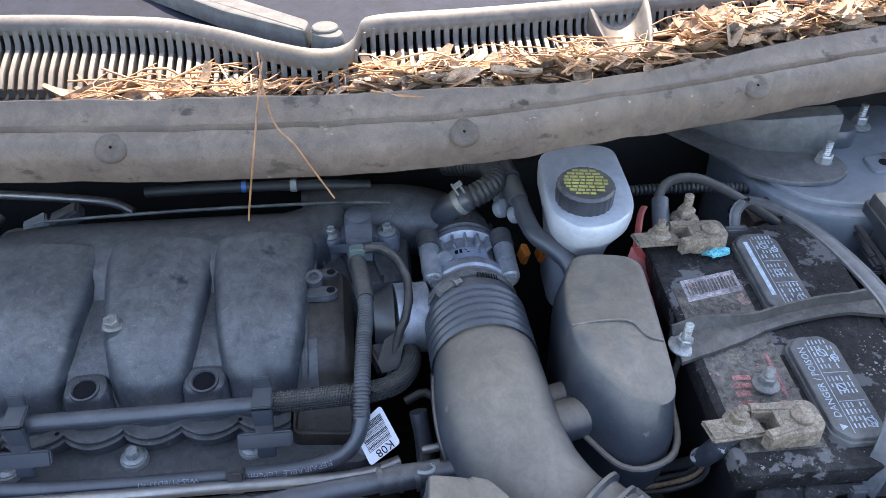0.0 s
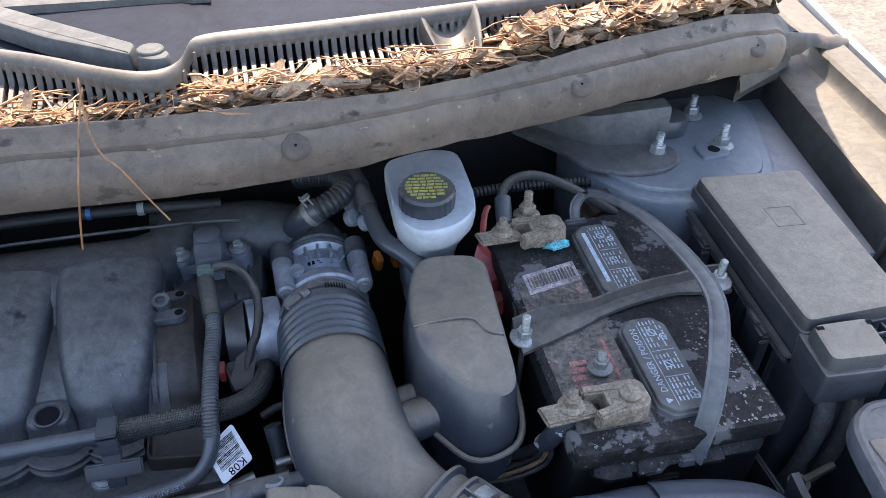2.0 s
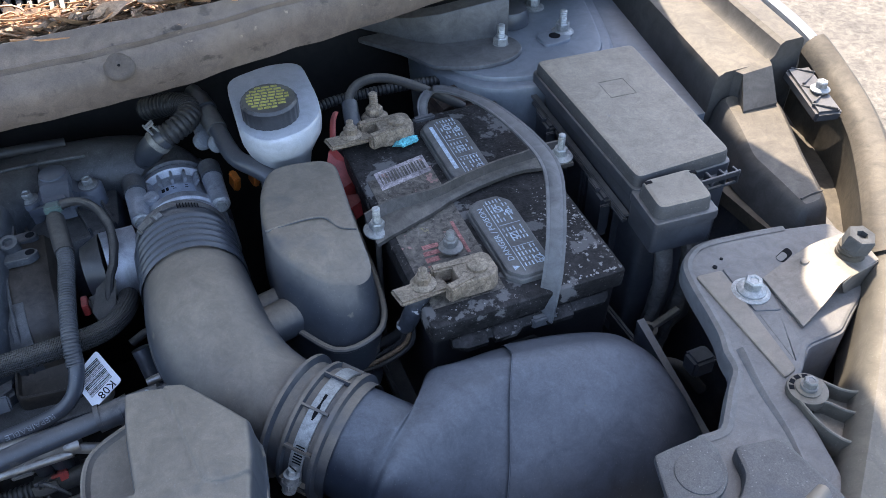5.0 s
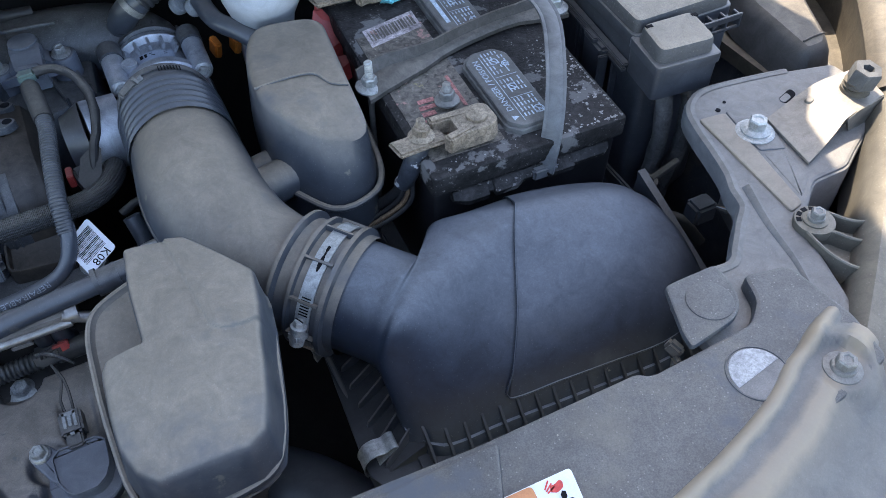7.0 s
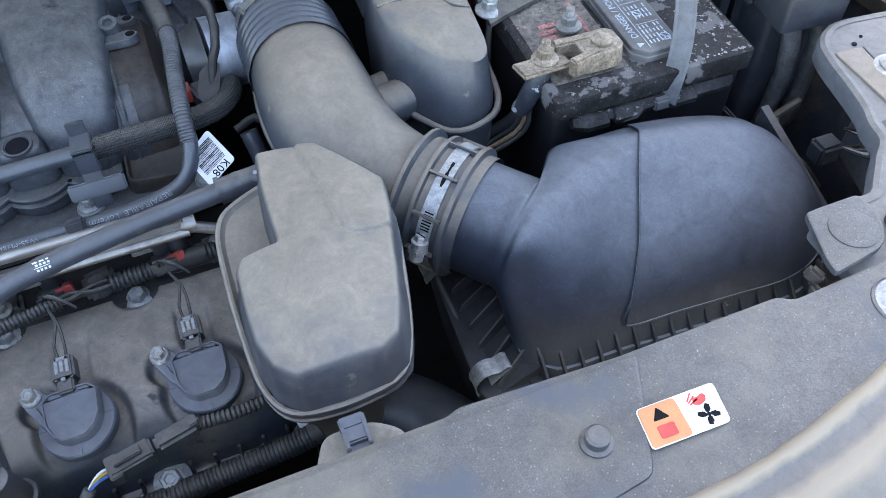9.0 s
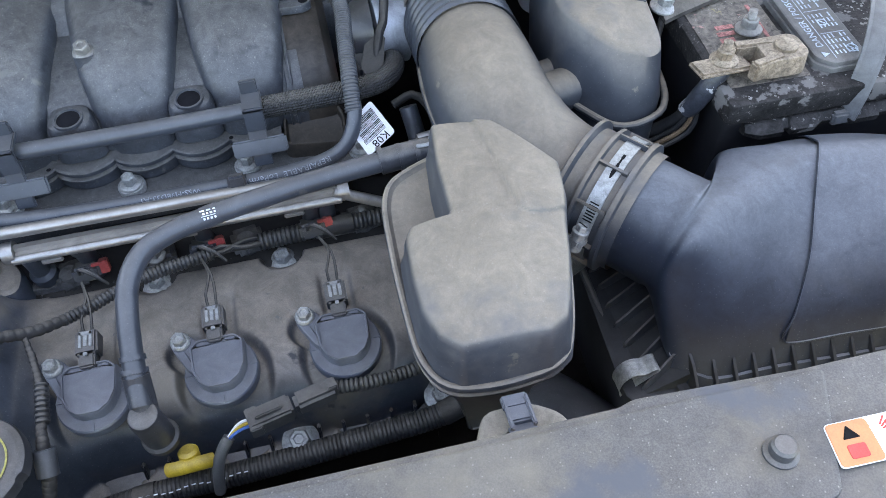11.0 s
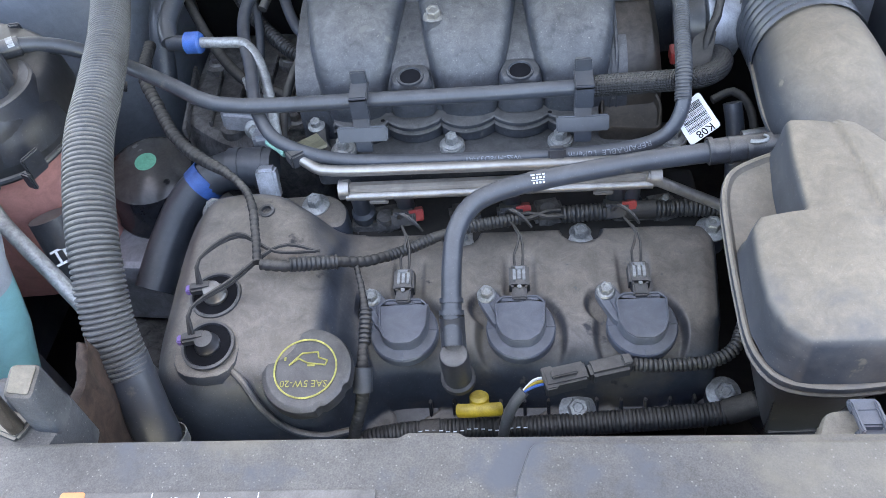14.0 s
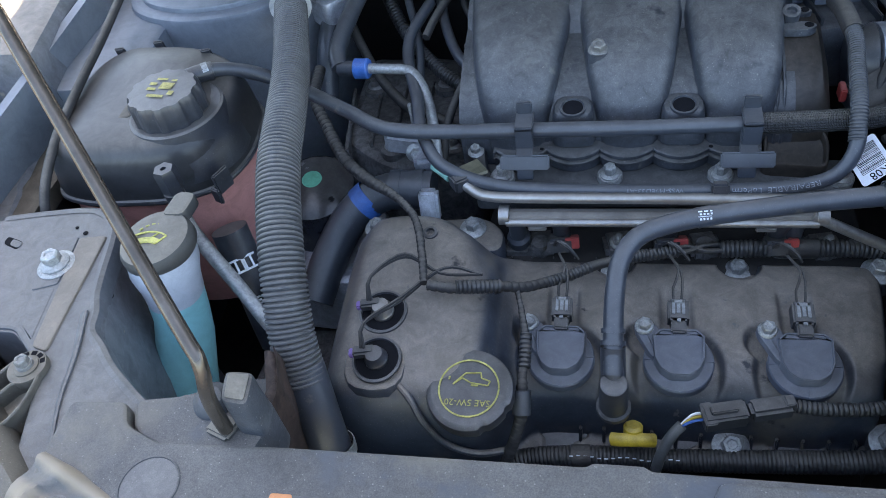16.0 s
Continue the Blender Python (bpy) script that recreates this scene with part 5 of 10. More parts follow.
prism(bm, [(-HX, -HY), (HX, -HY), (HX, HY), (-HX, HY)], ZT - 0.020, ZT, 0.006, 0.003)
part("lid", bm, BATTERY, bat, "sooty black lid with paint-like dirt flakes")
def vent_cap(x0, y0, plain):
    """A moulded cap with chamfered corners: flange, raised top and white warning print."""
    def ring(d):
        return [(x0 - 0.024 + d, y0 - 0.045 + d), (x0 - 0.013 + d, y0 - 0.056 + d), (x0 + 0.014 - d, y0 - 0.056 + d), (x0 + 0.024 - d, y0 - 0.045 + d), (x0 + 0.024 - d, y0 + 0.045 - d), (x0 + 0.014 - d, y0 + 0.056 - d), (x0 - 0.013 + d, y0 + 0.056 - d), (x0 - 0.024 + d, y0 + 0.045 - d)]
    bm = bmesh.new()
    prism(bm, ring(0), ZT - 0.001, ZT + 0.0050, 0.001, 0.001)
    prism(bm, ring(0.002), ZT + 0.004, ZT + 0.0092, 0.001, 0.0018)
    vent = part("vent_cap", bm, VENT, bat, "grey moulded vent cap with white warning print")
    rnd = random.Random(4 + int(y0 * 100))
    rows = [(x0 - 0.0065, y0 - 0.002, 0.0007, 0.094), (x0 + 0.006, y0 + 0.012, 0.022, 0.0007), (x0 + 0.006, y0 - 0.018, 0.022, 0.0007)]
    yy = y0 + 0.046
    while yy > y0 - 0.048:
        for j in range(6):
            if rnd.random() < 0.82 and abs(yy - y0 - 0.012) > 0.003 and abs(yy - y0 + 0.018) > 0.003:
                rows.append((x0 - 0.0030 + 0.0036 * j, yy, 0.0014, rnd.uniform(0.0035, 0.0060)))
        yy -= 0.0068
    bars(vent, PRINT_BLUE, rows, (0, 0, ZT + 0.0097), Matrix.Identity(3))
    for cx, cy, cr in ((x0 + 0.004, y0 + 0.034, 0.0045), (x0 + 0.013, y0 + 0.028, 0.0036), (x0 + 0.004, y0 - 0.004, 0.0044), (x0 + 0.012, y0 - 0.040, 0.0050)):
        bm = bmesh.new()
        lathe(bm, [(cr, 0), (cr, 0.0003), (cr - 0.0009, 0.0003), (cr - 0.0009, 0)], (cx, cy, ZT + 0.0096), n=18, cap=False)
        box(bm, (cx, cy, ZT + 0.0098), (0.0010, cr * 1.5, 0.0004), 0, rot(0, 0, 40))
        part("symbol", bm, PRINT_BLUE, vent)
    if not plain:
        words("DANGER / POISON", 0.0088, PRINT_BLUE, vent, (x0 - 0.0122, y0 + 0.004, ZT + 0.0096), rot(0, 0, 90), squeeze=1.0)
        bm = bmesh.new()
        prism(bm, [(x0 - 0.0152, y0 - 0.0455), (x0 - 0.0092, y0 - 0.0425), (x0 - 0.0152, y0 - 0.0395)][::1], ZT + 0.0094, ZT + 0.0098, 0, 0.0001)
        part("warning_triangle", bm, PRINT_BLUE, vent)
    else:
        bars(vent, PRINT_BLUE, [(x0 - 0.0125, y0 + 0.004, 0.0045, 0.075)], (0, 0, ZT + 0.0094), Matrix.Identity(3), "worn_print")


vent_cap(0.0145, 0.069, True)
vent_cap(0.0105, -0.071, False)
bm = bmesh.new()
prism(bm, [(-0.088, -0.125), (-0.018, -0.125), (-0.018, 0.060), (-0.088, 0.060)], ZT - 0.001, ZT + 0.0006, 0.002, 0.0002)
part("label", bm, BATTERY_LABEL, bat, "worn dark label, scratched and stained")
bm = bmesh.new()
prism(bm, [(-0.078, 0.040), (-0.020, 0.052), (-0.020, 0.080), (-0.078, 0.068)], ZT + 0.0004, ZT + 0.0010, 0.001, 0.0001)
part("bar_code_label", bm, PALE_LABEL, bat, "scratched pale bar code label")
bars(bat, BATTERY_LABEL, [(-0.074 + 0.0035 * i, 0.0555 + 0.0007 * i, 0.0012 + 0.0008 * (i % 3), 0.016) for i in range(15)], (0, 0, ZT + 0.0014), Matrix.Identity(3))
bars(bat, PRINT_RED, [(-0.068, -0.086, 0.016, 0.0060), (-0.067, -0.0775, 0.013, 0.0030), (-0.066, -0.069, 0.013, 0.0060), (-0.064, -0.0605, 0.016, 0.0055), (-0.062, -0.052, 0.016, 0.0055), (-0.0305, -0.050, 0.0035, 0.045), (-0.034, -0.084, 0.008, 0.012)], (0, 0, ZT + 0.0012), Matrix.Identity(3), "faded_lettering", "faded red print")
# grey dirt flaked over the front corner of the lid
rnd = random.Random(12)
bm = bmesh.new()
for k in range(260):
    x, y = min(0.092, rnd.gauss(0.074, 0.020)), max(-0.140, rnd.gauss(-0.085, 0.045))
    if x < 0.048 and y > -0.128:
        x, y = rnd.uniform(-0.080, 0.09), rnd.uniform(-0.141, -0.130)
    r = rnd.choice((0.0003, 0.0004, 0.0004, 0.0006, 0.0007, 0.0010))
    n = 7
    bm.faces.new([bm.verts.new((x + 1.5 * r * rnd.uniform(0.4, 1.6) * math.cos(6.283 * i / n), y + 1.5 * r * rnd.uniform(0.4, 1.6) * math.sin(6.283 * i / n), ZT + 0.0004)) for i in range(n)])
tagged(part("flaked_dirt", bm, DIRT, bat, "grey flaked dirt"), "grey flaked dirt", kind="stuff")
# front hand-hold ledge under the lid
bm = bmesh.new()
loft(bm, [[V((x, -HY + 0.006, ZT - 0.036)), V((x, -HY - 0.0075 + k, ZT - 0.036 + 0.4 * k)), V((x, -HY - 0.0085 + k, ZT - 0.030)), V((x, -HY + 0.001, ZT - 0.024)), V((x, -HY + 0.006, ZT - 0.024))] for x, k in ((-0.078, 0.006), (-0.066, 0.0), (-0.046, 0.0), (-0.045, 0.004), (-0.040, 0.004), (-0.039, 0.0), (-0.018, 0.0), (-0.010, 0.004), (0.008, 0.004), (0.016, 0.0), (0.040, 0.0), (0.041, 0.003), (0.074, 0.003), (0.080, 0.007))])
part("ledge", bm, BATTERY, bat)
bm = bmesh.new()
box(bm, (-0.004, -HY + 0.003, ZT - 0.075), (0.030, 0.006, 0.030), 0.002)
box(bm, (-0.004, -HY + 0.001, ZT - 0.075), (0.018, 0.006, 0.018), 0.002)
part("square_emblem", bm, BATTERY_SIDE, bat)
# hold-down bar
hd = thing("battery_clamp", "dusty grey steel hold-down bar with two studs", "battery clamp")
bm = bmesh.new()
pts = spline([(0.262, 0.466, 0.966), (0.290, 0.470, 0.972), (0.330, 0.476, 0.972), (0.372, 0.486, 0.974), (0.420, 0.493, 0.975), (0.455, 0.494, 0.974), (0.492, 0.494, 0.972)], 0.008)
rows = []
for i, q in enumerate(pts):
    s = i / (len(pts) - 1)
    w = 0.0165 - 0.0105 * min(1, max(0, (s - 0.12) / 0.25)) + 0.007 * min(1, max(0, (s - 0.78) / 0.15))
    rows.append([q + V((0, -w, -0.004)), q + V((0, -w, 0.0)), q + V((0, -w * 0.4, 0.003)), q + V((0, w * 0.6, 0.003)), q + V((0, w, 0.012)), q + V((0, w + 0.0025, 0.012)), q + V((0, w + 0.0025, -0.004))])
loft(bm, rows)
part("bar", bm, CLAMP, hd)
for x, y, z in ((0.2685, 0.467, 0.968), (0.482, 0.493, 0.975)):
    bolt(hd, (x, y, z), (0, -0.05, 1), 0.0068, "stud_nut", ZINC, 0.018, 2.0)
    bm = bmesh.new()
    rod(bm, (x, y, z), (x - 0.002, y + 0.01, 0.74), 0.003)
    part("long_stud", bm, STEEL, hd)
# carrying strap
strap = thing("battery_strap", "grey flexible plastic carrying strap over the battery", "strap")
bm = bmesh.new()
pts = spline([(0.378, 0.618, 0.975), (0.385, 0.638, 0.986), (0.402, 0.646, 0.994), (0.422, 0.622, 0.998), (0.437, 0.570, 1.005), (0.441, 0.490, 1.013), (0.434, 0.430, 1.016), (0.413, 0.381, 1.004), (0.396, 0.350, 0.981), (0.386, 0.337, 0.955), (0.380, 0.333, 0.926)], 0.006)
rows = []
for i, q in enumerate(pts):
    t = (pts[min(i + 1, len(pts) - 1)] - pts[max(i - 1, 0)]).normalized()
    side = t.cross(V((0, 0, 1)))
    side = (side if side.length > 0.2 else V((-1, 0, 0))).normalized()
    if side.x > 0:
        side = -side
    up = side.cross(t).normalized()
    up = up if up.z > 0 or abs(up.z) < 0.1 else -up
    w = 0.0055 + 0.0035 * min(1, i / len(pts) * 2.2)
    rows.append([q + side * (w * a) + up * (0.0012 * b) for a, b in ((-1, -1), (-1, 1), (-0.74, 1), (-0.66, 0.75), (-0.58, 1), (0.58, 1), (0.66, 0.75), (0.74, 1), (1, 1), (1, -1))])
loft(bm, rows)
STRAP = surface("grey_strap", (0.095, 0.100, 0.108), 0.45, dust=0.35, dust_color=(0.19, 0.175, 0.155), bump=0.04, fleck_by=0.3)
part("band", bm, STRAP, strap)
for q in (pts[0], pts[-1]):
    bm = bmesh.new()
    box(bm, q, (0.026, 0.008, 0.012), 0.002)
    part("end_clip", bm, STRAP, strap)
# terminals
for nm, x, y, z, lab in (("battery_terminal", 0.327, 0.371, 0.963, "oxidised lead clamp with zinc nut on front post"), ("battery_terminal", 0.336, 0.598, 0.979, "corroded lead clamp with blue-green crust")):
    tm = thing(nm, lab, "battery terminal", at=(x, y, z))
    bm = bmesh.new()
    prism(bm, [(-0.020, -0.017), (0.012, -0.017), (0.020, -0.010), (0.020, 0.012), (0.014, 0.018), (-0.020, 0.018)], 0, 0.0165, 0.004, 0.0015, 0.001)
    part("post_clamp", bm, LEAD, tm)
    bm = bmesh.new()
    lathe(bm, [(0.0098, 0.010), (0.0095, 0.0190), (0.008, 0.0200), (0, 0.0202)], (0.003, 0, 0), n=26)
    part("post", bm, LEAD, tm, "dull lead battery post")
    bm = bmesh.new()
    box(bm, (-0.018, -0.012, 0.009), (0.030, 0.010, 0.017), 0.002, rot(0, 0, 12))
    box(bm, (-0.020, 0.012, 0.009), (0.034, 0.010, 0.017), 0.002, rot(0, 0, -5))
    box(bm, (-0.052, 0.0, 0.008), (0.050, 0.022, 0.005), 0.002, rot(0, 6, 8))
    part("cable_lug", bm, LEAD, tm)
    bolt(tm, (-0.048, 0.004, 0.010), (0, 0, 1), 0.0068, material=LEAD, stud=0.008)
    if y < 0.5:
        bolt(tm, (-0.004, 0.045, 0.0045), (0, 0, 1), 0.0066, material=ZINC_DULL, stud=0.009)
    else:
        bolt(tm, (-0.012, 0.030, 0.008), (0, 0, 1), 0.0085, material=LEAD, stud=0.018)
        bm = bmesh.new()
        bmesh.ops.create_icosphere(bm, subdivisions=3, radius=0.013, matrix=Matrix.Translation((0.006, -0.018, 0.001)) @ Matrix.Diagonal((1.1, 0.45, 0.36, 1)))
        rough_up(bm, 0.0030, 260)
        rough_up(bm, 0.0022, 620)
        part("corrosion_crust", bm, CORROSION, tm, "bright blue-green crystals")

# ---- fuse box ----
fb = thing("fuse_box", "dusty black plastic fuse box with hinged lid section", "fuse box", at=(0.5135, 0.50, 0.80))
fb.rotation_euler = (radians(1.0), 0, radians(-5.0))
bm = bmesh.new()
prism(bm, [(0.002, -0.128), (0.050, -0.128), (0.112, -0.100), (0.125, 0.105), (0.002, 0.112)], -0.02, 0.187, 0.008, 0.002)
part("body", bm, PLASTIC, fb)
FB = (Matrix.Translation((0.5135, 0.50, 0.80)) @ Euler((radians(1.0), 0, radians(-5.0))).to_matrix().to_4x4()).inverted()


def fb_at(pts):
    """Places of the plan in the fuse box's own axes."""
    return [tuple((FB @ V((x, y, 1.0)))[:2]) for x, y in pts]


main_lid = [(0.505, 0.391), (0.616, 0.3925), (0.646, 0.616), (0.521, 0.627)]
bm = bmesh.new()
prism(bm, fb_at(main_lid), 0.196, 0.2105, 0.006, 0.004, 0.001)
lid = part("lid", bm, FUSE_LID, fb, "lid thick with dust, paled to brighten it")
bm = bmesh.new()
prism(bm, inset(rounded(fb_at(main_lid), 0.006), -0.0025), 0.186, 0.197, 0, 0.0015)
part("lid_rim", bm, PLASTIC, fb)
bm = bmesh.new()
for q in ((0.058, 0.030), (0.058, 0.062)):
    box(bm, (q[0], q[1], 0.2105), (0.030, 0.0010, 0.0008), 0.0002)
for q in ((0.043, 0.046), (0.073, 0.046)):
    box(bm, (q[0], q[1], 0.2105), (0.0010, 0.032, 0.0008), 0.0002)
part("moulded_mark", bm, FUSE_LID, lid)
bm = bmesh.new()
prism(bm, fb_at([(0.4975, 0.344), (0.557, 0.339), (0.5645, 0.3875), (0.505, 0.3895)]), 0.193, 0.2100, 0.006, 0.004, 0.0015)
part("front_lid", bm, FUSE_LID, fb)
bm = bmesh.new()
prism(bm, fb_at([(0.496, 0.342), (0.5595, 0.3365), (0.568, 0.391), (0.503, 0.393)]), 0.158, 0.195, 0.005, 0.002, -0.001)
prism(bm, fb_at([(0.494, 0.340), (0.5615, 0.3345), (0.569, 0.391), (0.501, 0.394)]), 0.186, 0.1955, 0.005, 0.002)
part("front_skirt", bm, PLASTIC, fb)
for i in range(4):
    bm = bmesh.new()
    box(bm, (0.0655 + i * 0.0150, -0.1085, 0.190), (0.0025, 0.012, 0.013), 0.0005, rot(0, 0, 5))
    part("ladder_rung", bm, PLASTIC, fb)
for z, h in ((0.200, 0.006), (0.189, 0.003)):
    bm = bmesh.new()
    box(bm, (0.088, -0.1145 , z - 0.005), (0.050, 0.0025, h), 0.0005, rot(0, 0, 5))
    part("ladder_rail", bm, PLASTIC, fb)
for x, y in ((0.0085, -0.1145), (0.0560, -0.1130)):
    bm = bmesh.new()
    box(bm, (x, y, 0.2092), (0.007, 0.005, 0.002), 0.0004)
    part("latch_slot", bm, INK_AND_SHADE, fb)
for y in (0.078, -0.058):
    bm = bmesh.new()
    box(bm, (-0.008, y, 0.142), (0.012, 0.036, 0.046), 0.003)
    box(bm, (-0.012, y - 0.020, 0.140), (0.010, 0.004, 0.040), 0.001)
    box(bm, (-0.012, y + 0.006, 0.166), (0.006, 0.020, 0.006), 0.001)
    part("side_clip", bm, PLASTIC, fb)
for y in (0.045, 0.036, -0.012, -0.020, -0.086):
    bm = bmesh.new()
    box(bm, (-0.002, y, 0.115), (0.008, 0.003, 0.085), 0.001)
    part("side_rib", bm, PLASTIC, fb)
bm = bmesh.new()
box(bm, (-0.0035, 0.010, 0.158), (0.006, 0.23, 0.004), 0.001)
box(bm, (-0.0035, 0.010, 0.166), (0.008, 0.235, 0.003), 0.001)
part("side_rail", bm, PLASTIC, fb)
bm = bmesh.new()
loft(bm, [[V((-0.012, y, 0.02)), V((-0.028, y, 0.05)), V((-0.026, y, 0.055)), V((-0.008, y, 0.025))] for y in (-0.13, 0.0, 0.10)])
part("ledge", bm, PLASTIC_DUSTY, fb)
bm = bmesh.new()
for x0, y0 in ((0.02, -0.135), (0.052, -0.130)):
    tube(bm, [(x0, y0, 0.165), (x0 + 0.002, y0 - 0.012, 0.12), (x0 + 0.001, y0 - 0.012, 0.06), (x0 - 0.008, y0 - 0.010, 0.0), (x0 - 0.04, y0 - 0.04, -0.05)], 0.0085, 10)
rough_up(bm, 0.0015, 60)
part("wiring_tail", bm, TAPE_GREY, fb, "grey taped wiring tails")
# dark battery-side wall behind
bw = thing("battery_tray_wall", "black plastic wall between battery and fuse box", "battery tray")
bm = bmesh.new()
box(bm, (0.365, 0.49, 0.770), (0.215, 0.31, 0.02), 0.004)
box(bm, (0.490, 0.47, 0.80), (0.006, 0.30, 0.10), 0.002)
part("tray", bm, PLASTIC, bw)

# ---- brake fluid reservoir ----
br = thing("brake_fluid_reservoir", "milky white brake fluid reservoir with black cap", "reservoir", at=(0.232, 0.660, 0.90))
rim2 = rounded([(x - 0.232, y - 0.660) for x, y in ((0.176, 0.612), (0.198, 0.580), (0.238, 0.588), (0.262, 0.612), (0.269, 0.650), (0.270, 0.722), (0.234, 0.730), (0.182, 0.716))], 0.018, 4)
low2 = [(-0.006 + 0.60 * x, 0.012 + 0.62 * y) for x, y in rim2]
bm = bmesh.new()
levels = [(-0.03, 0.0), (0.030, 0.12), (0.060, 0.35), (0.082, 0.72), (0.094, 0.94), (0.104, 1.0), (0.1105, 1.005), (0.1150, 0.985), (0.1168, 0.94), (0.1172, 0.86), (0.1174, 0.70)]
loft(bm, [[V((a + (c - a) * k, b + (d - b) * k, z + 0.006 * max(0, d / 0.07) * (z > 0.1))) for (a, b), (c, d) in zip(low2, rim2)] for z, k in levels])
part("tank", bm, TANK, br)
bm = bmesh.new()
lathe(bm, [(0.0285, 0.100), (0.0280, 0.122), (0.0265, 0.126)], (-0.019, -0.030, 0), n=32)
part("filler_neck", bm, TANK, br)
bm = bmesh.new()
wob = lambda a: 1.0 + 0.012 * math.cos(24 * a)
lathe(bm, [(0.029, 0.0), (0.0292, 0.004), (0.0292, 0.017), (0.027, 0.020), (0.0, 0.0205)], (-0.019, -0.030, 0.1195), (0, -0.05, 1), 96, wob=wob)
capm = part("cap", bm, PLASTIC, br, "black ribbed cap")
rows, rnd = [], random.Random(3)
for i in range(8):
    y = -0.019 + i * 0.0054
    half = math.sqrt(max(0, 0.0225 ** 2 - y * y))
    x = -half
    while x < half - 0.004:
        w = rnd.uniform(0.005, 0.010)
        w = min(w, half - x)
        rows.append((x + w / 2, y, w - 0.0012, 0.0036))
        x += w
bars(capm, PRINT_YELLOW, rows, (-0.0198, -0.0311, 0.1410), rot(2.8, 0, -8) , "yellow_print", "yellow warning print")

# ---- air intake: filter box, duct, resonators, throttle ----
ab = thing("air_filter_box", "smooth dark blue-black plastic air filter box, dusty top tinted as sky sheen", "air filter box")
bm = bmesh.new()


def slab(y, pts):
    return [V((x, y, z)) for x, z in pts]


# pillow-shaped cover: sections from the face where the neck enters to the low end
sections = [
    [(0.262, 0.3380, 0.8450), (0.262, 0.3320, 0.8900), (0.258, 0.3190, 0.9240), (0.248, 0.3000, 0.9360), (0.232, 0.2720, 0.9435), (0.213, 0.2490, 0.9480), (0.191, 0.2250, 0.9390), (0.175, 0.2150, 0.9060), (0.174, 0.1890, 0.8500)],
    [(0.290, 0.3420, 0.8450), (0.289, 0.3310, 0.9030), (0.284, 0.3130, 0.9330), (0.277, 0.2980, 0.9410), (0.262, 0.2700, 0.9450), (0.246, 0.2420, 0.9390), (0.226, 0.2110, 0.9170), (0.208, 0.1860, 0.8830), (0.197, 0.1670, 0.8420)],
    [(0.330, 0.3400, 0.8450), (0.330, 0.3250, 0.9150), (0.328, 0.2990, 0.9380), (0.321, 0.2850, 0.9440), (0.311, 0.2670, 0.9390), (0.299, 0.2430, 0.9270), (0.284, 0.2120, 0.9080), (0.266, 0.1840, 0.8790), (0.250, 0.1640, 0.8420)],
    [(0.390, 0.3330, 0.8450), (0.392, 0.3180, 0.9100), (0.394, 0.2940, 0.9290), (0.390, 0.2790, 0.9380), (0.384, 0.2600, 0.9370), (0.374, 0.2350, 0.9290), (0.362, 0.2040, 0.9100), (0.350, 0.1760, 0.8790), (0.340, 0.1590, 0.8420)],
    [(0.440, 0.3220, 0.8450), (0.440, 0.3060, 0.9000), (0.438, 0.2870, 0.9140), (0.434, 0.2720, 0.9220), (0.430, 0.2540, 0.9210), (0.425, 0.2310, 0.9140), (0.420, 0.2020, 0.8980), (0.417, 0.1760, 0.8720), (0.415, 0.1580, 0.8420)],
    [(0.472, 0.302, 0.845), (0.468, 0.290, 0.876), (0.465, 0.280, 0.890), (0.463, 0.266, 0.897), (0.462, 0.250, 0.898), (0.462, 0.234, 0.894), (0.462, 0.216, 0.884), (0.462, 0.198, 0.867), (0.462, 0.180, 0.847)],
    [(0.480, 0.296, 0.845), (0.480, 0.287, 0.852), (0.480, 0.277, 0.856), (0.480, 0.264, 0.858), (0.480, 0.250, 0.858), (0.480, 0.235, 0.857), (0.480, 0.219, 0.855), (0.480, 0.203, 0.852), (0.480, 0.190, 0.845)]]
# the neck's round mouth opens into the first section
ax = V((0.66, -0.745, -0.10)).normalized()
c0 = V((0.150, 0.326, 0.909))
u0 = ax.cross(V((0, 0, 1))).normalized()
w0 = u0.cross(ax)
mouth = [[c0 + ax * d + (u0 * math.cos(radians(a)) + w0 * math.sin(radians(a))) * r for a in (215, 190, 160, 125, 90, 58, 25, -8, -40)] for d, r in ((0.058, 0.0478), (0.074, 0.0482), (0.086, 0.0505))]
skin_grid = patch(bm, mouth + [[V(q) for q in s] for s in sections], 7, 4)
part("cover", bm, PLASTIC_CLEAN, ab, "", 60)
# proud right half with its rolled edge
bm = bmesh.new()
proud = []
for row in skin_grid[35:]:
    out = []
    for k, q in enumerate(row[:31]):
        lift = V((0.2, -0.35 + 0.5 * (k < 11), 0.9)).normalized() * 0.0024
        out.append(q + lift)
    proud.append(out)
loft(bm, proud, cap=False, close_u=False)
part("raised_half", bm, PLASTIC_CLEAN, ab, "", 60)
bm = bmesh.new()
lower_edge = [r[30] for r in proud[::4][:6]]
corner_in = proud[0][28]
tube(bm, lower_edge[::-1] + [corner_in] + [proud[0][k] for k in (24, 20, 16, 12, 9, 6)], 0.0009, 8)
part("rolled_edge", bm, PLASTIC_CLEAN, ab)
# lower tray with ribs
bm = bmesh.new()
prism(bm, [(0.150, 0.172), (0.440, 0.150), (0.486, 0.205), (0.486, 0.320), (0.160, 0.345)], 0.70, 0.832, 0.012, 0.002, -0.015)
part("tray", bm, TRAY, ab)
low = [V(q[-1]) for q in sections[:6]]
high = [V(q[-2]) for q in sections[:6]]
# added strip that darkens the foot of the cover, where shade falls
bm = bmesh.new()
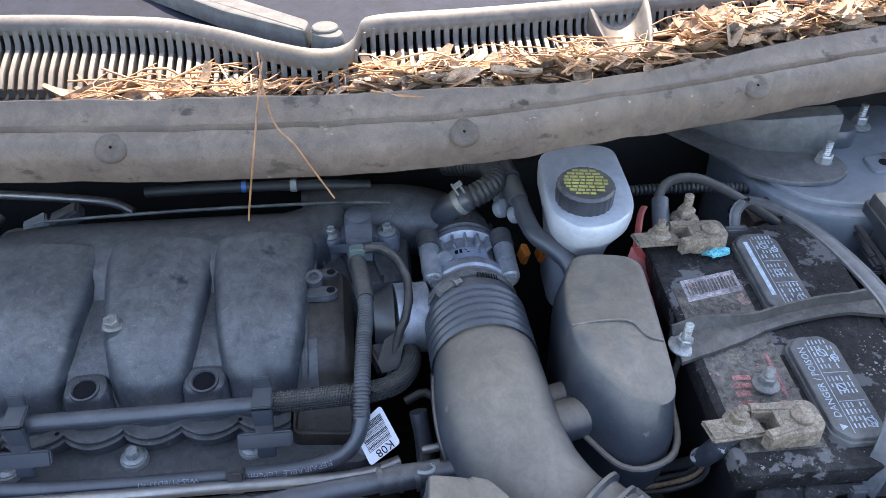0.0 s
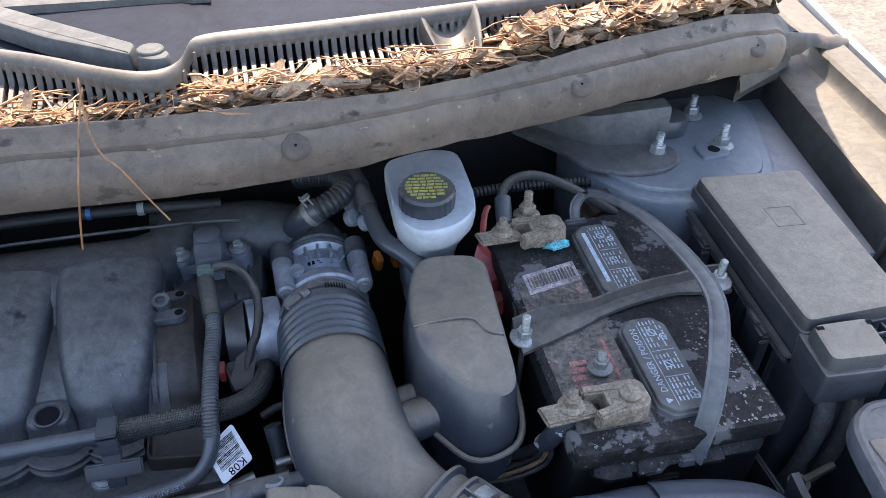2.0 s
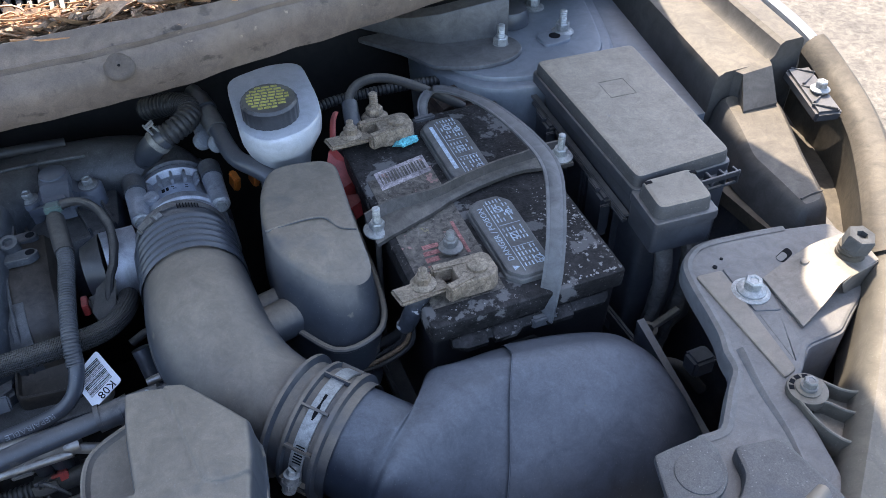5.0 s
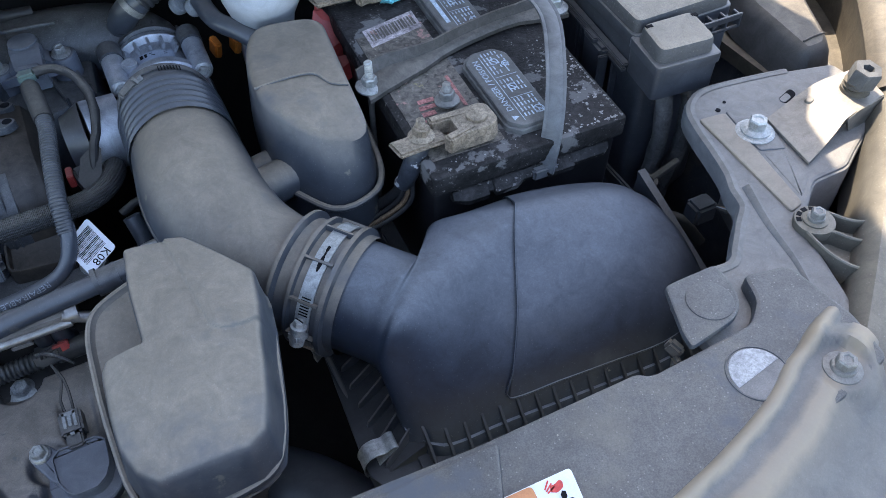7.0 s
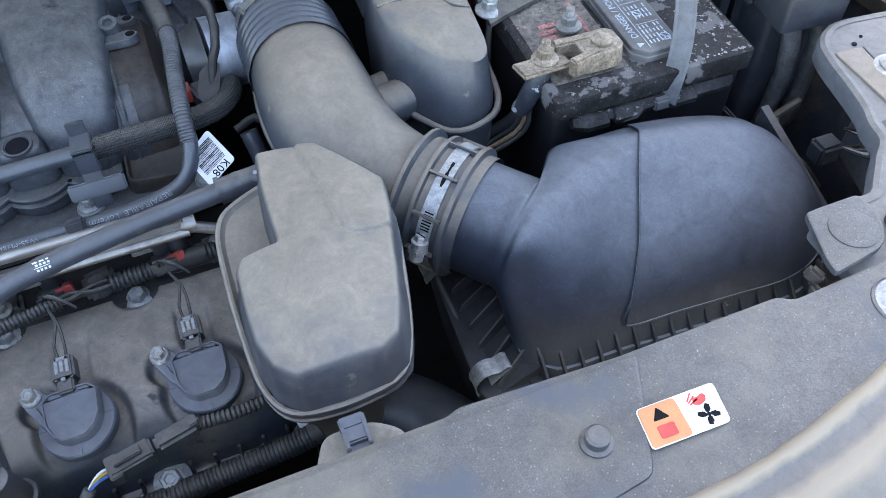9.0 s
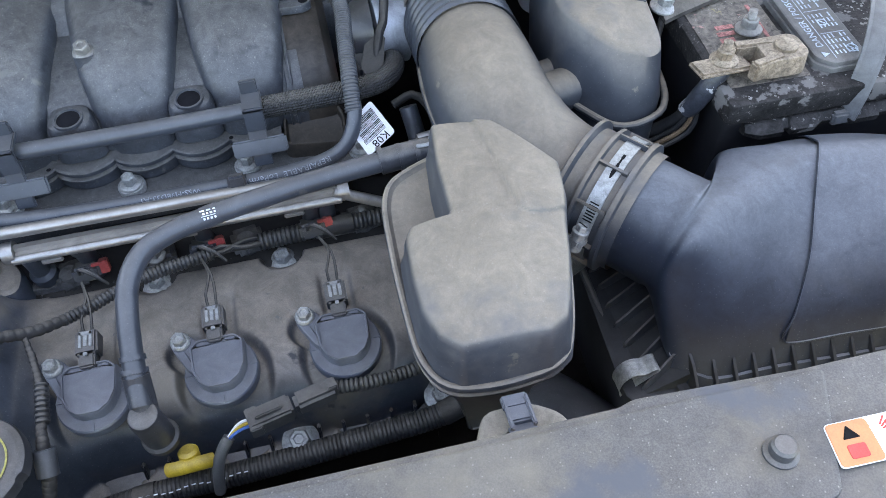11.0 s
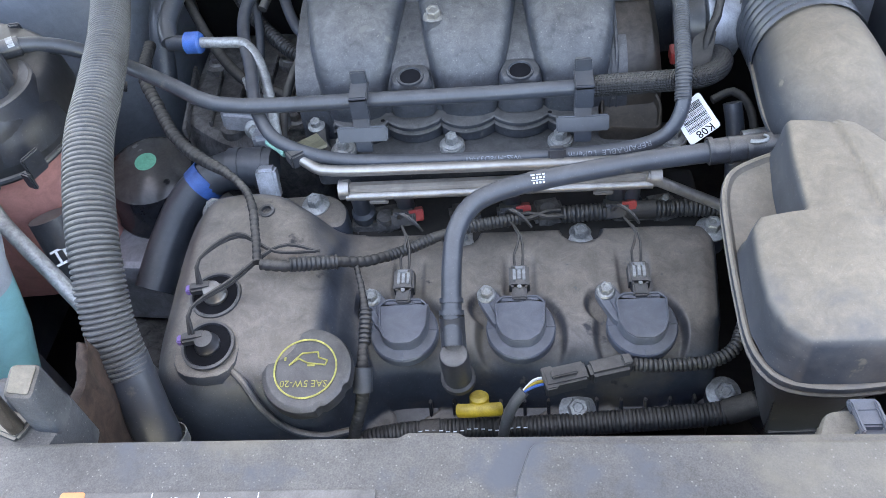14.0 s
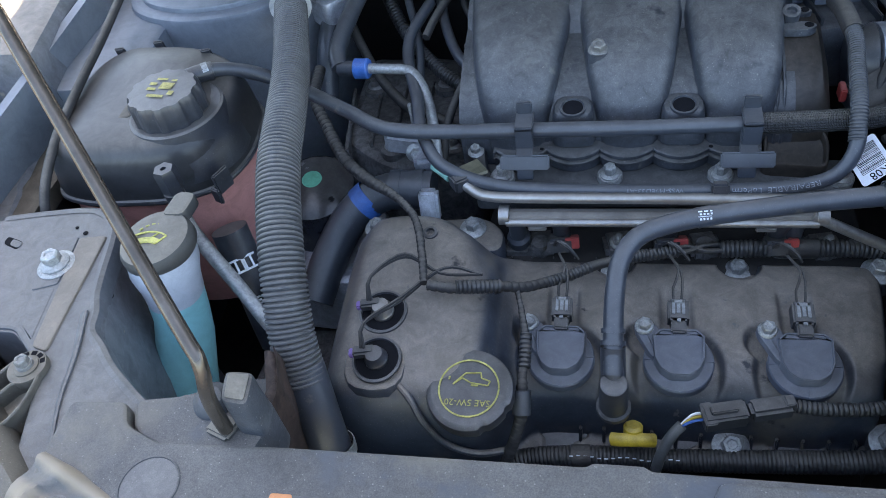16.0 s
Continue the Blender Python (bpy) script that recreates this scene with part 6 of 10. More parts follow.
out = V((-0.1, -0.8, 0.6)).normalized()
loft(bm, [[a + out * 0.0012 - V((0, 0.006, 0.016)), a + out * 0.0026, a.lerp(b, 0.05) + out * 0.0024, a.lerp(b, 0.09) + out * 0.0006] for a, b in zip(spline(low, 0.01), spline(high, 0.01))], cap=False, close_u=False)
part("foot_shade_strip", bm, PLASTIC_CLEAN, ab, "strip added to darken the cover's foot")
bm = bmesh.new()
loft(bm, [[V((x, y0 + 0.004, 0.826)), V((x, y0 + 0.004, 0.837)), V((x, y0 - 0.030, 0.835)), V((x, y0 - 0.033, 0.826))] for x, y0 in ((0.176, 0.178), (0.30, 0.172), (0.44, 0.166))])
part("ledge", bm, TRAY, ab)
for i in range(17):
    x = 0.186 + i * 0.0158
    bm = bmesh.new()
    y0 = 0.176 - (x - 0.185) * 0.045
    loft(bm, [[V((x + d, y, z)) for y, z in ((y0, 0.834), (y0 + 0.006, 0.862), (y0 - 0.003, 0.858), (y0 - 0.028, 0.835))] for d in (-0.0011, 0.0011)])
    part("rib", bm, TRAY, ab)
bm = bmesh.new()
loft(bm, [[V((0.148, y, 0.820)), V((0.148, y, 0.830)), V((xe, y, 0.849)), V((xe + 0.01, y, 0.838)), V((0.160, y, 0.815))] for y, xe in ((0.172, 0.184), (0.20, 0.188), (0.26, 0.204), (0.320, 0.238))])
part("side_flange", bm, TRAY, ab)
for i in range(7):
    bm = bmesh.new()
    y = 0.176 + i * 0.020
    xe = 0.186 + 0.35 * max(0, y - 0.2)
    loft(bm, [[V((0.150, y + d, 0.829)), V((0.152, y + d, 0.838)), V((xe, y + d + 0.014, 0.864)), V((xe + 0.006, y + d + 0.014, 0.850)), V((0.156, y + d, 0.826))] for d in (0, 0.002)])
    part("rib", bm, PLASTIC, ab)
bm = bmesh.new()
rod(bm, (0.146, 0.176, 0.824), (0.146, 0.322, 0.834), 0.0030)
part("hinge_rod", bm, PLASTIC, ab)
for y, z in ((0.188, 0.0), (0.306, 0.006)):
    bm = bmesh.new()
    arc = spline([(0.160, y, 0.8440 + z), (0.164, y, 0.8475 + z), (0.160, y, 0.8500 + z), (0.153, y, 0.8465 + z), (0.146, y, 0.8480 + z), (0.139, y, 0.8455 + z), (0.1345, y, 0.8380 + z), (0.1335, y, 0.8290 + z), (0.1355, y, 0.8210 + z)], 0.0015)
    loft(bm, [[p + V((0.0005 * d, w, 0.0009 * d)) for p in arc] for w, d in ((-0.0075, 0), (-0.0075, 1), (0.0075, 1), (0.0075, 0))], cap=False)
    part("spring_clip", bm, ZINC, ab, "pale blue-grey spring steel clip")
bm = bmesh.new()
loft(bm, [[V((0.462, 0.300, 0.846)), V((0.470, 0.312, 0.905)), V((0.478, 0.312, 0.905)), V((0.482, 0.300, 0.846))], [V((0.472, 0.190, 0.836)), V((0.474, 0.195, 0.862)), V((0.480, 0.195, 0.862)), V((0.486, 0.190, 0.836))]])
part("end_flange", bm, PLASTIC, ab)

# duct: axis from the throttle, bending to the filter box
duct = thing("air_intake_duct", "dusty dark grey plastic intake duct with rubber bellows", "intake duct")
bend = [(0.094, 0.578, 0.931), (0.094, 0.552, 0.935), (0.094, 0.515, 0.938), (0.094, 0.478, 0.940), (0.094, 0.440, 0.938), (0.098, 0.408, 0.930), (0.110, 0.376, 0.920), (0.128, 0.350, 0.913), (0.150, 0.326, 0.909), (0.176, 0.299, 0.905), (0.205, 0.268, 0.900), (0.236, 0.242, 0.893)]
bm = bmesh.new()
tube(bm, bend[2:9], lambda s: 0.0455 + 0.006 * math.sin(math.pi * min(1, s * 1.1)) , 40, 0.006, cap=False)
part("elbow", bm, PLASTIC_DUSTY, duct, "elbow coated with tan dust")
bm = bmesh.new()
tube(bm, bend[1:3] + [(0.094, 0.486, 0.940)], lambda s: 0.0462 + 0.0040 * abs(math.sin(s * math.pi * 6.5)) ** 0.7, 44, 0.0012, cap=False)
part("bellows", bm, RUBBER, duct, "black ribbed rubber bellows")
bm = bmesh.new()
tube(bm, bend[0:2], 0.0455, 40, 0.004, cap=False)
part("cuff", bm, RUBBER, duct)
bm = bmesh.new()
prof = [(0.0500, -0.012), (0.0555, -0.010), (0.0555, -0.007), (0.0500, -0.005), (0.0500, 0.006), (0.0555, 0.007), (0.0555, 0.010), (0.0515, 0.011), (0.0515, 0.034), (0.0565, 0.035), (0.0565, 0.039), (0.0510, 0.040), (0.0510, 0.048)]
lathe(bm, prof, c0, ax, 48, cap=False)
part("flanged_collar", bm, PLASTIC_DUSTY, duct)
for k in range(10):
    a = 2 * math.pi * k / 10
    e = u0 * math.cos(a) + w0 * math.sin(a)
    bm = bmesh.new()
    p = c0 + ax * 0.010 + e * 0.0515
    q = c0 + ax * 0.034 + e * 0.0515
    tn = ax.cross(e) * 0.001
    loft(bm, [[p - tn, p + tn, p + tn + e * 0.0045, p - tn + e * 0.0045], [q - tn, q + tn, q + tn + e * 0.0045, q - tn + e * 0.0045]])
    part("collar_rib", bm, PLASTIC_DUSTY, duct)
clampo = thing("hose_clamp", "bright steel worm-drive hose clamp with slotted band", "hose clamp")
bm = bmesh.new()
lathe(bm, [(0.0520, 0.017), (0.0537, 0.017), (0.0537, 0.029), (0.0520, 0.029)], c0, ax, 60, cap=False)
part("band", bm, ZINC, clampo)
for k in range(7):
    a = radians(24 + k * 2.6)
    bm = bmesh.new()
    e = (u0 * math.cos(a) + w0 * math.sin(a))
    box(bm, c0 + ax * 0.0235 + e * 0.0538, (0.0010, 0.0075, 0.0006), 0, Matrix((ax.cross(e), ax, e)).transposed())
    part("band_slot", bm, INK_AND_SHADE, clampo)
bm = bmesh.new()
for k in range(16):
    wdt = 0.0015 + 0.0018 * math.sin(math.pi * min(1, k / 9)) * (k < 9) + 0.0008 * (k > 12)
    a = radians(64 + k * 1.55)
    e = (u0 * math.cos(a) + w0 * math.sin(a))
    box(bm, c0 + ax * 0.0235 + e * 0.0538, (0.0016, wdt, 0.0005), 0, Matrix((ax.cross(e), ax, e)).transposed())
part("key_slot", bm, INK_AND_SHADE, clampo)
scr = c0 + ax * 0.0235 + (u0 * math.cos(radians(12)) + w0 * math.sin(radians(12))) * 0.0585
sd = (u0 * 0.35 - w0).normalized()
bm = bmesh.new()
rod(bm, scr - sd * 0.002, scr + sd * 0.013, 0.0062, 0.0058, 18)
box(bm, scr + sd * 0.004 - e * 0.001, (0.012, 0.013, 0.007), 0.0015, aim(sd))
part("worm_housing", bm, ZINC, clampo)
bm = bmesh.new()
lathe(bm, [(0.0064, 0), (0.0066, 0.001), (0.0066, 0.0022), (0.0046, 0.0028)], scr - sd * 0.002, -sd, 20)
lathe(bm, [(0.0047, 0.002), (0.0047, 0.0068), (0.0040, 0.0076), (0, 0.0076)], scr - sd * 0.002, -sd, 6)
screw = part("worm_screw", bm, ZINC, clampo, "slotted hexagon screw head", 30)
bm = bmesh.new()
box(bm, scr - sd * 0.0097, (0.0080, 0.0012, 0.0004), 0, aim(sd))
part("slot", bm, INK_AND_SHADE, screw)
bm = bmesh.new()
lathe(bm, [(0.0475, 0.040), (0.0475, 0.062), (0.0450, 0.064)], c0, ax, 44, cap=False)
part("neck", bm, PLASTIC_CLEAN, ab, "round neck of the filter box")
# seam along the duct's outer side
bm = bmesh.new()
tube(bm, [(0.047, 0.492, 0.930), (0.044, 0.455, 0.930), (0.046, 0.420, 0.922), (0.058, 0.380, 0.910), (0.075, 0.345, 0.902), (0.098, 0.312, 0.897)], 0.003, 8)
part("seam", bm, PLASTIC_DUSTY, duct)
for y, r in ((0.452, 0.013), (0.425, 0.019)):
    bm = bmesh.new()
    rod(bm, (0.13, y - 0.002, 0.925), (0.178, y + 0.01, 0.925), r, None, 20)
    part("side_port", bm, PLASTIC_DUSTY, duct)
# clamp on the bellows
cl2 = thing("hose_clamp", "small steel clamp on the rubber cuff", "hose clamp")
bm = bmesh.new()
lathe(bm, [(0.0462, 0.006), (0.0475, 0.006), (0.0475, 0.015), (0.0462, 0.015)], (0.094, 0.580, 0.931), (0, -1, 0.12), 48, cap=False)
part("band", bm, CASTING, cl2)
wd = (V((0.075, 0.564, 0.976)) - V((0.055, 0.553, 0.970))).normalized()
WC = V((0.0655, 0.5585, 0.9725))
bm = bmesh.new()
box(bm, WC, (0.019, 0.012, 0.0085), 0.0022, Matrix((wd, V((0.12, 0.03, 1)).cross(wd).normalized(), wd.cross(V((0.12, 0.03, 1)).cross(wd).normalized()))).transposed())
worm = part("worm_housing", bm, ZINC_DULL, cl2, "tan-stained steel worm housing")
bm = bmesh.new()
lathe(bm, [(0.0058, 0), (0.0060, 0.003), (0.0044, 0.0036)], WC + wd * 0.0095, wd, 18)
lathe(bm, [(0.0044, 0.003), (0.0044, 0.0078), (0.0036, 0.0085), (0, 0.0085)], WC + wd * 0.0095, wd, 6)
part("screw", bm, ZINC_DULL, worm, "", 30)
for k in range(8):
    a = radians(90 - 4 - k * 3.4)
    bm = bmesh.new()
    e = V((math.cos(a), 0, math.sin(a)))
    box(bm, V((0.094, 0.5695, 0.9325)) + e * 0.0478, (0.0011, 0.0068, 0.0006), 0, rot(0, 90 - math.degrees(a), 0))
    part("band_slot", bm, INK_AND_SHADE, cl2)

# throttle body: short casting between two flanges, bolted through four columns
tb = thing("throttle_body", "cast aluminium throttle body with motor housing", "throttle body")
TC, TA = V((0.099, 0.682, 0.906)), V((0, -1, 0.06)).normalized()
bm = bmesh.new()
lathe(bm, [(0.036, 0.0), (0.0470, 0.001), (0.0475, 0.009), (0.0400, 0.012), (0.0385, 0.026), (0.0395, 0.050), (0.0440, 0.054), (0.0465, 0.058), (0.0465, 0.068), (0.044, 0.070), (0.044, 0.100)], TC, TA, 48)
part("bore", bm, ALLOY, tb)
for x, z in ((0.059, 0.9445), (0.140, 0.9405), (0.059, 0.874), (0.140, 0.874)):
    bm = bmesh.new()
    rod(bm, (x, 0.678, z + 0.001), (x, 0.656, z + 0.001), 0.0125, 0.0120, 20)
    part("rear_sleeve", bm, MANIFOLD, tb)
    bm = bmesh.new()
    rod(bm, (x, 0.656, z), (x, 0.612, z - 0.003), 0.0112, 0.0104, 20)
    box(bm, (x + (0.099 - x) * 0.35, 0.620, z - (z - 0.91) * 0.30), (0.026, 0.012, 0.018), 0.004)
    part("bolt_column", bm, ALLOY, tb)
    bolt(tb, (x, 0.6115, z - 0.003), (0, -1, 0.25), 0.0058, flange=1.6)
for i in range(5):
    a = radians(55 + i * 17.5)
    bm = bmesh.new()
    box(bm, TC + TA * 0.019 + V((0.0425 * math.cos(a), 0, 0.0425 * math.sin(a))), (0.010, 0.018, 0.003), 0.0008, rot(0, -math.degrees(a), 0))
    part("web", bm, ALLOY, tb)
bm = bmesh.new()
rod(bm, (0.074, 0.638, 0.930), (0.074, 0.634, 0.953), 0.0085, 0.0078, 18)
rod(bm, (0.074, 0.634, 0.953), (0.074, 0.6338, 0.9540), 0.0052, 0.0050, 14)
part("round_post", bm, ALLOY, tb)
# curved data label over the casting
bm = bmesh.new()
def on_barrel(a, d, r=0.0412):
    a = radians(a)
    return TC + TA * d + V((r * math.cos(a), 0, r * math.sin(a)))
loft(bm, [[on_barrel(a, 0.030), on_barrel(a, 0.046), on_barrel(a, 0.046, 0.039), on_barrel(a, 0.030, 0.039)] for a in range(60, 116, 5)])
lab = part("data_label", bm, PALE_TAG, tb, "blue-white data label")
bm = bmesh.new()
for a0, a1, d0, d1 in ((104, 109, 0.033, 0.040), (98, 102, 0.033, 0.040), (70, 94, 0.0335, 0.0350), (70, 92, 0.0375, 0.0390)):
    bm.faces.new([bm.verts.new(on_barrel(a, d, 0.0417)) for a, d in ((a0, d0), (a1, d0), (a1, d1), (a0, d1))])
part("print", bm, INK_AND_SHADE, lab)
bm = bmesh.new()
rod(bm, (0.048, 0.585, 0.915), (0.015, 0.582, 0.918), 0.036, 0.036, 32)
part("motor_housing", bm, ALLOY, tb)
bm = bmesh.new()
lathe(bm, [(0.036, 0), (0.034, 0.004), (0.026, 0.020), (0.0, 0.021)], (0.0155, 0.582, 0.918), (-1, 0, 0), 24)
part("motor_cover", bm, PLASTIC, tb)
bm = bmesh.new()
box(bm, (0.004, 0.545, 0.900), (0.024, 0.028, 0.022), 0.003, rot(0, 0, 15))
part("connector", bm, PLASTIC, tb)
bm = bmesh.new()
box(bm, (-0.012, 0.548, 0.906), (0.006, 0.016, 0.014), 0.001)
part("red_lock", bm, RED, tb)

# tall resonator beside the duct: flat top, sharp shoulders
dm = thing("intake_resonator", "dusty grey plastic resonator dome beside the duct", "resonator")
top = [(0.177, 0.544, 0.990), (0.167, 0.493, 0.994), (0.169, 0.451, 0.992), (0.196, 0.415, 0.979), (0.229, 0.406, 0.968), (0.246, 0.420, 0.966), (0.246, 0.460, 0.981), (0.252, 0.521, 0.986), (0.258, 0.575, 0.986), (0.213, 0.582, 0.988), (0.193, 0.576, 0.990)]
foot = [(0.168, 0.550, 0.928), (0.158, 0.493, 0.925), (0.158, 0.436, 0.921), (0.194, 0.385, 0.920), (0.228, 0.383, 0.922), (0.247, 0.400, 0.925), (0.256, 0.445, 0.928), (0.262, 0.521, 0.930), (0.267, 0.595, 0.932), (0.215, 0.605, 0.932), (0.185, 0.597, 0.930)]
tr, fr = rounded3(top, 0.020, 5), rounded3(foot, 0.024, 5)
bm = bmesh.new()
dome = [inset3(fr, 0.004, -0.09), inset3(fr, 0.001), [a.lerp(b, 0.5) for a, b in zip(inset3(fr, 0.001), inset3(tr, -0.002))], [a.lerp(b, 0.93) for a, b in zip(inset3(fr, 0.001), inset3(tr, -0.002))], inset3(tr, -0.0005, -0.0015), inset3(tr, 0.003, 0.0005), inset3(tr, 0.007, 0.0012)]
loft(bm, dome, cap=False)
bmesh.ops.contextual_create(bm, geom=[v for v in bm.verts][-len(tr):])
bmesh.ops.triangulate(bm, faces=[f for f in bm.faces if len(f.verts) > 4])
part("dome", bm, PLASTIC_DUSTY, dm, "", 34)
bm = bmesh.new()
tube(bm, [(0.166, 0.478, 0.9935), (0.190, 0.481, 0.9930), (0.212, 0.4835, 0.9905), (0.224, 0.481, 0.9880), (0.230, 0.471, 0.9850), (0.236, 0.465, 0.9840), (0.247, 0.464, 0.980)], 0.0014, 8, 0.004)
part("ridge", bm, PLASTIC_DUSTY, dm)
bm = bmesh.new()
tube(bm, [(0.128, 0.425, 0.918)] + [V(q) - V((0, 0.003, 0.002)) for q in foot[2:9]], 0.0032, 10)
part("lip", bm, PLASTIC_DUSTY, dm)

# resonator box over the right end of the engine
rs = thing("air_resonator_box", "dusty grey plastic resonator box with stepped lid", "resonator")
lipr = [(-0.006, 0.160, 0.926), (0.030, 0.154, 0.926), (0.076, 0.157, 0.931), (0.090, 0.190, 0.934), (0.101, 0.235, 0.944), (0.110, 0.283, 0.952), (0.086, 0.328, 0.960), (0.050, 0.345, 0.964), (0.012, 0.333, 0.962), (-0.011, 0.322, 0.960), (-0.019, 0.303, 0.955), (-0.021, 0.244, 0.943), (-0.019, 0.187, 0.927)]
rr = rounded3(lipr, 0.018, 4)
bm = bmesh.new()
loft(bm, [inset3(rr, 0.034, -0.12), inset3(rr, 0.022, -0.06), inset3(rr, 0.010, -0.032), inset3(rr, 0.004, -0.012), inset3(rr, 0.002, -0.004)])
part("tub", bm, PLASTIC, rs)
bm = bmesh.new()
loft(bm, [inset3(rr, d, z) for d, z in ((0.004, -0.012), (-0.0008, -0.0110), (-0.0014, -0.0085), (0.0002, -0.0068), (-0.0010, -0.0052), (-0.0020, -0.0020), (-0.0014, 0.0006), (0.0004, 0.0016), (0.0022, 0.0010), (0.0036, -0.0010), (0.006, -0.0030))], cap=False)
part("lip", bm, PLASTIC_DUSTY, rs, "pale dusty rolled lip")
left_side = [(0.008, 0.1670), (-0.003, 0.179), (-0.0090, 0.198), (-0.0100, 0.226), (-0.0085, 0.253), (-0.004, 0.2585), (0.0195, 0.2500), (0.0240, 0.2570), (0.0245, 0.300), (0.028, 0.334)]
right_side = [(0.063, 0.1640), (0.0745, 0.170), (0.0815, 0.187), (0.088, 0.210), (0.0925, 0.231), (0.095, 0.240), (0.097, 0.247), (0.099, 0.254), (0.103, 0.281), (0.067, 0.322)]
bm = bmesh.new()
top_rows = []


def even_side(side):
    q = [V((x, y, 0)) for x, y in side]
    return [q[i].lerp(q[i + 1], j / 8) for i in range(len(q) - 1) for j in range(8)] + [q[-1]]


def lid_step(x, y):
    """The panel beyond the moulded crease stands a little proud."""
    xc = 0.053 + (0.334 - y) * 0.135
    yc = 0.238 + 0.009 * max(0.0, (0.078 - x) / 0.016) ** 2 + 0.004 * max(0.0, (x - 0.088) / 0.012)
    k = min(1.0, max(0.0, min(x - xc, y - yc) / 0.0018))
    return 0.0030 * k


def lid_height(x, y):
    """The lid's crowned top."""
    rise = ((0.160, 0.9675), (0.178, 0.9725), (0.195, 0.9785), (0.215, 0.9850), (0.236, 0.9905), (0.260, 0.9940), (0.314, 0.9995), (0.345, 1.0000))
    z = rise[-1][1]
    for (y0, z0), (y1, z1) in zip(rise, rise[1:]):
        if y <= y1:
            z = z0 + (z1 - z0) * (y - y0) / (y1 - y0)
            break
    k = 0.4 + 0.6 * min(1.0, max(0.0, (y - 0.167) / 0.07))
    return z - k * (0.018 if x < 0.055 else 0.013) * ((x - 0.055) / 0.061) ** 2


for a, b in zip(even_side(left_side), even_side(right_side)):
    row = [a.lerp(b, k / 56) for k in range(57)]
    top_rows.append([V((p.x, p.y, lid_height(p.x, p.y) + lid_step(p.x, p.y))) for p in row])
tv = loft(bm, top_rows, cap=False, close_u=False)
edge = tv[0][:] + [r[-1] for r in tv[1:-1]] + tv[-1][::-1] + [r[0] for r in tv[-2:0:-1]]
ring2 = [(v.co.x, v.co.y) for v in edge]
prev = edge
for d, fall, k in ((0.0020, 0.0022, 0.0), (0.0034, 0.0075, 0.10), (0.0044, 0.0, 0.45), (0.0060, 0.0, 0.80), (0.0078, 0.0, 1.0)):
    rowv = []
    for (x, y), v in zip(inset(ring2, -d), edge):
        fwd = min(1.0, max(0.0, (0.232 - y) / 0.034))
        p = V((x, y - 0.002 * fwd * k, 0))
        base_z = 0.923 + (p.y - 0.157) * 0.22
        p.z = (v.co.z - fall) if fall else v.co.z - 0.008 + (base_z - v.co.z + 0.008) * k
        rowv.append(bm.verts.new(p))
    for i in range(len(edge)):
        j = (i + 1) % len(edge)
        bm.faces.new((prev[i], prev[j], rowv[j], rowv[i]))
    prev = rowv
part("lid", bm, PLASTIC_DUSTY, rs, "stepped lid under tan dust", 48)
bm = bmesh.new()
loft(bm, [inset3(rr, 0.005, -0.012), inset3(rr, 0.005, -0.002)])
part("deck", bm, PLASTIC_DUSTY, rs)
# bracket ear with spring clip in front of it
ear = thing("clip_bracket", "tan dusty bracket ear with spring clip behind the cover", "bracket")
bm = bmesh.new()
prism(bm, [(-0.004, 0.100), (0.062, 0.100), (0.058, 0.118), (0.040, 0.130), (0.010, 0.130)], 0.90, 0.945, 0.008, 0.004)
part("ear", bm, surface("tan_dusty_plastic", (0.20, 0.18, 0.15), 0.8, dust=0.6), ear)
bm = bmesh.new()
for y, z, w, h in ((0.128, 0.950, 0.017, 0.010), (0.119, 0.951, 0.014, 0.012), (0.110, 0.948, 0.017, 0.008)):
    box(bm, (0.030, y, z), (w, h, 0.005), 0.0012, rot(-8))
for x in (0.0232, 0.0368):
    box(bm, (x, 0.119, 0.9535), (0.0026, 0.022, 0.004), 0.0008, rot(-8))
part("clip", bm, COIL, ear, "slate-grey plastic clip")

# ---- intake manifold ----
mf = thing("intake_manifold", "grey-black plastic intake manifold with three visible runners", "intake manifold")
bm = bmesh.new()
prof = [(0.705, 0.905), (0.722, 0.935), (0.716, 0.962), (0.690, 0.978), (0.655, 0.980), (0.620, 0.970), (0.600, 0.950), (0.600, 0.900)]
rows = []
for x, s, back in ((-0.385, 0.80, 0), (-0.372, 0.95, 0), (-0.340, 1.0, 0), (-0.20, 1.0, 0), (-0.095, 1.0, 0), (-0.075, 0.97, 0.010), (-0.062, 0.92, 0.040), (-0.045, 0.86, 0.062), (-0.03, 0.80, 0.070)):
    rows.append([V((x, 0.660 + back + (y - 0.660) * s, 0.935 + (z - 0.935) * s)) for y, z in prof])
loft(bm, rows)
part("plenum", bm, MANIFOLD, mf)
bm = bmesh.new()
tube(bm, [(-0.075, 0.735, 0.928), (-0.02, 0.738, 0.930), (0.035, 0.738, 0.928), (0.075, 0.730, 0.922), (0.098, 0.710, 0.914), (0.100, 0.686, 0.910)], lambda s: 0.042 - 0.003 * s, 28, 0.008)
part("elbow", bm, MANIFOLD, mf, "smooth black elbow towards the throttle")
bm = bmesh.new()
lathe(bm, [(0.036, 0), (0.045, 0.001), (0.0455, 0.010), (0.040, 0.012)], (0.100, 0.694, 0.909), (0, -1, 0.1), 40)
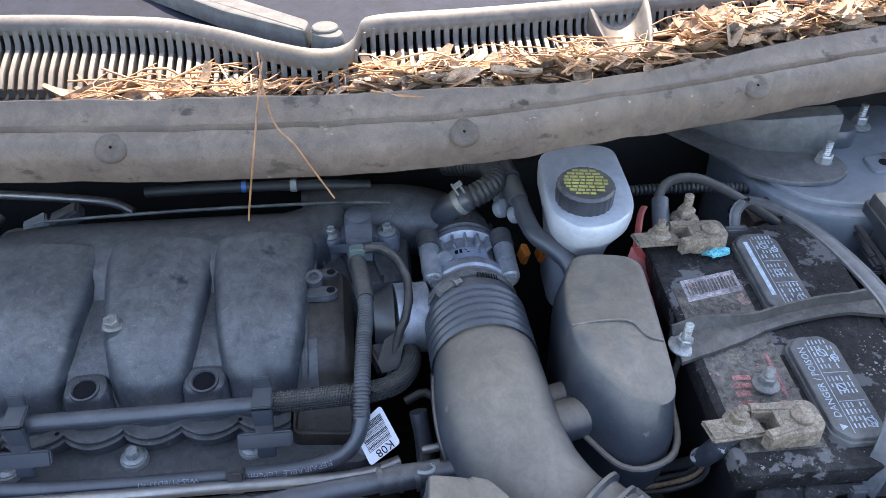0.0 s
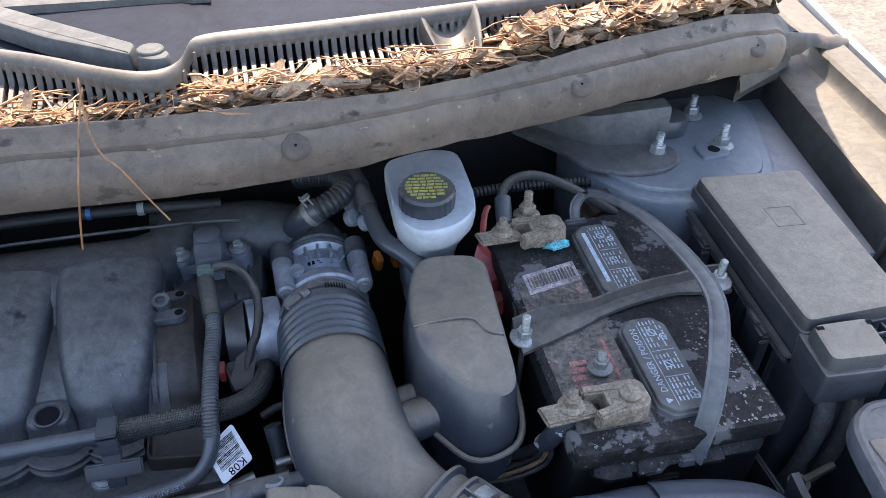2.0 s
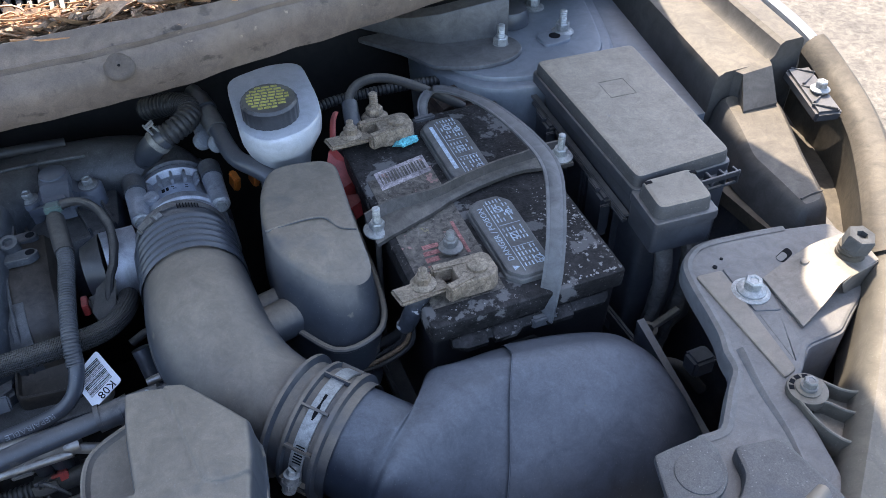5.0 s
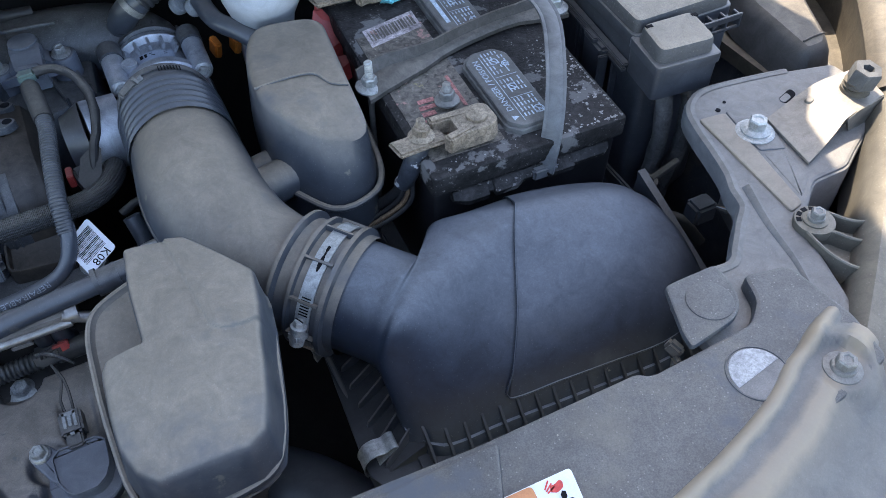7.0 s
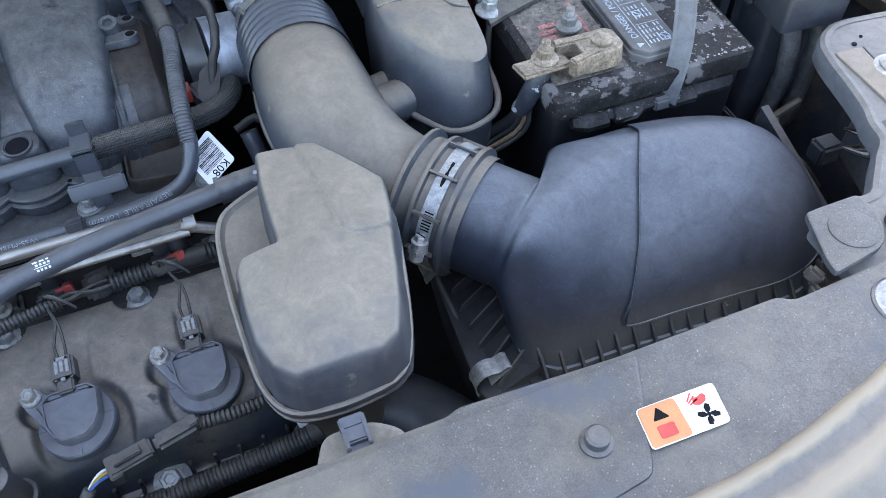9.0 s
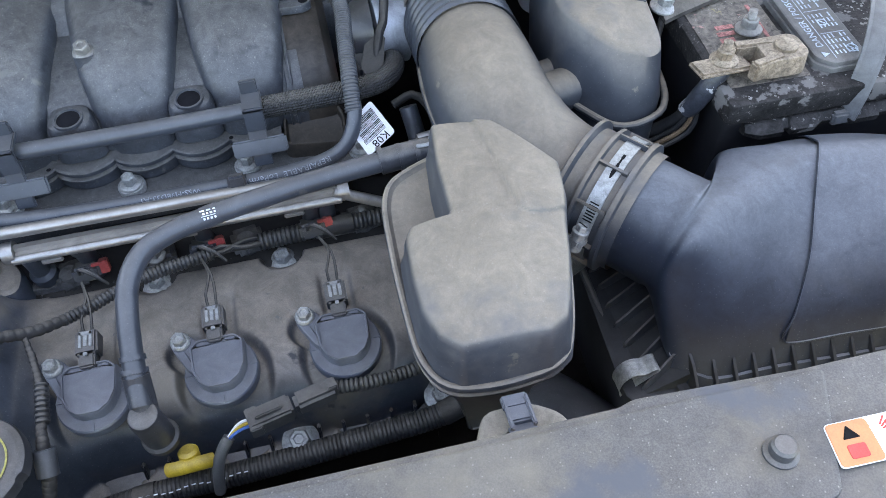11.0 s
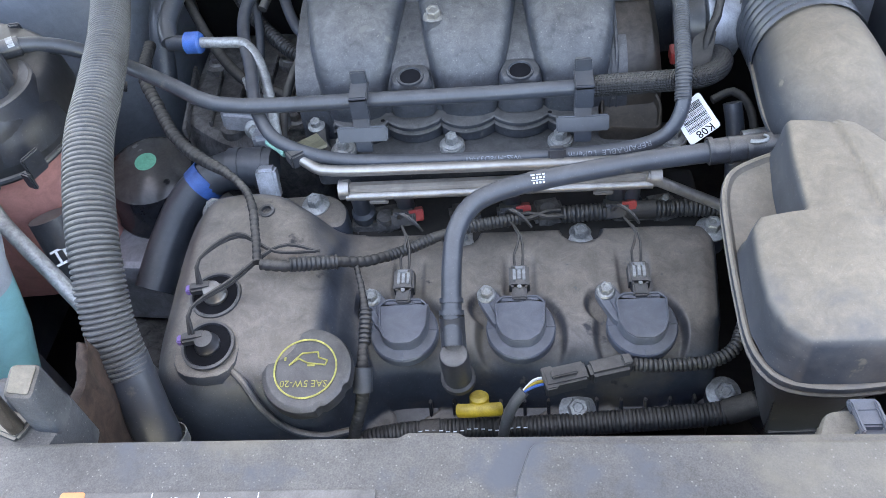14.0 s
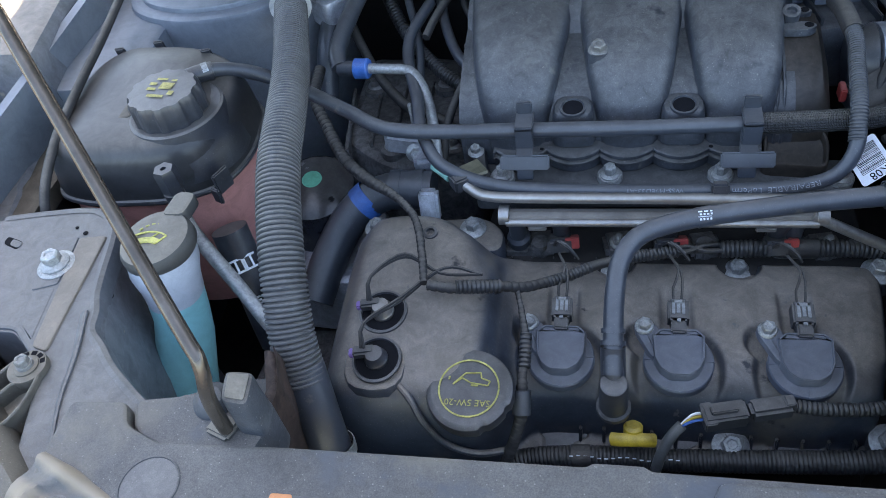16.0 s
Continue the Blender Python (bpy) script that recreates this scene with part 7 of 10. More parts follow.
for i in range(9):
    a = radians(20 + i * 17.5)
    box(bm, (0.100 + 0.0435 * math.cos(a), 0.700, 0.909 + 0.0435 * math.sin(a)), (0.006, 0.016, 0.003), 0.0008, rot(0, 90 - 20 - i * 17.5, 0))
part("ribbed_flange", bm, MANIFOLD, mf)
bm = bmesh.new()
prism(bm, [(-0.070, 0.610), (0.040, 0.625), (0.045, 0.720), (-0.070, 0.720)], 0.86, 0.930, 0.012, 0.006, 0.004)
for x in (-0.055, -0.030, 0.000, 0.025):
    box(bm, (x, 0.660, 0.932), (0.003, 0.070, 0.014), 0.001, rot(0, 0, 12))
part("sensor_shelf", bm, MANIFOLD, mf)


def runner(cx, w0, w1, right=0.0):
    """An arched runner, widening towards the plenum."""
    line = [(0.504, 0.862), (0.506, 0.888), (0.509, 0.908), (0.518, 0.928), (0.540, 0.950), (0.575, 0.963), (0.610, 0.971), (0.650, 0.975)]
    rows = []
    for i, (y, z) in enumerate(line):
        s = i / (len(line) - 1)
        h = w0 + (w1 - w0) * s ** 1.2
        a, b = line[max(i - 1, 0)], line[min(i + 1, len(line) - 1)]
        t = V((0, b[0] - a[0], b[1] - a[1])).normalized()
        nr = V((0, -t.z, t.y))
        q = V((cx, y, z))
        rows.append([q + V((h * u, 0, 0)) + nr * v for u, v in ((-1.0, -0.030), (-1.0, -0.010), (-0.93, 0.000), (-0.75, 0.007), (-0.4, 0.0115), (0, 0.013), (0.4, 0.0115), (0.75, 0.007), (0.93, 0.000), (1.0, -0.010), (1.0, -0.030))])
    b2 = bmesh.new()
    loft(b2, rows, cap=True, close_u=True)
    return b2


for cx, w0, w1 in ((-0.326, 0.029, 0.057), (-0.213, 0.028, 0.056), (-0.112, 0.029, 0.052)):
    part("runner", runner(cx, w0, w1), MANIFOLD, mf)
bm = bmesh.new()
loft(bm, [[V((x, y, z)) for y, z in ((0.503, 0.868), (0.505, 0.890), (0.508, 0.905), (0.514, 0.916), (0.528, 0.929), (0.560, 0.942), (0.600, 0.951), (0.64, 0.955), (0.64, 0.90), (0.50, 0.85))] for x in (-0.385, -0.30, -0.20, -0.06)])
part("valley", bm, MANIFOLD, mf)
bm = bmesh.new()
loft(bm, [[V((x, y, z - d)) for y, z in ((0.503, 0.870), (0.507, 0.897), (0.524, 0.925), (0.560, 0.944), (0.62, 0.955), (0.64, 0.90), (0.50, 0.85))] for x, d in ((-0.076, 0.0), (-0.048, 0.0), (-0.034, 0.006), (-0.026, 0.02))])
part("end_panel", bm, MUCK, mf, "brown-black end panel")
for x in (-0.0760, -0.0700):
    bm = bmesh.new()
    tube(bm, [(x, 0.504, 0.880), (x, 0.508, 0.900), (x, 0.525, 0.928), (x, 0.562, 0.947), (x, 0.615, 0.958)], 0.0016, 6)
    part("seam", bm, MANIFOLD, mf)
# eyes between the runners
for x in (-0.268, -0.1625):
    bm = bmesh.new()
    prism(bm, [(x - 0.024, 0.4935), (x + 0.024, 0.4935), (x + 0.021, 0.530), (x - 0.021, 0.530)], 0.888, 0.9275, 0.016, 0.006, 0.003, tilt=(0, 0.12, x, 0.51))
    part("eye_boss", bm, MANIFOLD, mf)
    bm = bmesh.new()
    lathe(bm, [(0.0135, 0), (0.0130, 0.0022), (0.0112, 0.0024), (0.0104, 0.0006)], (x, 0.507, 0.9265), (0, -0.12, 1), 28, cap=False)
    part("eye", bm, MANIFOLD, mf)
    bm = bmesh.new()
    lathe(bm, [(0.0102, 0), (0, 0.0001)], (x, 0.507, 0.9272), (0, -0.12, 1), 24)
    part("eye_hole", bm, INK_AND_SHADE, mf)
bm = bmesh.new()
rod(bm, (-0.2435, 0.546, 0.918), (-0.2435, 0.5513, 0.962), 0.0108)
part("bolt_post", bm, MANIFOLD, mf)
bolt(mf, (-0.2435, 0.5515, 0.962), (0, -0.25, 1), 0.0064, material=ZINC_DULL, flange=1.6)
# lower flange with scalloped edge and bolts
bm = bmesh.new()
pl = [(-0.372, 0.500), (-0.366, 0.448), (-0.120, 0.452), (-0.020, 0.452), (-0.008, 0.500)]
prism(bm, pl, 0.845, 0.862, 0.008, 0.003)
part("flange", bm, MANIFOLD, mf)
def scallop(x):
    """Front edge of the shelf: arcs over the ports, cusps between them."""
    k = ((x + 0.242) / 0.0525) % 1.0
    return 0.4935 - 0.013 * math.sin(math.pi * k) ** 0.7


xs = [-0.350 + 0.0024 * k for k in range(110)]
bm = bmesh.new()
loft(bm, [[V((x, scallop(x) + d, z)) for d, z in ((0.006, 0.850), (0.004, 0.8655), (0.0020, 0.8660), (0.0020, 0.8745), (-0.0012, 0.8752), (-0.0018, 0.8775), (0.0004, 0.8786), (0.0024, 0.8788), (0.0026, 0.8806), (0.0008, 0.8812), (0.0006, 0.8838), (0.0026, 0.8850), (0.010, 0.8856), (0.016, 0.8866), (0.030, 0.893), (0.035, 0.86))] for x in xs])
part("port_shelf", bm, MANIFOLD, mf, "scalloped shelf with a double lip above the ports", 28)
# rimmed pan at the end of the shelf
pan = rounded([(-0.088, 0.478), (-0.030, 0.472), (-0.026, 0.500), (-0.036, 0.520), (-0.084, 0.524)], 0.009)
bm = bmesh.new()
loft(bm, [[V((x, y, z + 0.40 * (y - 0.478))) for x, y in inset(pan, d)] for d, z in ((-0.001, 0.852), (0.0, 0.8755), (0.0010, 0.8772), (0.0028, 0.8772), (0.0040, 0.8755), (0.0046, 0.8712), (0.0070, 0.8700))])
part("end_pan", bm, MUCK, mf, "brown-black rimmed pan with grit")
for x in (-0.300, -0.135):
    bm = bmesh.new()
    lathe(bm, [(0.0022, 0), (0, 0.0002)], (x, 0.4935, 0.8860), n=10)
    part("pin_hole", bm, INK_AND_SHADE, mf)
for x, y, z in ((-0.339, 0.4685, 0.8725), (-0.2315, 0.4735, 0.8680), (-0.1255, 0.4760, 0.8650), (-0.018, 0.470, 0.865)):
    bm = bmesh.new()
    lathe(bm, [(0.0125, -0.006), (0.0125, 0.0), (0.0118, 0.0012)], (x, y, z), (0, -0.10, 1), 24)
    part("washer", bm, ZINC, mf)
    bm = bmesh.new()
    lathe(bm, [(0.0100, 0.001), (0.0098, 0.0026), (0.0070, 0.0040)], (x, y, z), (0, -0.10, 1), 24)
    lathe(bm, [(0.0062, 0.003), (0.0062, 0.0120), (0.0052, 0.0134), (0.0030, 0.0134), (0.0026, 0.0126)], (x, y, z), (0, -0.10, 1), 6)
    part("bolt", bm, ZINC, mf, "", 30)
# lugs on the far right of the runners
for y, z in ((0.616, 0.956), (0.586, 0.958)):
    bm = bmesh.new()
    prism(bm, [(-0.085, y - 0.006), (-0.045, y - 0.008), (-0.036, y), (-0.045, y + 0.008), (-0.085, y + 0.004)], z - 0.008, z, 0.005, 0.001)
    part("lug", bm, MANIFOLD, mf)
    bm = bmesh.new()
    lathe(bm, [(0.0045, 0), (0, 0.0003)], (-0.045, y, z + 0.0004), n=14)
    part("lug_hole", bm, INK_AND_SHADE, mf)
bm = bmesh.new()
lathe(bm, [(0.0085, 0), (0.0085, 0.014), (0.005, 0.014), (0.005, 0.01), (0, 0.01)], (-0.061, 0.600, 0.955), (0, -0.3, 1), 18)
part("lug_post", bm, MANIFOLD, mf)
bm = bmesh.new()
tube(bm, [(-0.34, 0.700, 0.979), (-0.20, 0.703, 0.981), (-0.05, 0.703, 0.981), (0.02, 0.700, 0.979)], 0.0018, 6)
part("seam", bm, MANIFOLD, mf)
# pressure sensor before the plenum's elbow
ms = thing("pressure_sensor", "black pressure sensor between two bolted posts", "sensor")
bm = bmesh.new()
prism(bm, rounded([(-0.031, 0.668), (0.001, 0.668), (0.001, 0.702), (-0.031, 0.702)], 0.010), 0.925, 0.972, 0, 0.003, 0.001)
lathe(bm, [(0.014, 0), (0.014, 0.003), (0.010, 0.004)], (-0.015, 0.690, 0.971), n=24)
part("body", bm, COIL, ms)
bm = bmesh.new()
loft(bm, [[V((-0.028, 0.650, 0.940)), V((-0.002, 0.650, 0.940)), V((-0.002, 0.650, 0.966)), V((-0.028, 0.650, 0.966))], [V((-0.029, 0.672, 0.940)), V((-0.001, 0.672, 0.940)), V((-0.001, 0.672, 0.972)), V((-0.029, 0.672, 0.972))]])
box(bm, (-0.015, 0.648, 0.962), (0.020, 0.008, 0.016), 0.001)
part("socket", bm, COIL, ms)
bm = bmesh.new()
box(bm, (-0.015, 0.6435, 0.962), (0.010, 0.002, 0.009), 0.0005)
part("latch", bm, INK_AND_SHADE, ms)
for sx, x in ((-1, -0.045), (1, 0.015)):
    bm = bmesh.new()
    loft(bm, [[V((-0.015 + sx * 0.013, y, z)) for y, z in ((0.670, 0.948), (0.692, 0.950), (0.692, 0.962), (0.670, 0.960))], [V((x, y, z)) for y, z in ((0.674, 0.940), (0.690, 0.940), (0.690, 0.946), (0.674, 0.946))]])
    part("ear", bm, COIL, ms)
    bm = bmesh.new()
    loft(bm, [[V((-0.015 + sx * 0.013, 0.655, 0.948)), V((-0.015 + sx * 0.013, 0.659, 0.948)), V((-0.015 + sx * 0.013, 0.659, 0.958)), V((-0.015 + sx * 0.013, 0.655, 0.958))], [V((x + sx * 0.010, 0.672, 0.938)), V((x + sx * 0.010, 0.676, 0.938)), V((x + sx * 0.010, 0.676, 0.944)), V((x + sx * 0.010, 0.672, 0.944))]])
    part("web", bm, COIL, ms)
    bm = bmesh.new()
    lathe(bm, [(0.0145, -0.04), (0.014, 0.0), (0.012, 0.003), (0.0085, 0.004)], (x, 0.681, 0.952), (0, -0.08, 1), 24)
    part("post", bm, COIL, ms)
    bolt(ms, (x, 0.681, 0.955), (0, -0.1, 1), 0.0052, flange=1.9)

# ---- front valve cover ----
vc = thing("valve_cover", "dusty black plastic valve cover of the front cylinder bank", "valve cover")
bm = bmesh.new()
deck = [(0.417, 0.796), (0.409, 0.809), (0.398, 0.819), (0.360, 0.822), (0.315, 0.8185), (0.286, 0.811), (0.267, 0.795), (0.258, 0.768), (0.253, 0.742), (0.238, 0.736)]
tall = [(0.424, 0.800), (0.419, 0.852), (0.404, 0.873), (0.360, 0.8745), (0.300, 0.868), (0.255, 0.861), (0.222, 0.849), (0.205, 0.815), (0.198, 0.770), (0.190, 0.738)]
body = [
    (-0.490, [(0.395, 0.735), (0.385, 0.742), (0.370, 0.748), (0.340, 0.752), (0.300, 0.752), (0.260, 0.750), (0.238, 0.747), (0.222, 0.744), (0.212, 0.741), (0.200, 0.736)]),
    (-0.483, [(0.408, 0.790), (0.400, 0.822), (0.388, 0.834), (0.352, 0.838), (0.300, 0.834), (0.258, 0.828), (0.234, 0.816), (0.216, 0.790), (0.206, 0.760), (0.196, 0.738)]),
    (-0.470, [(0.418, 0.800), (0.412, 0.842), (0.398, 0.860), (0.356, 0.863), (0.300, 0.857), (0.255, 0.851), (0.226, 0.840), (0.208, 0.808), (0.200, 0.768), (0.191, 0.738)]),
    (-0.448, tall), (-0.400, tall),
    (-0.366, [(0.414, 0.800), (0.404, 0.846), (0.388, 0.866), (0.350, 0.872), (0.300, 0.867), (0.255, 0.860), (0.222, 0.848), (0.206, 0.815), (0.199, 0.770), (0.191, 0.738)]),
    (-0.343, [(0.410, 0.799), (0.397, 0.830), (0.380, 0.846), (0.348, 0.857), (0.300, 0.858), (0.255, 0.854), (0.226, 0.842), (0.210, 0.812), (0.204, 0.770), (0.195, 0.738)]),
    (-0.328, [(0.414, 0.797), (0.403, 0.817), (0.391, 0.827), (0.355, 0.835), (0.305, 0.838), (0.264, 0.833), (0.238, 0.822), (0.224, 0.796), (0.218, 0.762), (0.208, 0.738)]),
    (-0.312, [(0.416, 0.796), (0.408, 0.810), (0.397, 0.820), (0.360, 0.824), (0.313, 0.822), (0.281, 0.815), (0.258, 0.801), (0.246, 0.773), (0.240, 0.745), (0.226, 0.737)]),
    (-0.285, deck), (-0.200, deck), (-0.100, deck), (-0.020, deck),
    (0.006, [(y - 0.004 if y > 0.3 else y + 0.004, z - 0.003) for y, z in deck]),
    (0.016, [(y - 0.012 if y > 0.3 else y + 0.012, z - 0.016) for y, z in deck]),
    (0.018, [(y - 0.014 if y > 0.3 else y + 0.014, z - 0.060) for y, z in deck])]
skin = patch(None, [[(x - 0.018 * max(0, (0.40 - y) / 0.15) * (x > -0.05), y, z) for y, z in prof] for x, prof in body], 48, 12)


def ease(k):
    k = min(1.0, max(0.0, k))
    return k * k * (3 - 2 * k)


def sunk(p):
    """Depth of the wells round the coils, of the slots behind them and of the panels in front."""
    deep = 0.0
    if p.x < -0.318:
        return 0.0
    for cx in (-0.272, -0.170, -0.067):
        x, y = p.x - cx, p.y - 0.288
        well = ease((0.0425 - math.hypot(x, y + 0.003)) / 0.0085)
        t = min(1.0, max(0.0, (-0.029 * x + 0.024 * y) / 0.001417))
        ear = ease((0.0195 - math.hypot(x + 0.029 * t, y - 0.024 * t)) / 0.0075)
        slot = ease((0.0170 - abs(x)) / 0.0065) * ease(y / 0.01) * ease((0.085 - y) / 0.02)
        web = ease((0.0170 - abs(x + 0.003)) / 0.0065) * ease(-y / 0.01)
        deep = max(deep, 0.0085 * well, 0.0085 * ear, 0.0045 * slot, 0.0030 * web)
    ledge = ease((p.y - 0.398) / 0.006)
    for bx in (-0.110, -0.226):
        deep = max(deep, 0.011 * ease((0.0215 - math.hypot(p.x - bx, min(0.0, p.y - 0.401))) / 0.006))
    return max(deep, 0.0035 * ledge)


loft(bm, [[p - V((0, 0.25, 1)) * sunk(p) for p in r] for r in skin], cap=False, close_u=False)
part("body", bm, VALVE, vc, "moulded cover, dust lying on its flat top", 75)
bm = bmesh.new()
prism(bm, [(-0.492, 0.395), (-0.478, 0.432), (-0.452, 0.440), (-0.355, 0.444), (-0.335, 0.425), (-0.335, 0.395)], 0.790, 0.838, 0.014, 0.006)
part("rear_flange", bm, VALVE, vc)
bm = bmesh.new()
prism(bm, [(-0.458, 0.216), (-0.400, 0.216), (-0.402, 0.318), (-0.458, 0.318)], 0.845, 0.8625, 0.027, 0.002, 0.001, tilt=(0, 0.135, -0.43, 0.268))
part("solenoid_plate", bm, VALVE, vc)
for x, y, z in ((-0.430, 0.292, 0.8675), (-0.427, 0.244, 0.8618)):
    so = thing("cam_solenoid", "black cam solenoid plug with purple-clipped connector", "solenoid")
    bm = bmesh.new()
    lathe(bm, [(0.0225, 0), (0.0222, 0.002), (0.0200, 0.0026), (0.0190, 0.001)], (x, y, z), (0, -0.14, 1), 30, cap=False)
    part("bore", bm, PLASTIC, so)
    # flat black disc paints the shade in the gap round the plug
    bm = bmesh.new()
    lathe(bm, [(0.0192, 0.0008), (0.0, 0.0009)], (x, y, z), (0, -0.14, 1), 30)
    part("bore_shade", bm, INK_AND_SHADE, so, "black disc painted as the shaded gap round the plug")
    bm = bmesh.new()
    lathe(bm, [(0.0105, 0.000), (0.0105, 0.004), (0.009, 0.006), (0.0075, 0.013), (0, 0.014)], (x, y, z), (0, -0.14, 1), 26)
    part("plug", bm, STEEL if y > 0.27 else PLASTIC, so)
    bm = bmesh.new()
    box(bm, (x - 0.010, y + 0.001, z + 0.010), (0.020, 0.010, 0.009), 0.002, rot(0, 0, 10))
    part("connector", bm, PLASTIC, so)
    bm = bmesh.new()
    box(bm, (x - 0.0205, y - 0.001, z + 0.010), (0.0045, 0.0075, 0.006), 0.001, rot(0, 0, 10))
    part("purple_clip", bm, PURPLE, so)
    bm = bmesh.new()
    for k in range(2):
        tube(bm, [(x - 0.012 + 0.003 * k, y + 0.002, z + 0.014), (x - 0.010, y + 0.018, z + 0.028), (x + 0.015, y + 0.050, z + 0.020 + 0.004 * k), (x + 0.050, 0.326 + 0.006 * (y < 0.27), 0.884), (x + 0.085, 0.330, 0.878)], 0.0016, 6)
    part("wire", bm, TAPE, so)
bm = bmesh.new()
lathe(bm, [(0.0072, -0.004), (0.0072, 0.001), (0.0045, 0.0014), (0.0045, -0.002), (0, -0.002)], (-0.400, 0.383, 0.877), (0, -0.12, 1), 18)
part("vent_nipple", bm, PLASTIC, vc)
# rear and front flange bolts
for x, y, z, r in ((-0.110, 0.401, 0.8065, 0.0072), (-0.226, 0.401, 0.8065, 0.0072), (-0.368, 0.425, 0.8390, 0.0070), (-0.470, 0.424, 0.8390, 0.0070), (-0.122, 0.246, 0.744, 0.0085), (0.006, 0.256, 0.752, 0.0078), (-0.345, 0.197, 0.746, 0.008), (0.012, 0.398, 0.812, 0.0075)):
    bm = bmesh.new()
    lathe(bm, [(r * 1.9, -0.02), (r * 1.9, -0.001), (r * 1.7, 0.0)], (x, y, z), (0, -0.25 if y < 0.3 else 0, 1), 22)
    part("boss", bm, PLASTIC, vc)
    bolt(vc, (x, y, z), (0, -0.35 if y < 0.3 else -0.1, 1), r, flange=1.95)
for i in range(16):
    bm = bmesh.new()
    box(bm, (-0.33 + i * 0.0215, 0.417, 0.803), (0.0022, 0.014, 0.010), 0.0006, rot(-20))
    part("flange_tooth", bm, PLASTIC, vc)
bm = bmesh.new()
tube(bm, [(-0.335, 0.4245, 0.7990), (-0.20, 0.4240, 0.7985), (-0.05, 0.4235, 0.7985), (0.004, 0.421, 0.798)], 0.0022, 8, 0.01)
part("rear_lip", bm, PLASTIC, vc)
for i in range(12):
    bm = bmesh.new()
    box(bm, (-0.255 + i * 0.0215, 0.252, 0.742), (0.003, 0.010, 0.020), 0.001, rot(-18))
    part("flange_tooth", bm, PLASTIC, vc)
bm = bmesh.new()
loft(bm, [[V((x, 0.252, 0.722)), V((x, 0.240, 0.728)), V((x, 0.240, 0.734)), V((x, 0.258, 0.740))] for x in (-0.33, -0.1, 0.0)])
part("front_lip", bm, PLASTIC, vc)
# moulded lines: swoosh from the solenoid plate, collar of the filler, ledge above the front flange
for pts, r in (([(-0.408, 0.228, 0.851), (-0.396, 0.217, 0.846), (-0.384, 0.205, 0.826), (-0.366, 0.200, 0.800), (-0.340, 0.199, 0.790), (-0.318, 0.206, 0.786)], 0.0032),):
    bm = bmesh.new()
    tube(bm, pts, r, 10, 0.005)
    part("moulded_rib", bm, VALVE, vc)
# coils
def coil_at():
    co = thing("ignition_coil", "black ignition coil with zinc bolt and grey connector", "ignition coil", group="ignition coils on the valve cover")
    bm = bmesh.new()
    lathe(bm, [(0.0300, -0.006), (0.0300, 0.003), (0.0288, 0.0046), (0.0, 0.005)], (0, -0.004, 0), n=44)
    part("seal_ring", bm, COIL, co)
    for a in range(4):
        bm = bmesh.new()
        e = V((math.cos(radians(a * 90 - 90)), math.sin(radians(a * 90 - 90)), 0))
        box(bm, e * 0.026 + V((0, -0.004, 0.0050)), (0.0012, 0.007, 0.0012), 0, rot(0, 0, a * 90))
        part("rib", bm, COIL, co)
    bm = bmesh.new()
    prism(bm, [(-0.0225, 0.0165, 0.001), (-0.0215, -0.007), (-0.0165, -0.0175), (-0.008, -0.0235), (0.008, -0.0235), (0.0165, -0.0175), (0.0215, -0.007), (0.0225, 0.0165, 0.001), (0.0165, 0.0165, 0.001), (0.0165, 0.0215), (-0.0165, 0.0215), (-0.0165, 0.0165, 0.001)], 0.004, 0.0155, 0.002, 0.001, 0.0005)
    part("head", bm, COIL, co)
    bm = bmesh.new()
    rg = rounded([(-0.0205, 0.0145), (-0.0195, -0.0065), (-0.0150, -0.0160), (-0.0072, -0.0215), (0.0072, -0.0215), (0.0150, -0.0160), (0.0195, -0.0065), (0.0205, 0.0145), (0.0148, 0.0195), (-0.0148, 0.0195)], 0.002)
    loft(bm, [[V((x, y, z)) for x, y in inset(rg, d)] for d, z in ((-0.0010, 0.0150), (-0.0008, 0.0172), (0.0005, 0.0172), (0.0007, 0.0150))], cap=False)
    part("rim", bm, COIL, co)
    bm = bmesh.new()
    prism(bm, [(-0.016, -0.008), (-0.014, 0.020), (-0.022, 0.030), (-0.030, 0.034), (-0.038, 0.029), (-0.037, 0.020), (-0.024, -0.004)], 0.004, 0.0125, 0.004, 0.002)
    part("ear", bm, COIL, co)
    bolt(co, (-0.029, 0.024, 0.0125), (0, 0, 1), 0.0054, flange=1.55)
    bm = bmesh.new()
    box(bm, (0, 0.024, 0.013), (0.013, 0.016, 0.014), 0.0015)
    box(bm, (0, 0.038, 0.014), (0.018, 0.022, 0.016), 0.002)
    part("socket", bm, PLASTIC, co)
    bm = bmesh.new()
    for bx, by, bw, bh in ((-0.0042, 0.0395, 0.0026, 0.014), (0.0042, 0.0395, 0.0026, 0.014), (0, 0.0450, 0.0108, 0.0034), (0, 0.0385, 0.0030, 0.010), (0, 0.0265, 0.0034, 0.003)):
        box(bm, (bx, by, 0.0222), (bw, bh, 0.002), 0.0004)
    part("lock_clip", bm, GREYCONN, co, "pale grey lock clip")
    bm = bmesh.new()
    for k in (-1, 1):
        tube(bm, [(0.003 * k, 0.048, 0.015), (0.004 * k, 0.060, 0.020), (0.001 * k + 0.002, 0.076, 0.024), (-0.006, 0.100, 0.014)], 0.0012, 6)
    part("wire", bm, TAPE, co)
    return co


c_first = coil_at()
lean = rot(9, 0, 0).to_4x4()
c_first.matrix_basis = Matrix.Translation((-0.272, 0.288, 0.8185)) @ lean
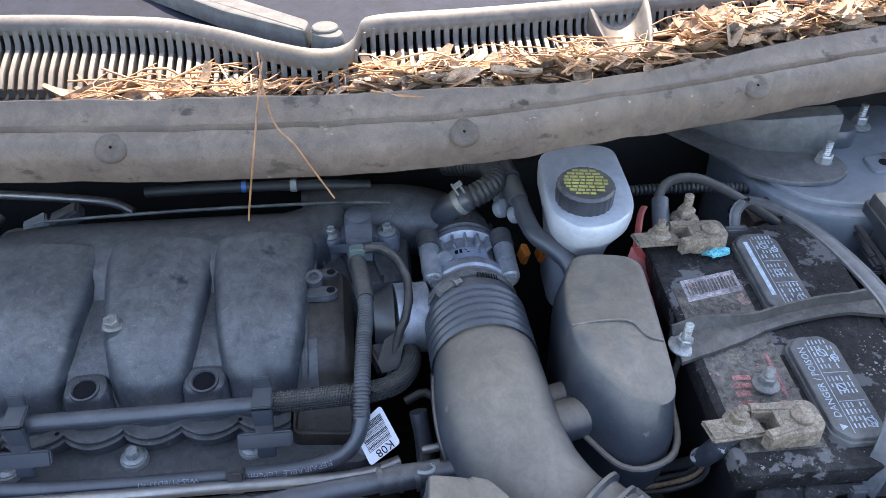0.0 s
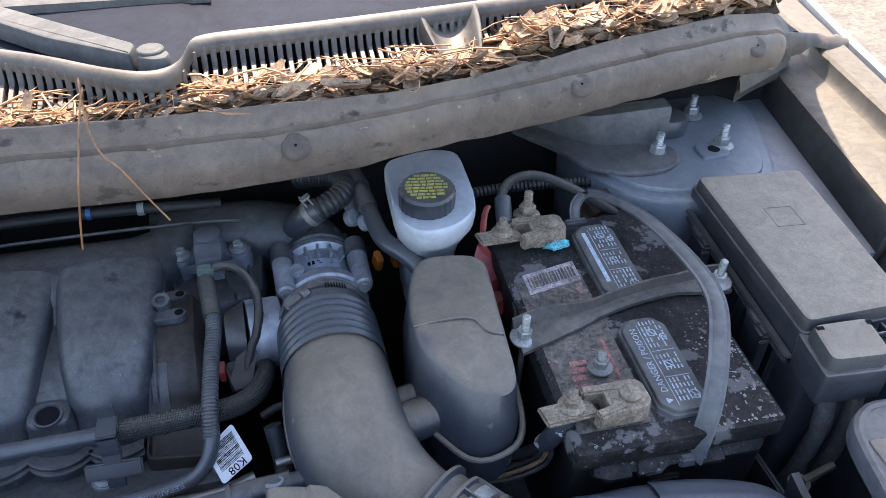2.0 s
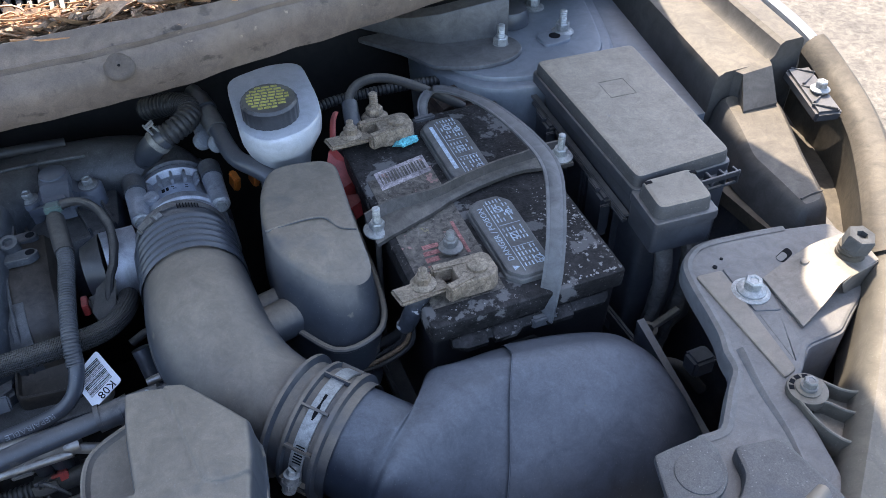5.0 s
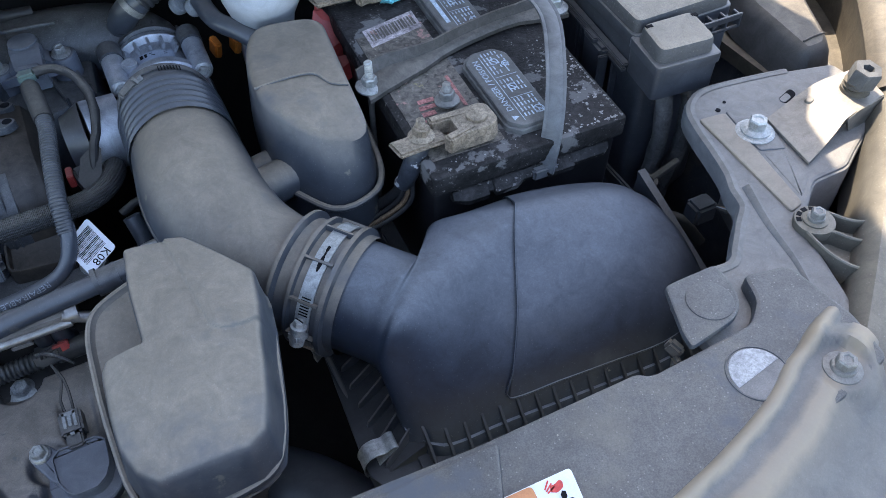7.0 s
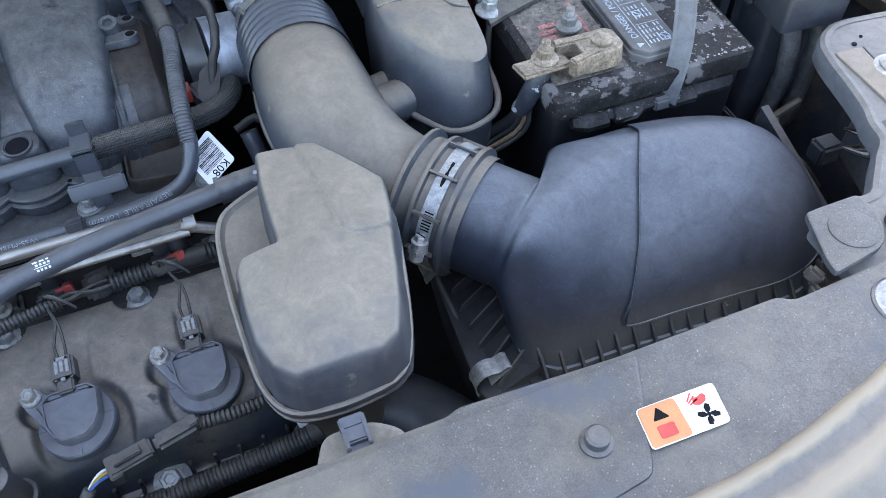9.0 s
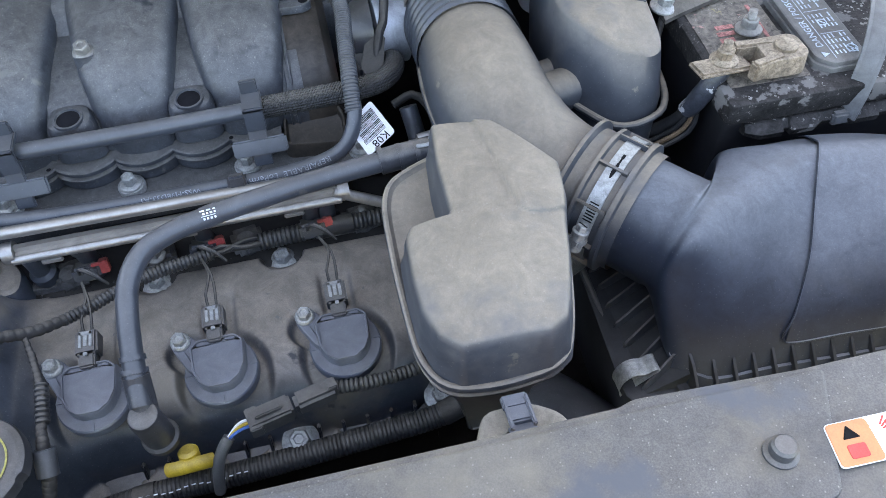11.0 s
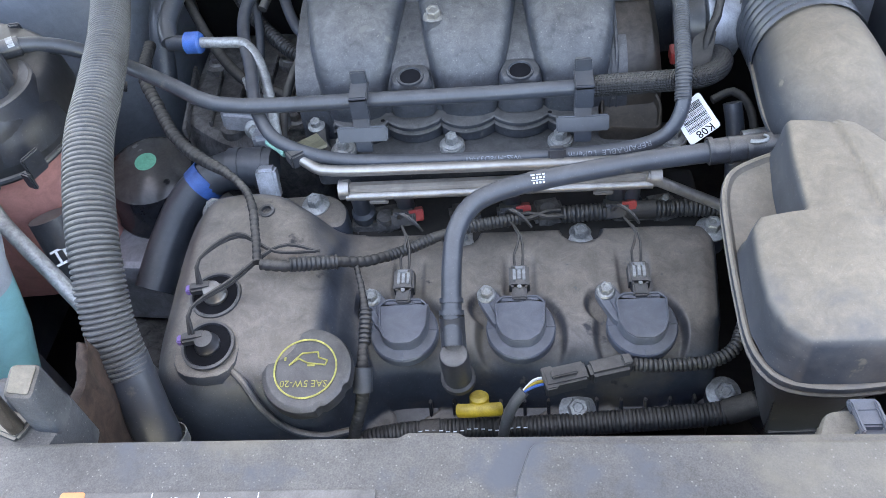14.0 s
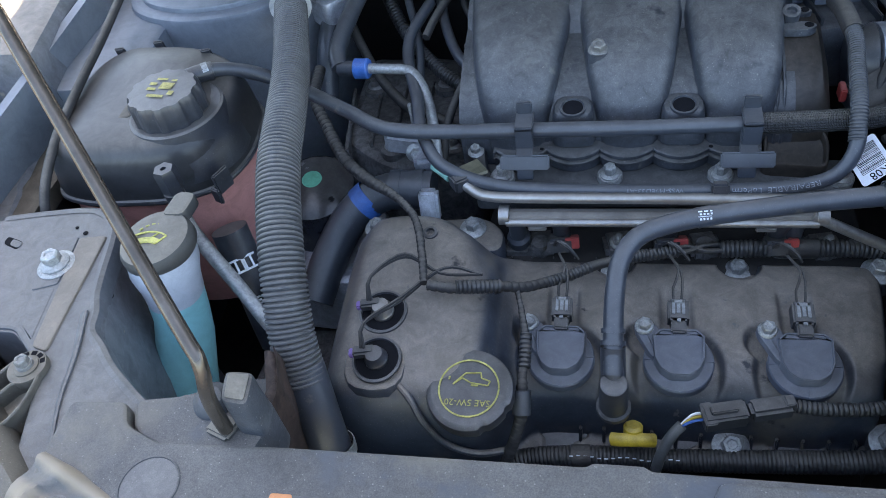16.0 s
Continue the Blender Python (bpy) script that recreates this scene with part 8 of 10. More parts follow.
for x in (-0.170, -0.067):
    copy_thing(c_first, Matrix.Translation((x, 0.288, 0.8185)) @ lean)

# oil cap
oc = thing("oil_filler_cap", "black ribbed oil filler cap with yellow ring and print", "oil cap", at=(-0.344, 0.229, 0.829))
oc.rotation_euler = (radians(9), 0, 0)
bm = bmesh.new()
wobc = lambda a: 1 + 0.035 * min(1, max(0, (abs(math.sin(a)) - 0.35) * 8)) - 0.03 * (abs(math.sin(a)) < 0.42) * (abs(math.sin(a)) > 0.28)
lathe(bm, [(0.0300, 0), (0.0300, 0.010), (0.0362, 0.0105), (0.0368, 0.017), (0.0355, 0.022), (0.032, 0.0242), (0.0305, 0.0245), (0, 0.0247)], (0, 0, 0), n=120, wob=lambda a: wobc(a + math.pi / 2))
capb = part("cap", bm, PLASTIC, oc)
bm = bmesh.new()
lathe(bm, [(0.0262, 0.0), (0.0262, 0.0006), (0.0248, 0.0006), (0.0248, 0.0)], (0, 0, 0.0252), n=48, cap=False)
part("yellow_ring", bm, PRINT_YELLOW, capb)
words("SAE 5W-20", 0.0082, PRINT_YELLOW, capb, (0.0, -0.013, 0.0258), rot(0, 0, 180), squeeze=1.0)
bm = bmesh.new()
can = [(-0.014, 0.003), (-0.004, 0.0135), (0.009, 0.0145), (0.010, 0.0095), (0.0175, 0.007), (0.016, 0.003), (0.001, 0.005), (-0.0066, 0.009), (-0.014, 0.003)]
for a, b in zip(can, can[1:]):
    rod(bm, (a[0], a[1], 0.0252), (b[0], b[1], 0.0252), 0.0007, None, 6)
box(bm, (0.0045, 0.0025, 0.0256), (0.006, 0.0014, 0.0006), 0)
box(bm, (-0.0175, 0.0085, 0.0256), (0.0016, 0.003, 0.0006), 0)
part("oil_can_mark", bm, PRINT_YELLOW, capb)
# dipstick
ds = thing("oil_dipstick", "yellow dipstick handle beside the cover", "dipstick")
bm = bmesh.new()
tube(bm, [(-0.226, 0.228, 0.778), (-0.219, 0.226, 0.781), (-0.208, 0.226, 0.782), (-0.197, 0.227, 0.781), (-0.190, 0.229, 0.778)], 0.0062, 12, 0.004, flat=0.75)
lathe(bm, [(0.0085, 0), (0.0085, 0.008), (0.006, 0.0105), (0, 0.0105)], (-0.208, 0.234, 0.779), (0, 0.35, 1), 16)
part("handle", bm, YELLOW, ds)
bm = bmesh.new()
rod(bm, (-0.208, 0.240, 0.785), (-0.208, 0.250, 0.72), 0.004)
part("tube", bm, STEEL, ds)

# ---- hoses, pipes and wiring over the engine ----
def hose(name, pts, r, material, label, category="hose", n=12, rib=None, step=0.007, flat=1.0):
    b2 = bmesh.new()
    tube(b2, pts, r, n, step, rib, flat=flat)
    h = thing(name, label, category)
    part("tube", b2, material, h)
    return h


def band(parent, p, d, r, w, material, name="band", label=""):
    b2 = bmesh.new()
    lathe(b2, [(r - 0.001, -w / 2), (r, -w / 2), (r, w / 2), (r - 0.001, w / 2)], p, d, 24, cap=False)
    return part(name, b2, material, parent, label)


ch = hose("coolant_hose", [(-0.090, 0.470, 0.932), (-0.150, 0.470, 0.931), (-0.204, 0.470, 0.930), (-0.321, 0.470, 0.930), (-0.397, 0.469, 0.931), (-0.440, 0.468, 0.935), (-0.466, 0.475, 0.938), (-0.495, 0.492, 0.942), (-0.545, 0.512, 0.955), (-0.590, 0.510, 0.980), (-0.622, 0.492, 0.998), (-0.645, 0.476, 1.000)], 0.0074, RUBBER, "long black rubber coolant hose across the engine", n=14)
bm = bmesh.new()
tube(bm, [(-0.100, 0.470, 0.932), (-0.050, 0.473, 0.931), (-0.005, 0.477, 0.930), (0.016, 0.490, 0.927), (0.027, 0.515, 0.920), (0.028, 0.545, 0.905), (0.018, 0.570, 0.885)], 0.0100, 16)
part("braided_sleeve", bm, BRAID, ch, "woven black protective sleeve")
for x in (-0.3115, -0.106):
    cp = thing("hose_clip", "black plastic T-shaped hose clip on the manifold", "hose clip", group="clips on the manifold")
    bm = bmesh.new()
    box(bm, (x, 0.468, 0.942), (0.017, 0.026, 0.005), 0.001)
    box(bm, (x, 0.457, 0.931), (0.017, 0.004, 0.024), 0.001)
    box(bm, (x, 0.479, 0.948), (0.015, 0.004, 0.018), 0.001)
    part("saddle", bm, RUBBER, cp)
    bm = bmesh.new()
    box(bm, (x - 0.001, 0.456, 0.910), (0.016, 0.004, 0.050), 0.001, rot(-20))
    part("stem", bm, RUBBER, cp)
    bm = bmesh.new()
    box(bm, (x - 0.001, 0.453, 0.904), (0.048, 0.006, 0.015), 0.0015, rot(-28, 0, 0))
    part("cross_bar", bm, RUBBER, cp)
VACUUM_RUN = [(-0.0165, 0.500, 0.956), (-0.019, 0.470, 0.948), (-0.0215, 0.443, 0.926), (-0.036, 0.431, 0.904), (-0.070, 0.428, 0.893), (-0.123, 0.430, 0.887), (-0.238, 0.432, 0.885), (-0.323, 0.433, 0.889), (-0.366, 0.436, 0.899), (-0.396, 0.446, 0.910), (-0.414, 0.472, 0.918), (-0.424, 0.500, 0.921), (-0.434, 0.540, 0.924), (-0.452, 0.595, 0.928), (-0.456, 0.640, 0.935), (-0.440, 0.690, 0.945)]
h2 = hose("vacuum_hose", VACUUM_RUN, 0.0066, RUBBER, "black lettered hose running along the fuel rail", n=14)
words("WSS-M98D33-A1", 0.0062, PRINT_FAINT, h2, (-0.190, 0.4258, 0.8906), rot(52, 0, 0) @ rot(0, 0, 180.4), "lettering", 1.15)
# print that follows the bend of the hose
run = spline(VACUUM_RUN, 0.001)
mid = min(range(len(run)), key=lambda i: abs(run[i].x + 0.084) + abs(run[i].y - 0.43))
ob = words("REPAIRABLE  LoPerm", 0.0066, PRINT_FAINT, h2, (0, 0, 0), None, "lettering", 1.25)
for v in ob.data.vertices:
    i, left = mid, v.co.x
    while left > 0 and i < len(run) - 2:
        left -= (run[i + 1] - run[i]).length
        i += 1
    while left < 0 and i > 1:
        left += (run[i] - run[i - 1]).length
        i -= 1
    t = (run[i + 1] - run[i - 1]).normalized()
    up = V((0, -0.79, 0.62))
    up = (up - t * up.dot(t)).normalized()
    turn = v.co.y / 0.0066
    v.co = run[i] + t * left + (up * math.cos(turn) + up.cross(t) * math.sin(turn)) * (0.0069 + v.co.z)
bm = bmesh.new()
tube(bm, [(-0.018, 0.620, 0.966), (-0.016, 0.596, 0.968), (-0.012, 0.553, 0.965), (-0.0152, 0.515, 0.959), (-0.019, 0.470, 0.948), (-0.0213, 0.446, 0.9295)], 0.0076, 16, rib=(0.0030, 0.0011))
part("corrugated_sleeve", bm, SLEEVE, h2, "grey corrugated sleeve")
bm = bmesh.new()
tube(bm, [(-0.018, 0.618, 0.965), (-0.015, 0.592, 0.968), (-0.012, 0.560, 0.966)], 0.0090, 12)
part("tape_wrap", bm, TAPE, h2)
cpb = thing("hose_clip", "small black clip holding hose to the fuel pipe", "hose clip")
bm = bmesh.new()
box(bm, (-0.132, 0.424, 0.888), (0.016, 0.012, 0.022), 0.002, rot(-25))
part("clip", bm, PLASTIC, cpb)

# PCV hose with elbow and quick connector
pcv = hose("breather_hose", [(-0.2255, 0.248, 0.848), (-0.226, 0.275, 0.866), (-0.225, 0.305, 0.884), (-0.221, 0.330, 0.897), (-0.208, 0.350, 0.906), (-0.185, 0.360, 0.912), (-0.151, 0.368, 0.915), (-0.105, 0.375, 0.918), (-0.060, 0.381, 0.920), (-0.020, 0.384, 0.922), (0.030, 0.387, 0.925), (0.060, 0.389, 0.925)], 0.0086, RUBBER, "smooth grey-black breather hose with elbow", n=16)
bm = bmesh.new()
lathe(bm, [(0.0150, 0.0), (0.0150, 0.006), (0.0124, 0.008), (0.0122, 0.046), (0.0112, 0.0500), (0.0095, 0.0512), (0.0, 0.0515)], (-0.2250, 0.2475, 0.797), (0, -0.14, 1), 30)
tube(bm, [(-0.2252, 0.2465, 0.8375), (-0.2256, 0.2560, 0.8470), (-0.2260, 0.268, 0.861)], 0.0105, 18, 0.003)
part("elbow", bm, PLASTIC, pcv)
for p, r in (((-0.226, 0.270, 0.863), 0.0105), ((-0.226, 0.279, 0.868), 0.0100)):
    band(pcv, p, (0, 0.83, 0.55), r, 0.004, RUBBER)
bm = bmesh.new()
tube(bm, [(-0.010, 0.3845, 0.9226), (0.010, 0.386, 0.924), (0.042, 0.388, 0.925)], 0.0108, 16, 0.004)
part("quick_connector", bm, PLASTIC, pcv)
for x in (-0.008, 0.008, 0.022):
    band(pcv, (x, 0.3857, 0.9235), (1, 0.06, 0.05), 0.0116, 0.004, PLASTIC, "ridge")
bm = bmesh.new()
tube(bm, [(0.022, 0.382, 0.9355), (0.028, 0.379, 0.9375), (0.034, 0.380, 0.938), (0.036, 0.384, 0.9375), (0.033, 0.387, 0.9375)], 0.0016, 8, 0.003, flat=0.6)
part("lock_ring", bm, GREYCONN, pcv, "pale spring lock ring")
bm = bmesh.new()
lathe(bm, [(0.0089, -0.007), (0.0091, -0.007), (0.0091, 0.007), (0.0089, 0.007)], (-0.151, 0.368, 0.915), (1, 0.22, 0.09), 20, cap=False)
part("print_band", bm, RUBBER, pcv)
bars(pcv, PRINT, [(-0.0045, 0.0042, 0.0035, 0.0012), (0.0005, 0.0042, 0.0035, 0.0012), (0.0048, 0.0042, 0.0020, 0.0012), (-0.0040, 0.0018, 0.0020, 0.0016), (-0.0010, 0.0018, 0.0016, 0.0016), (0.0020, 0.0018, 0.0020, 0.0016), (0.0050, 0.0018, 0.0016, 0.0016), (0, -0.0002, 0.0125, 0.0006), (-0.0042, -0.0024, 0.0018, 0.0018), (-0.0014, -0.0024, 0.0016, 0.0018), (0.0014, -0.0024, 0.0018, 0.0018), (0.0044, -0.0024, 0.0016, 0.0018)], (-0.151, 0.3615, 0.9222), rot(45, 5, 12), "printed_line")

# fuel rail, pipes, injectors
fr = thing("fuel_rail", "steel fuel rail with pipe above the injectors", "fuel rail")
bm = bmesh.new()
box(bm, (-0.188, 0.415, 0.868), (0.286, 0.014, 0.015), 0.0045)
part("rail", bm, RAILMETAL, fr, "tan-stained steel rail")
bm = bmesh.new()
rod(bm, (-0.330, 0.4085, 0.8655), (-0.046, 0.4085, 0.8655), 0.0042, None, 14)
part("rolled_front", bm, STEEL, fr)
for x in (-0.322, -0.062):
    bm = bmesh.new()
    lathe(bm, [(0.0085, 0), (0.0085, 0.030), (0.0120, 0.034), (0.0120, 0.044)], (x, 0.418, 0.862), (0, 0.20, -1), 20)
    part("post", bm, RUBBER, fr)
    bm = bmesh.new()
    prism(bm, [(x - 0.016, 0.415), (x + 0.030, 0.415), (x + 0.034, 0.440), (x - 0.012, 0.440)], 0.806, 0.816, 0.006, 0.002)
    part("foot", bm, CASTING, fr)
for x in (-0.333, -0.044):
    bm = bmesh.new()
    rod(bm, (x - 0.004, 0.415, 0.869), (x + 0.006, 0.415, 0.869), 0.0095)
    part("end_plug", bm, STEEL, fr)
bm = bmesh.new()
tube(bm, [(-0.392, 0.447, 0.905), (-0.378, 0.436, 0.900), (-0.362, 0.427, 0.891), (-0.340, 0.422, 0.887), (-0.250, 0.420, 0.887), (-0.165, 0.419, 0.887), (-0.060, 0.418, 0.887), (-0.02, 0.420, 0.888), (0.010, 0.428, 0.890)], 0.0054, 12)
part("upper_pipe", bm, RAILMETAL, fr)
bm = bmesh.new()
tube(bm, [(-0.052, 0.412, 0.872), (-0.035, 0.410, 0.864), (-0.008, 0.408, 0.850), (0.016, 0.406, 0.838), (0.035, 0.404, 0.828)], 0.0052, 12)
part("branch_pipe", bm, STEEL, fr)
for x in (-0.300, -0.185, -0.090):
    bm = bmesh.new()
    box(bm, (x, 0.4075, 0.8585), (0.018, 0.004, 0.005), 0.001)
    part("slot_tab", bm, STEEL, fr)
bm = bmesh.new()
tube(bm, [(-0.402, 0.452, 0.905), (-0.392, 0.446, 0.902), (-0.384, 0.440, 0.899)], 0.0078, 12, 0.003)
part("teal_collar", bm, TEAL, fr)
bm = bmesh.new()
box(bm, (-0.376, 0.434, 0.897), (0.016, 0.018, 0.016), 0.002, rot(0, 0, 35))
part("black_coupler", bm, PLASTIC, fr)
for x in (-0.268, -0.165, -0.066):
    ij = thing("fuel_injector", "black fuel injector with red locking clip", "injector", group="injectors under the rail")
    bm = bmesh.new()
    lathe(bm, [(0.0105, 0), (0.0105, 0.010), (0.0085, 0.012), (0.0085, 0.034), (0.0100, 0.036), (0.0100, 0.052)], (x - 0.010, 0.416, 0.866), (0, 0.22, -1), 20)
    part("body", bm, PLASTIC, ij)
    bm = bmesh.new()
    box(bm, (x - 0.012, 0.411, 0.833), (0.024, 0.020, 0.015), 0.003, rot(-25, 0, 6))
    box(bm, (x - 0.012, 0.4045, 0.838), (0.013, 0.006, 0.010), 0.002, rot(-25, 0, 6))
    part("connector", bm, PLASTIC, ij)
    bm = bmesh.new()
    box(bm, (x + 0.0035, 0.411, 0.836), (0.0085, 0.010, 0.012), 0.001, rot(-25, 0, 6))
    box(bm, (x - 0.0020, 0.409, 0.8415), (0.008, 0.004, 0.003), 0.0006, rot(-25, 0, 6))
    part("red_clip", bm, RED, ij)
    for k in range(2):
        bm = bmesh.new()
        tube(bm, [(x - 0.016 + 0.003 * k, 0.402, 0.840), (x - 0.012 + 0.003 * k, 0.396, 0.852), (x - 0.001 + 0.002 * k, 0.390, 0.848), (x + 0.008, 0.388, 0.836)], 0.0013, 6)
        part("wire", bm, (TAPE, TAPE_GREY)[k], ij)
blk = thing("cylinder_head", "grimy cylinder head in shade black below the manifold", "cylinder head")
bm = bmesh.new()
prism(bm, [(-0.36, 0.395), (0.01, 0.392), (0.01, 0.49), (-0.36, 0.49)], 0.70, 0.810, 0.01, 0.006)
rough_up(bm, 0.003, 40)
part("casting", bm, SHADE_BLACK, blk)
for x in (-0.300, -0.222, -0.140, -0.030):
    bm = bmesh.new()
    box(bm, (x, 0.428, 0.814), (0.030, 0.032, 0.016), 0.004, rot(-15, 0, 10))
    rod(bm, (x, 0.422, 0.806), (x, 0.420, 0.826), 0.0095, 0.0085)
    part("boss", bm, CASTING, blk)
    if x in (-0.222, -0.030):
        bolt(blk, (x, 0.420, 0.826), (0, -0.2, 1), 0.0052, material=ZINC_DULL, stud=0.006)

# engine harness behind the valve cover
hn = thing("wiring_harness", "black corrugated wiring conduit along the valve cover", "wiring harness")
bm = bmesh.new()
tube(bm, [(0.030, 0.412, 0.822), (0.005, 0.413, 0.827), (-0.037, 0.412, 0.829), (-0.090, 0.411, 0.829), (-0.128, 0.410, 0.828)], 0.0086, 16, rib=(0.0042, 0.0012))
part("conduit", bm, CONDUIT, hn)
bm = bmesh.new()
tube(bm, [(-0.040, 0.412, 0.829), (-0.070, 0.411, 0.829)], 0.0092, 12)
rough_up(bm, 0.0007, 130)
part("tape_wrap", bm, TAPE, hn)
for dy, dz in ((0, 0), (0.004, 0.003), (-0.003, 0.003)):
    bm = bmesh.new()
    tube(bm, [(-0.122, 0.409 + dy, 0.828 + dz), (-0.142, 0.404 + dy, 0.832 + dz), (-0.160, 0.398 - dy, 0.838 + dz), (-0.180, 0.392, 0.842)], 0.0024, 8)
    part("lead", bm, TAPE, hn)
bm = bmesh.new()
tube(bm, [(-0.168, 0.395, 0.841), (-0.186, 0.390, 0.843), (-0.212, 0.384, 0.844), (-0.228, 0.378, 0.845)], 0.0060, 14, rib=(0.0036, 0.0010))
part("conduit", bm, CONDUIT, hn)
bm = bmesh.new()
tube(bm, [(-0.224, 0.379, 0.845), (-0.240, 0.373, 0.846), (-0.252, 0.366, 0.847)], 0.0048, 12)
rough_up(bm, 0.0009, 130)
part("tape_wrap", bm, TAPE, hn)
bm = bmesh.new()
tube(bm, [(-0.248, 0.368, 0.847), (-0.268, 0.356, 0.848), (-0.290, 0.343, 0.852)], 0.0054, 14, rib=(0.0036, 0.0010))
part("conduit", bm, CONDUIT, hn)
bm = bmesh.new()
tube(bm, [(-0.288, 0.344, 0.852), (-0.306, 0.328, 0.864), (-0.328, 0.317, 0.878), (-0.362, 0.306, 0.887), (-0.388, 0.309, 0.887)], 0.0050, 12, rib=(0.0075, 0.0007))
part("taped_branch", bm, TAPE, hn)
bm = bmesh.new()
tube(bm, [(-0.325, 0.3165, 0.8785), (-0.362, 0.306, 0.8885)], 0.0066, 12, rib=(0.004, 0.001))
part("conduit", bm, CONDUIT, hn)
bm = bmesh.new()
tube(bm, [(-0.392, 0.312, 0.886), (-0.399, 0.342, 0.890), (-0.408, 0.375, 0.893), (-0.420, 0.397, 0.893), (-0.443, 0.421, 0.892), (-0.476, 0.445, 0.892), (-0.506, 0.473, 0.896), (-0.531, 0.511, 0.905), (-0.552, 0.548, 0.918), (-0.560, 0.60, 0.92)], lambda s: 0.0040 + 0.0026 * min(1, max(0, (s - 0.3) * 6)), 12, rib=(0.0060, 0.0007))
rough_up(bm, 0.0007, 130)
part("taped_trunk", bm, TAPE, hn)
bm = bmesh.new()
tube(bm, [(-0.312, 0.324, 0.868), (-0.308, 0.312, 0.862), (-0.304, 0.296, 0.856), (-0.300, 0.272, 0.846), (-0.302, 0.255, 0.842), (-0.302, 0.240, 0.835), (-0.302, 0.222, 0.820), (-0.312, 0.206, 0.790), (-0.322, 0.200, 0.760)], lambda s: 0.0024 + 0.0030 * min(1, s * 1.6), 12, rib=(0.0046, 0.0004))
rough_up(bm, 0.0007, 130)
part("taped_drop", bm, TAPE, hn)
bm = bmesh.new()
tube(bm, [(-0.301, 0.285, 0.851), (-0.3005, 0.255, 0.843)], 0.0056, 12, rib=(0.0042, 0.0012))
part("conduit", bm, CONDUIT, hn)
bm = bmesh.new()
tube(bm, [(-0.302, 0.238, 0.834), (-0.302, 0.222, 0.821)], 0.0082, 16)
part("sleeve", bm, RUBBER, hn)

# grey connector at the front of the cover
cn = thing("wiring_connector", "black two-part wiring connector with blue and yellow wires", "connector")
cd = V((0.070, 0.016, 0.001)).normalized()
A = Matrix((cd, V((0, 0, 1)).cross(cd), V((0, 0, 1)))).transposed()
bm = bmesh.new()
box(bm, (-0.135, 0.236, 0.814), (0.036, 0.018, 0.017), 0.002, A)
box(bm, (-0.136, 0.236, 0.824), (0.022, 0.008, 0.005), 0.001, A)
box(bm, (-0.148, 0.233, 0.815), (0.010, 0.022, 0.012), 0.001, A)
part("plug", bm, PLASTIC, cn)
bm = bmesh.new()
box(bm, (-0.098, 0.2445, 0.815), (0.036, 0.016, 0.015), 0.003, A)
box(bm, (-0.084, 0.2475, 0.822), (0.008, 0.010, 0.006), 0.001, A)
part("socket", bm, PLASTIC, cn)
bm = bmesh.new()
tube(bm, [(-0.080, 0.2485, 0.814), (-0.052, 0.248, 0.812), (-0.014, 0.252, 0.811), (0.006, 0.262, 0.815), (0.018, 0.285, 0.82)], 0.0060, 12, rib=(0.0040, 0.0012))
part("conduit", bm, CONDUIT, cn)
for k, mm in enumerate((BLUE, YELLOW, WHITE)):
    bm = bmesh.new()
    tube(bm, [(-0.152, 0.231 + 0.003 * k, 0.814), (-0.161, 0.228 + 0.003 * k, 0.815), (-0.172, 0.224, 0.811)], 0.0013, 6, 0.003)
    part("wire", bm, mm, cn)
bm = bmesh.new()
tube(bm, [(-0.169, 0.226, 0.812), (-0.177, 0.220, 0.804), (-0.184, 0.214, 0.788), (-0.189, 0.208, 0.762)], 0.0048, 12)
part("grey_sleeve", bm, GREY_HOSE, cn)
lc = thing("wiring_conduit", "thick black corrugated conduit along the front of the engine", "wiring conduit")
bm = bmesh.new()
tube(bm, [(-0.330, 0.212, 0.735), (-0.302, 0.222, 0.742), (-0.246, 0.227, 0.745), (-0.170, 0.229, 0.745), (-0.073, 0.232, 0.750), (-0.002, 0.235, 0.755), (0.030, 0.238, 0.768), (0.060, 0.245, 0.78)], 0.0105, 16, rib=(0.0036, 0.0009))
part("conduit", bm, CONDUIT, lc)
for k in range(16):
    x = -0.262 + 0.0062 * k
    bm = bmesh.new()
    box(bm, (x, 0.2215 + 0.02 * (x + 0.246) + 0.0012 * math.sin(k), 0.7545), (0.0034, 0.0008, 0.0008), 0, rot(0, 0, 3))
    part("white_dash", bm, PRINT, lc)
for a, b in (((-0.262, 0.226, 0.7445), (-0.245, 0.227, 0.745)), ((0.004, 0.2355, 0.756), (0.028, 0.2375, 0.767))):
    bm = bmesh.new()
    tube(bm, [a, b], 0.0112, 14)
    part("tape_wrap", bm, TAPE, lc)
bm = bmesh.new()
box(bm, (-0.30, 0.205, 0.752), (0.05, 0.012, 0.006), 0.001)
part("pale_tie", bm, GREYCONN, lc)

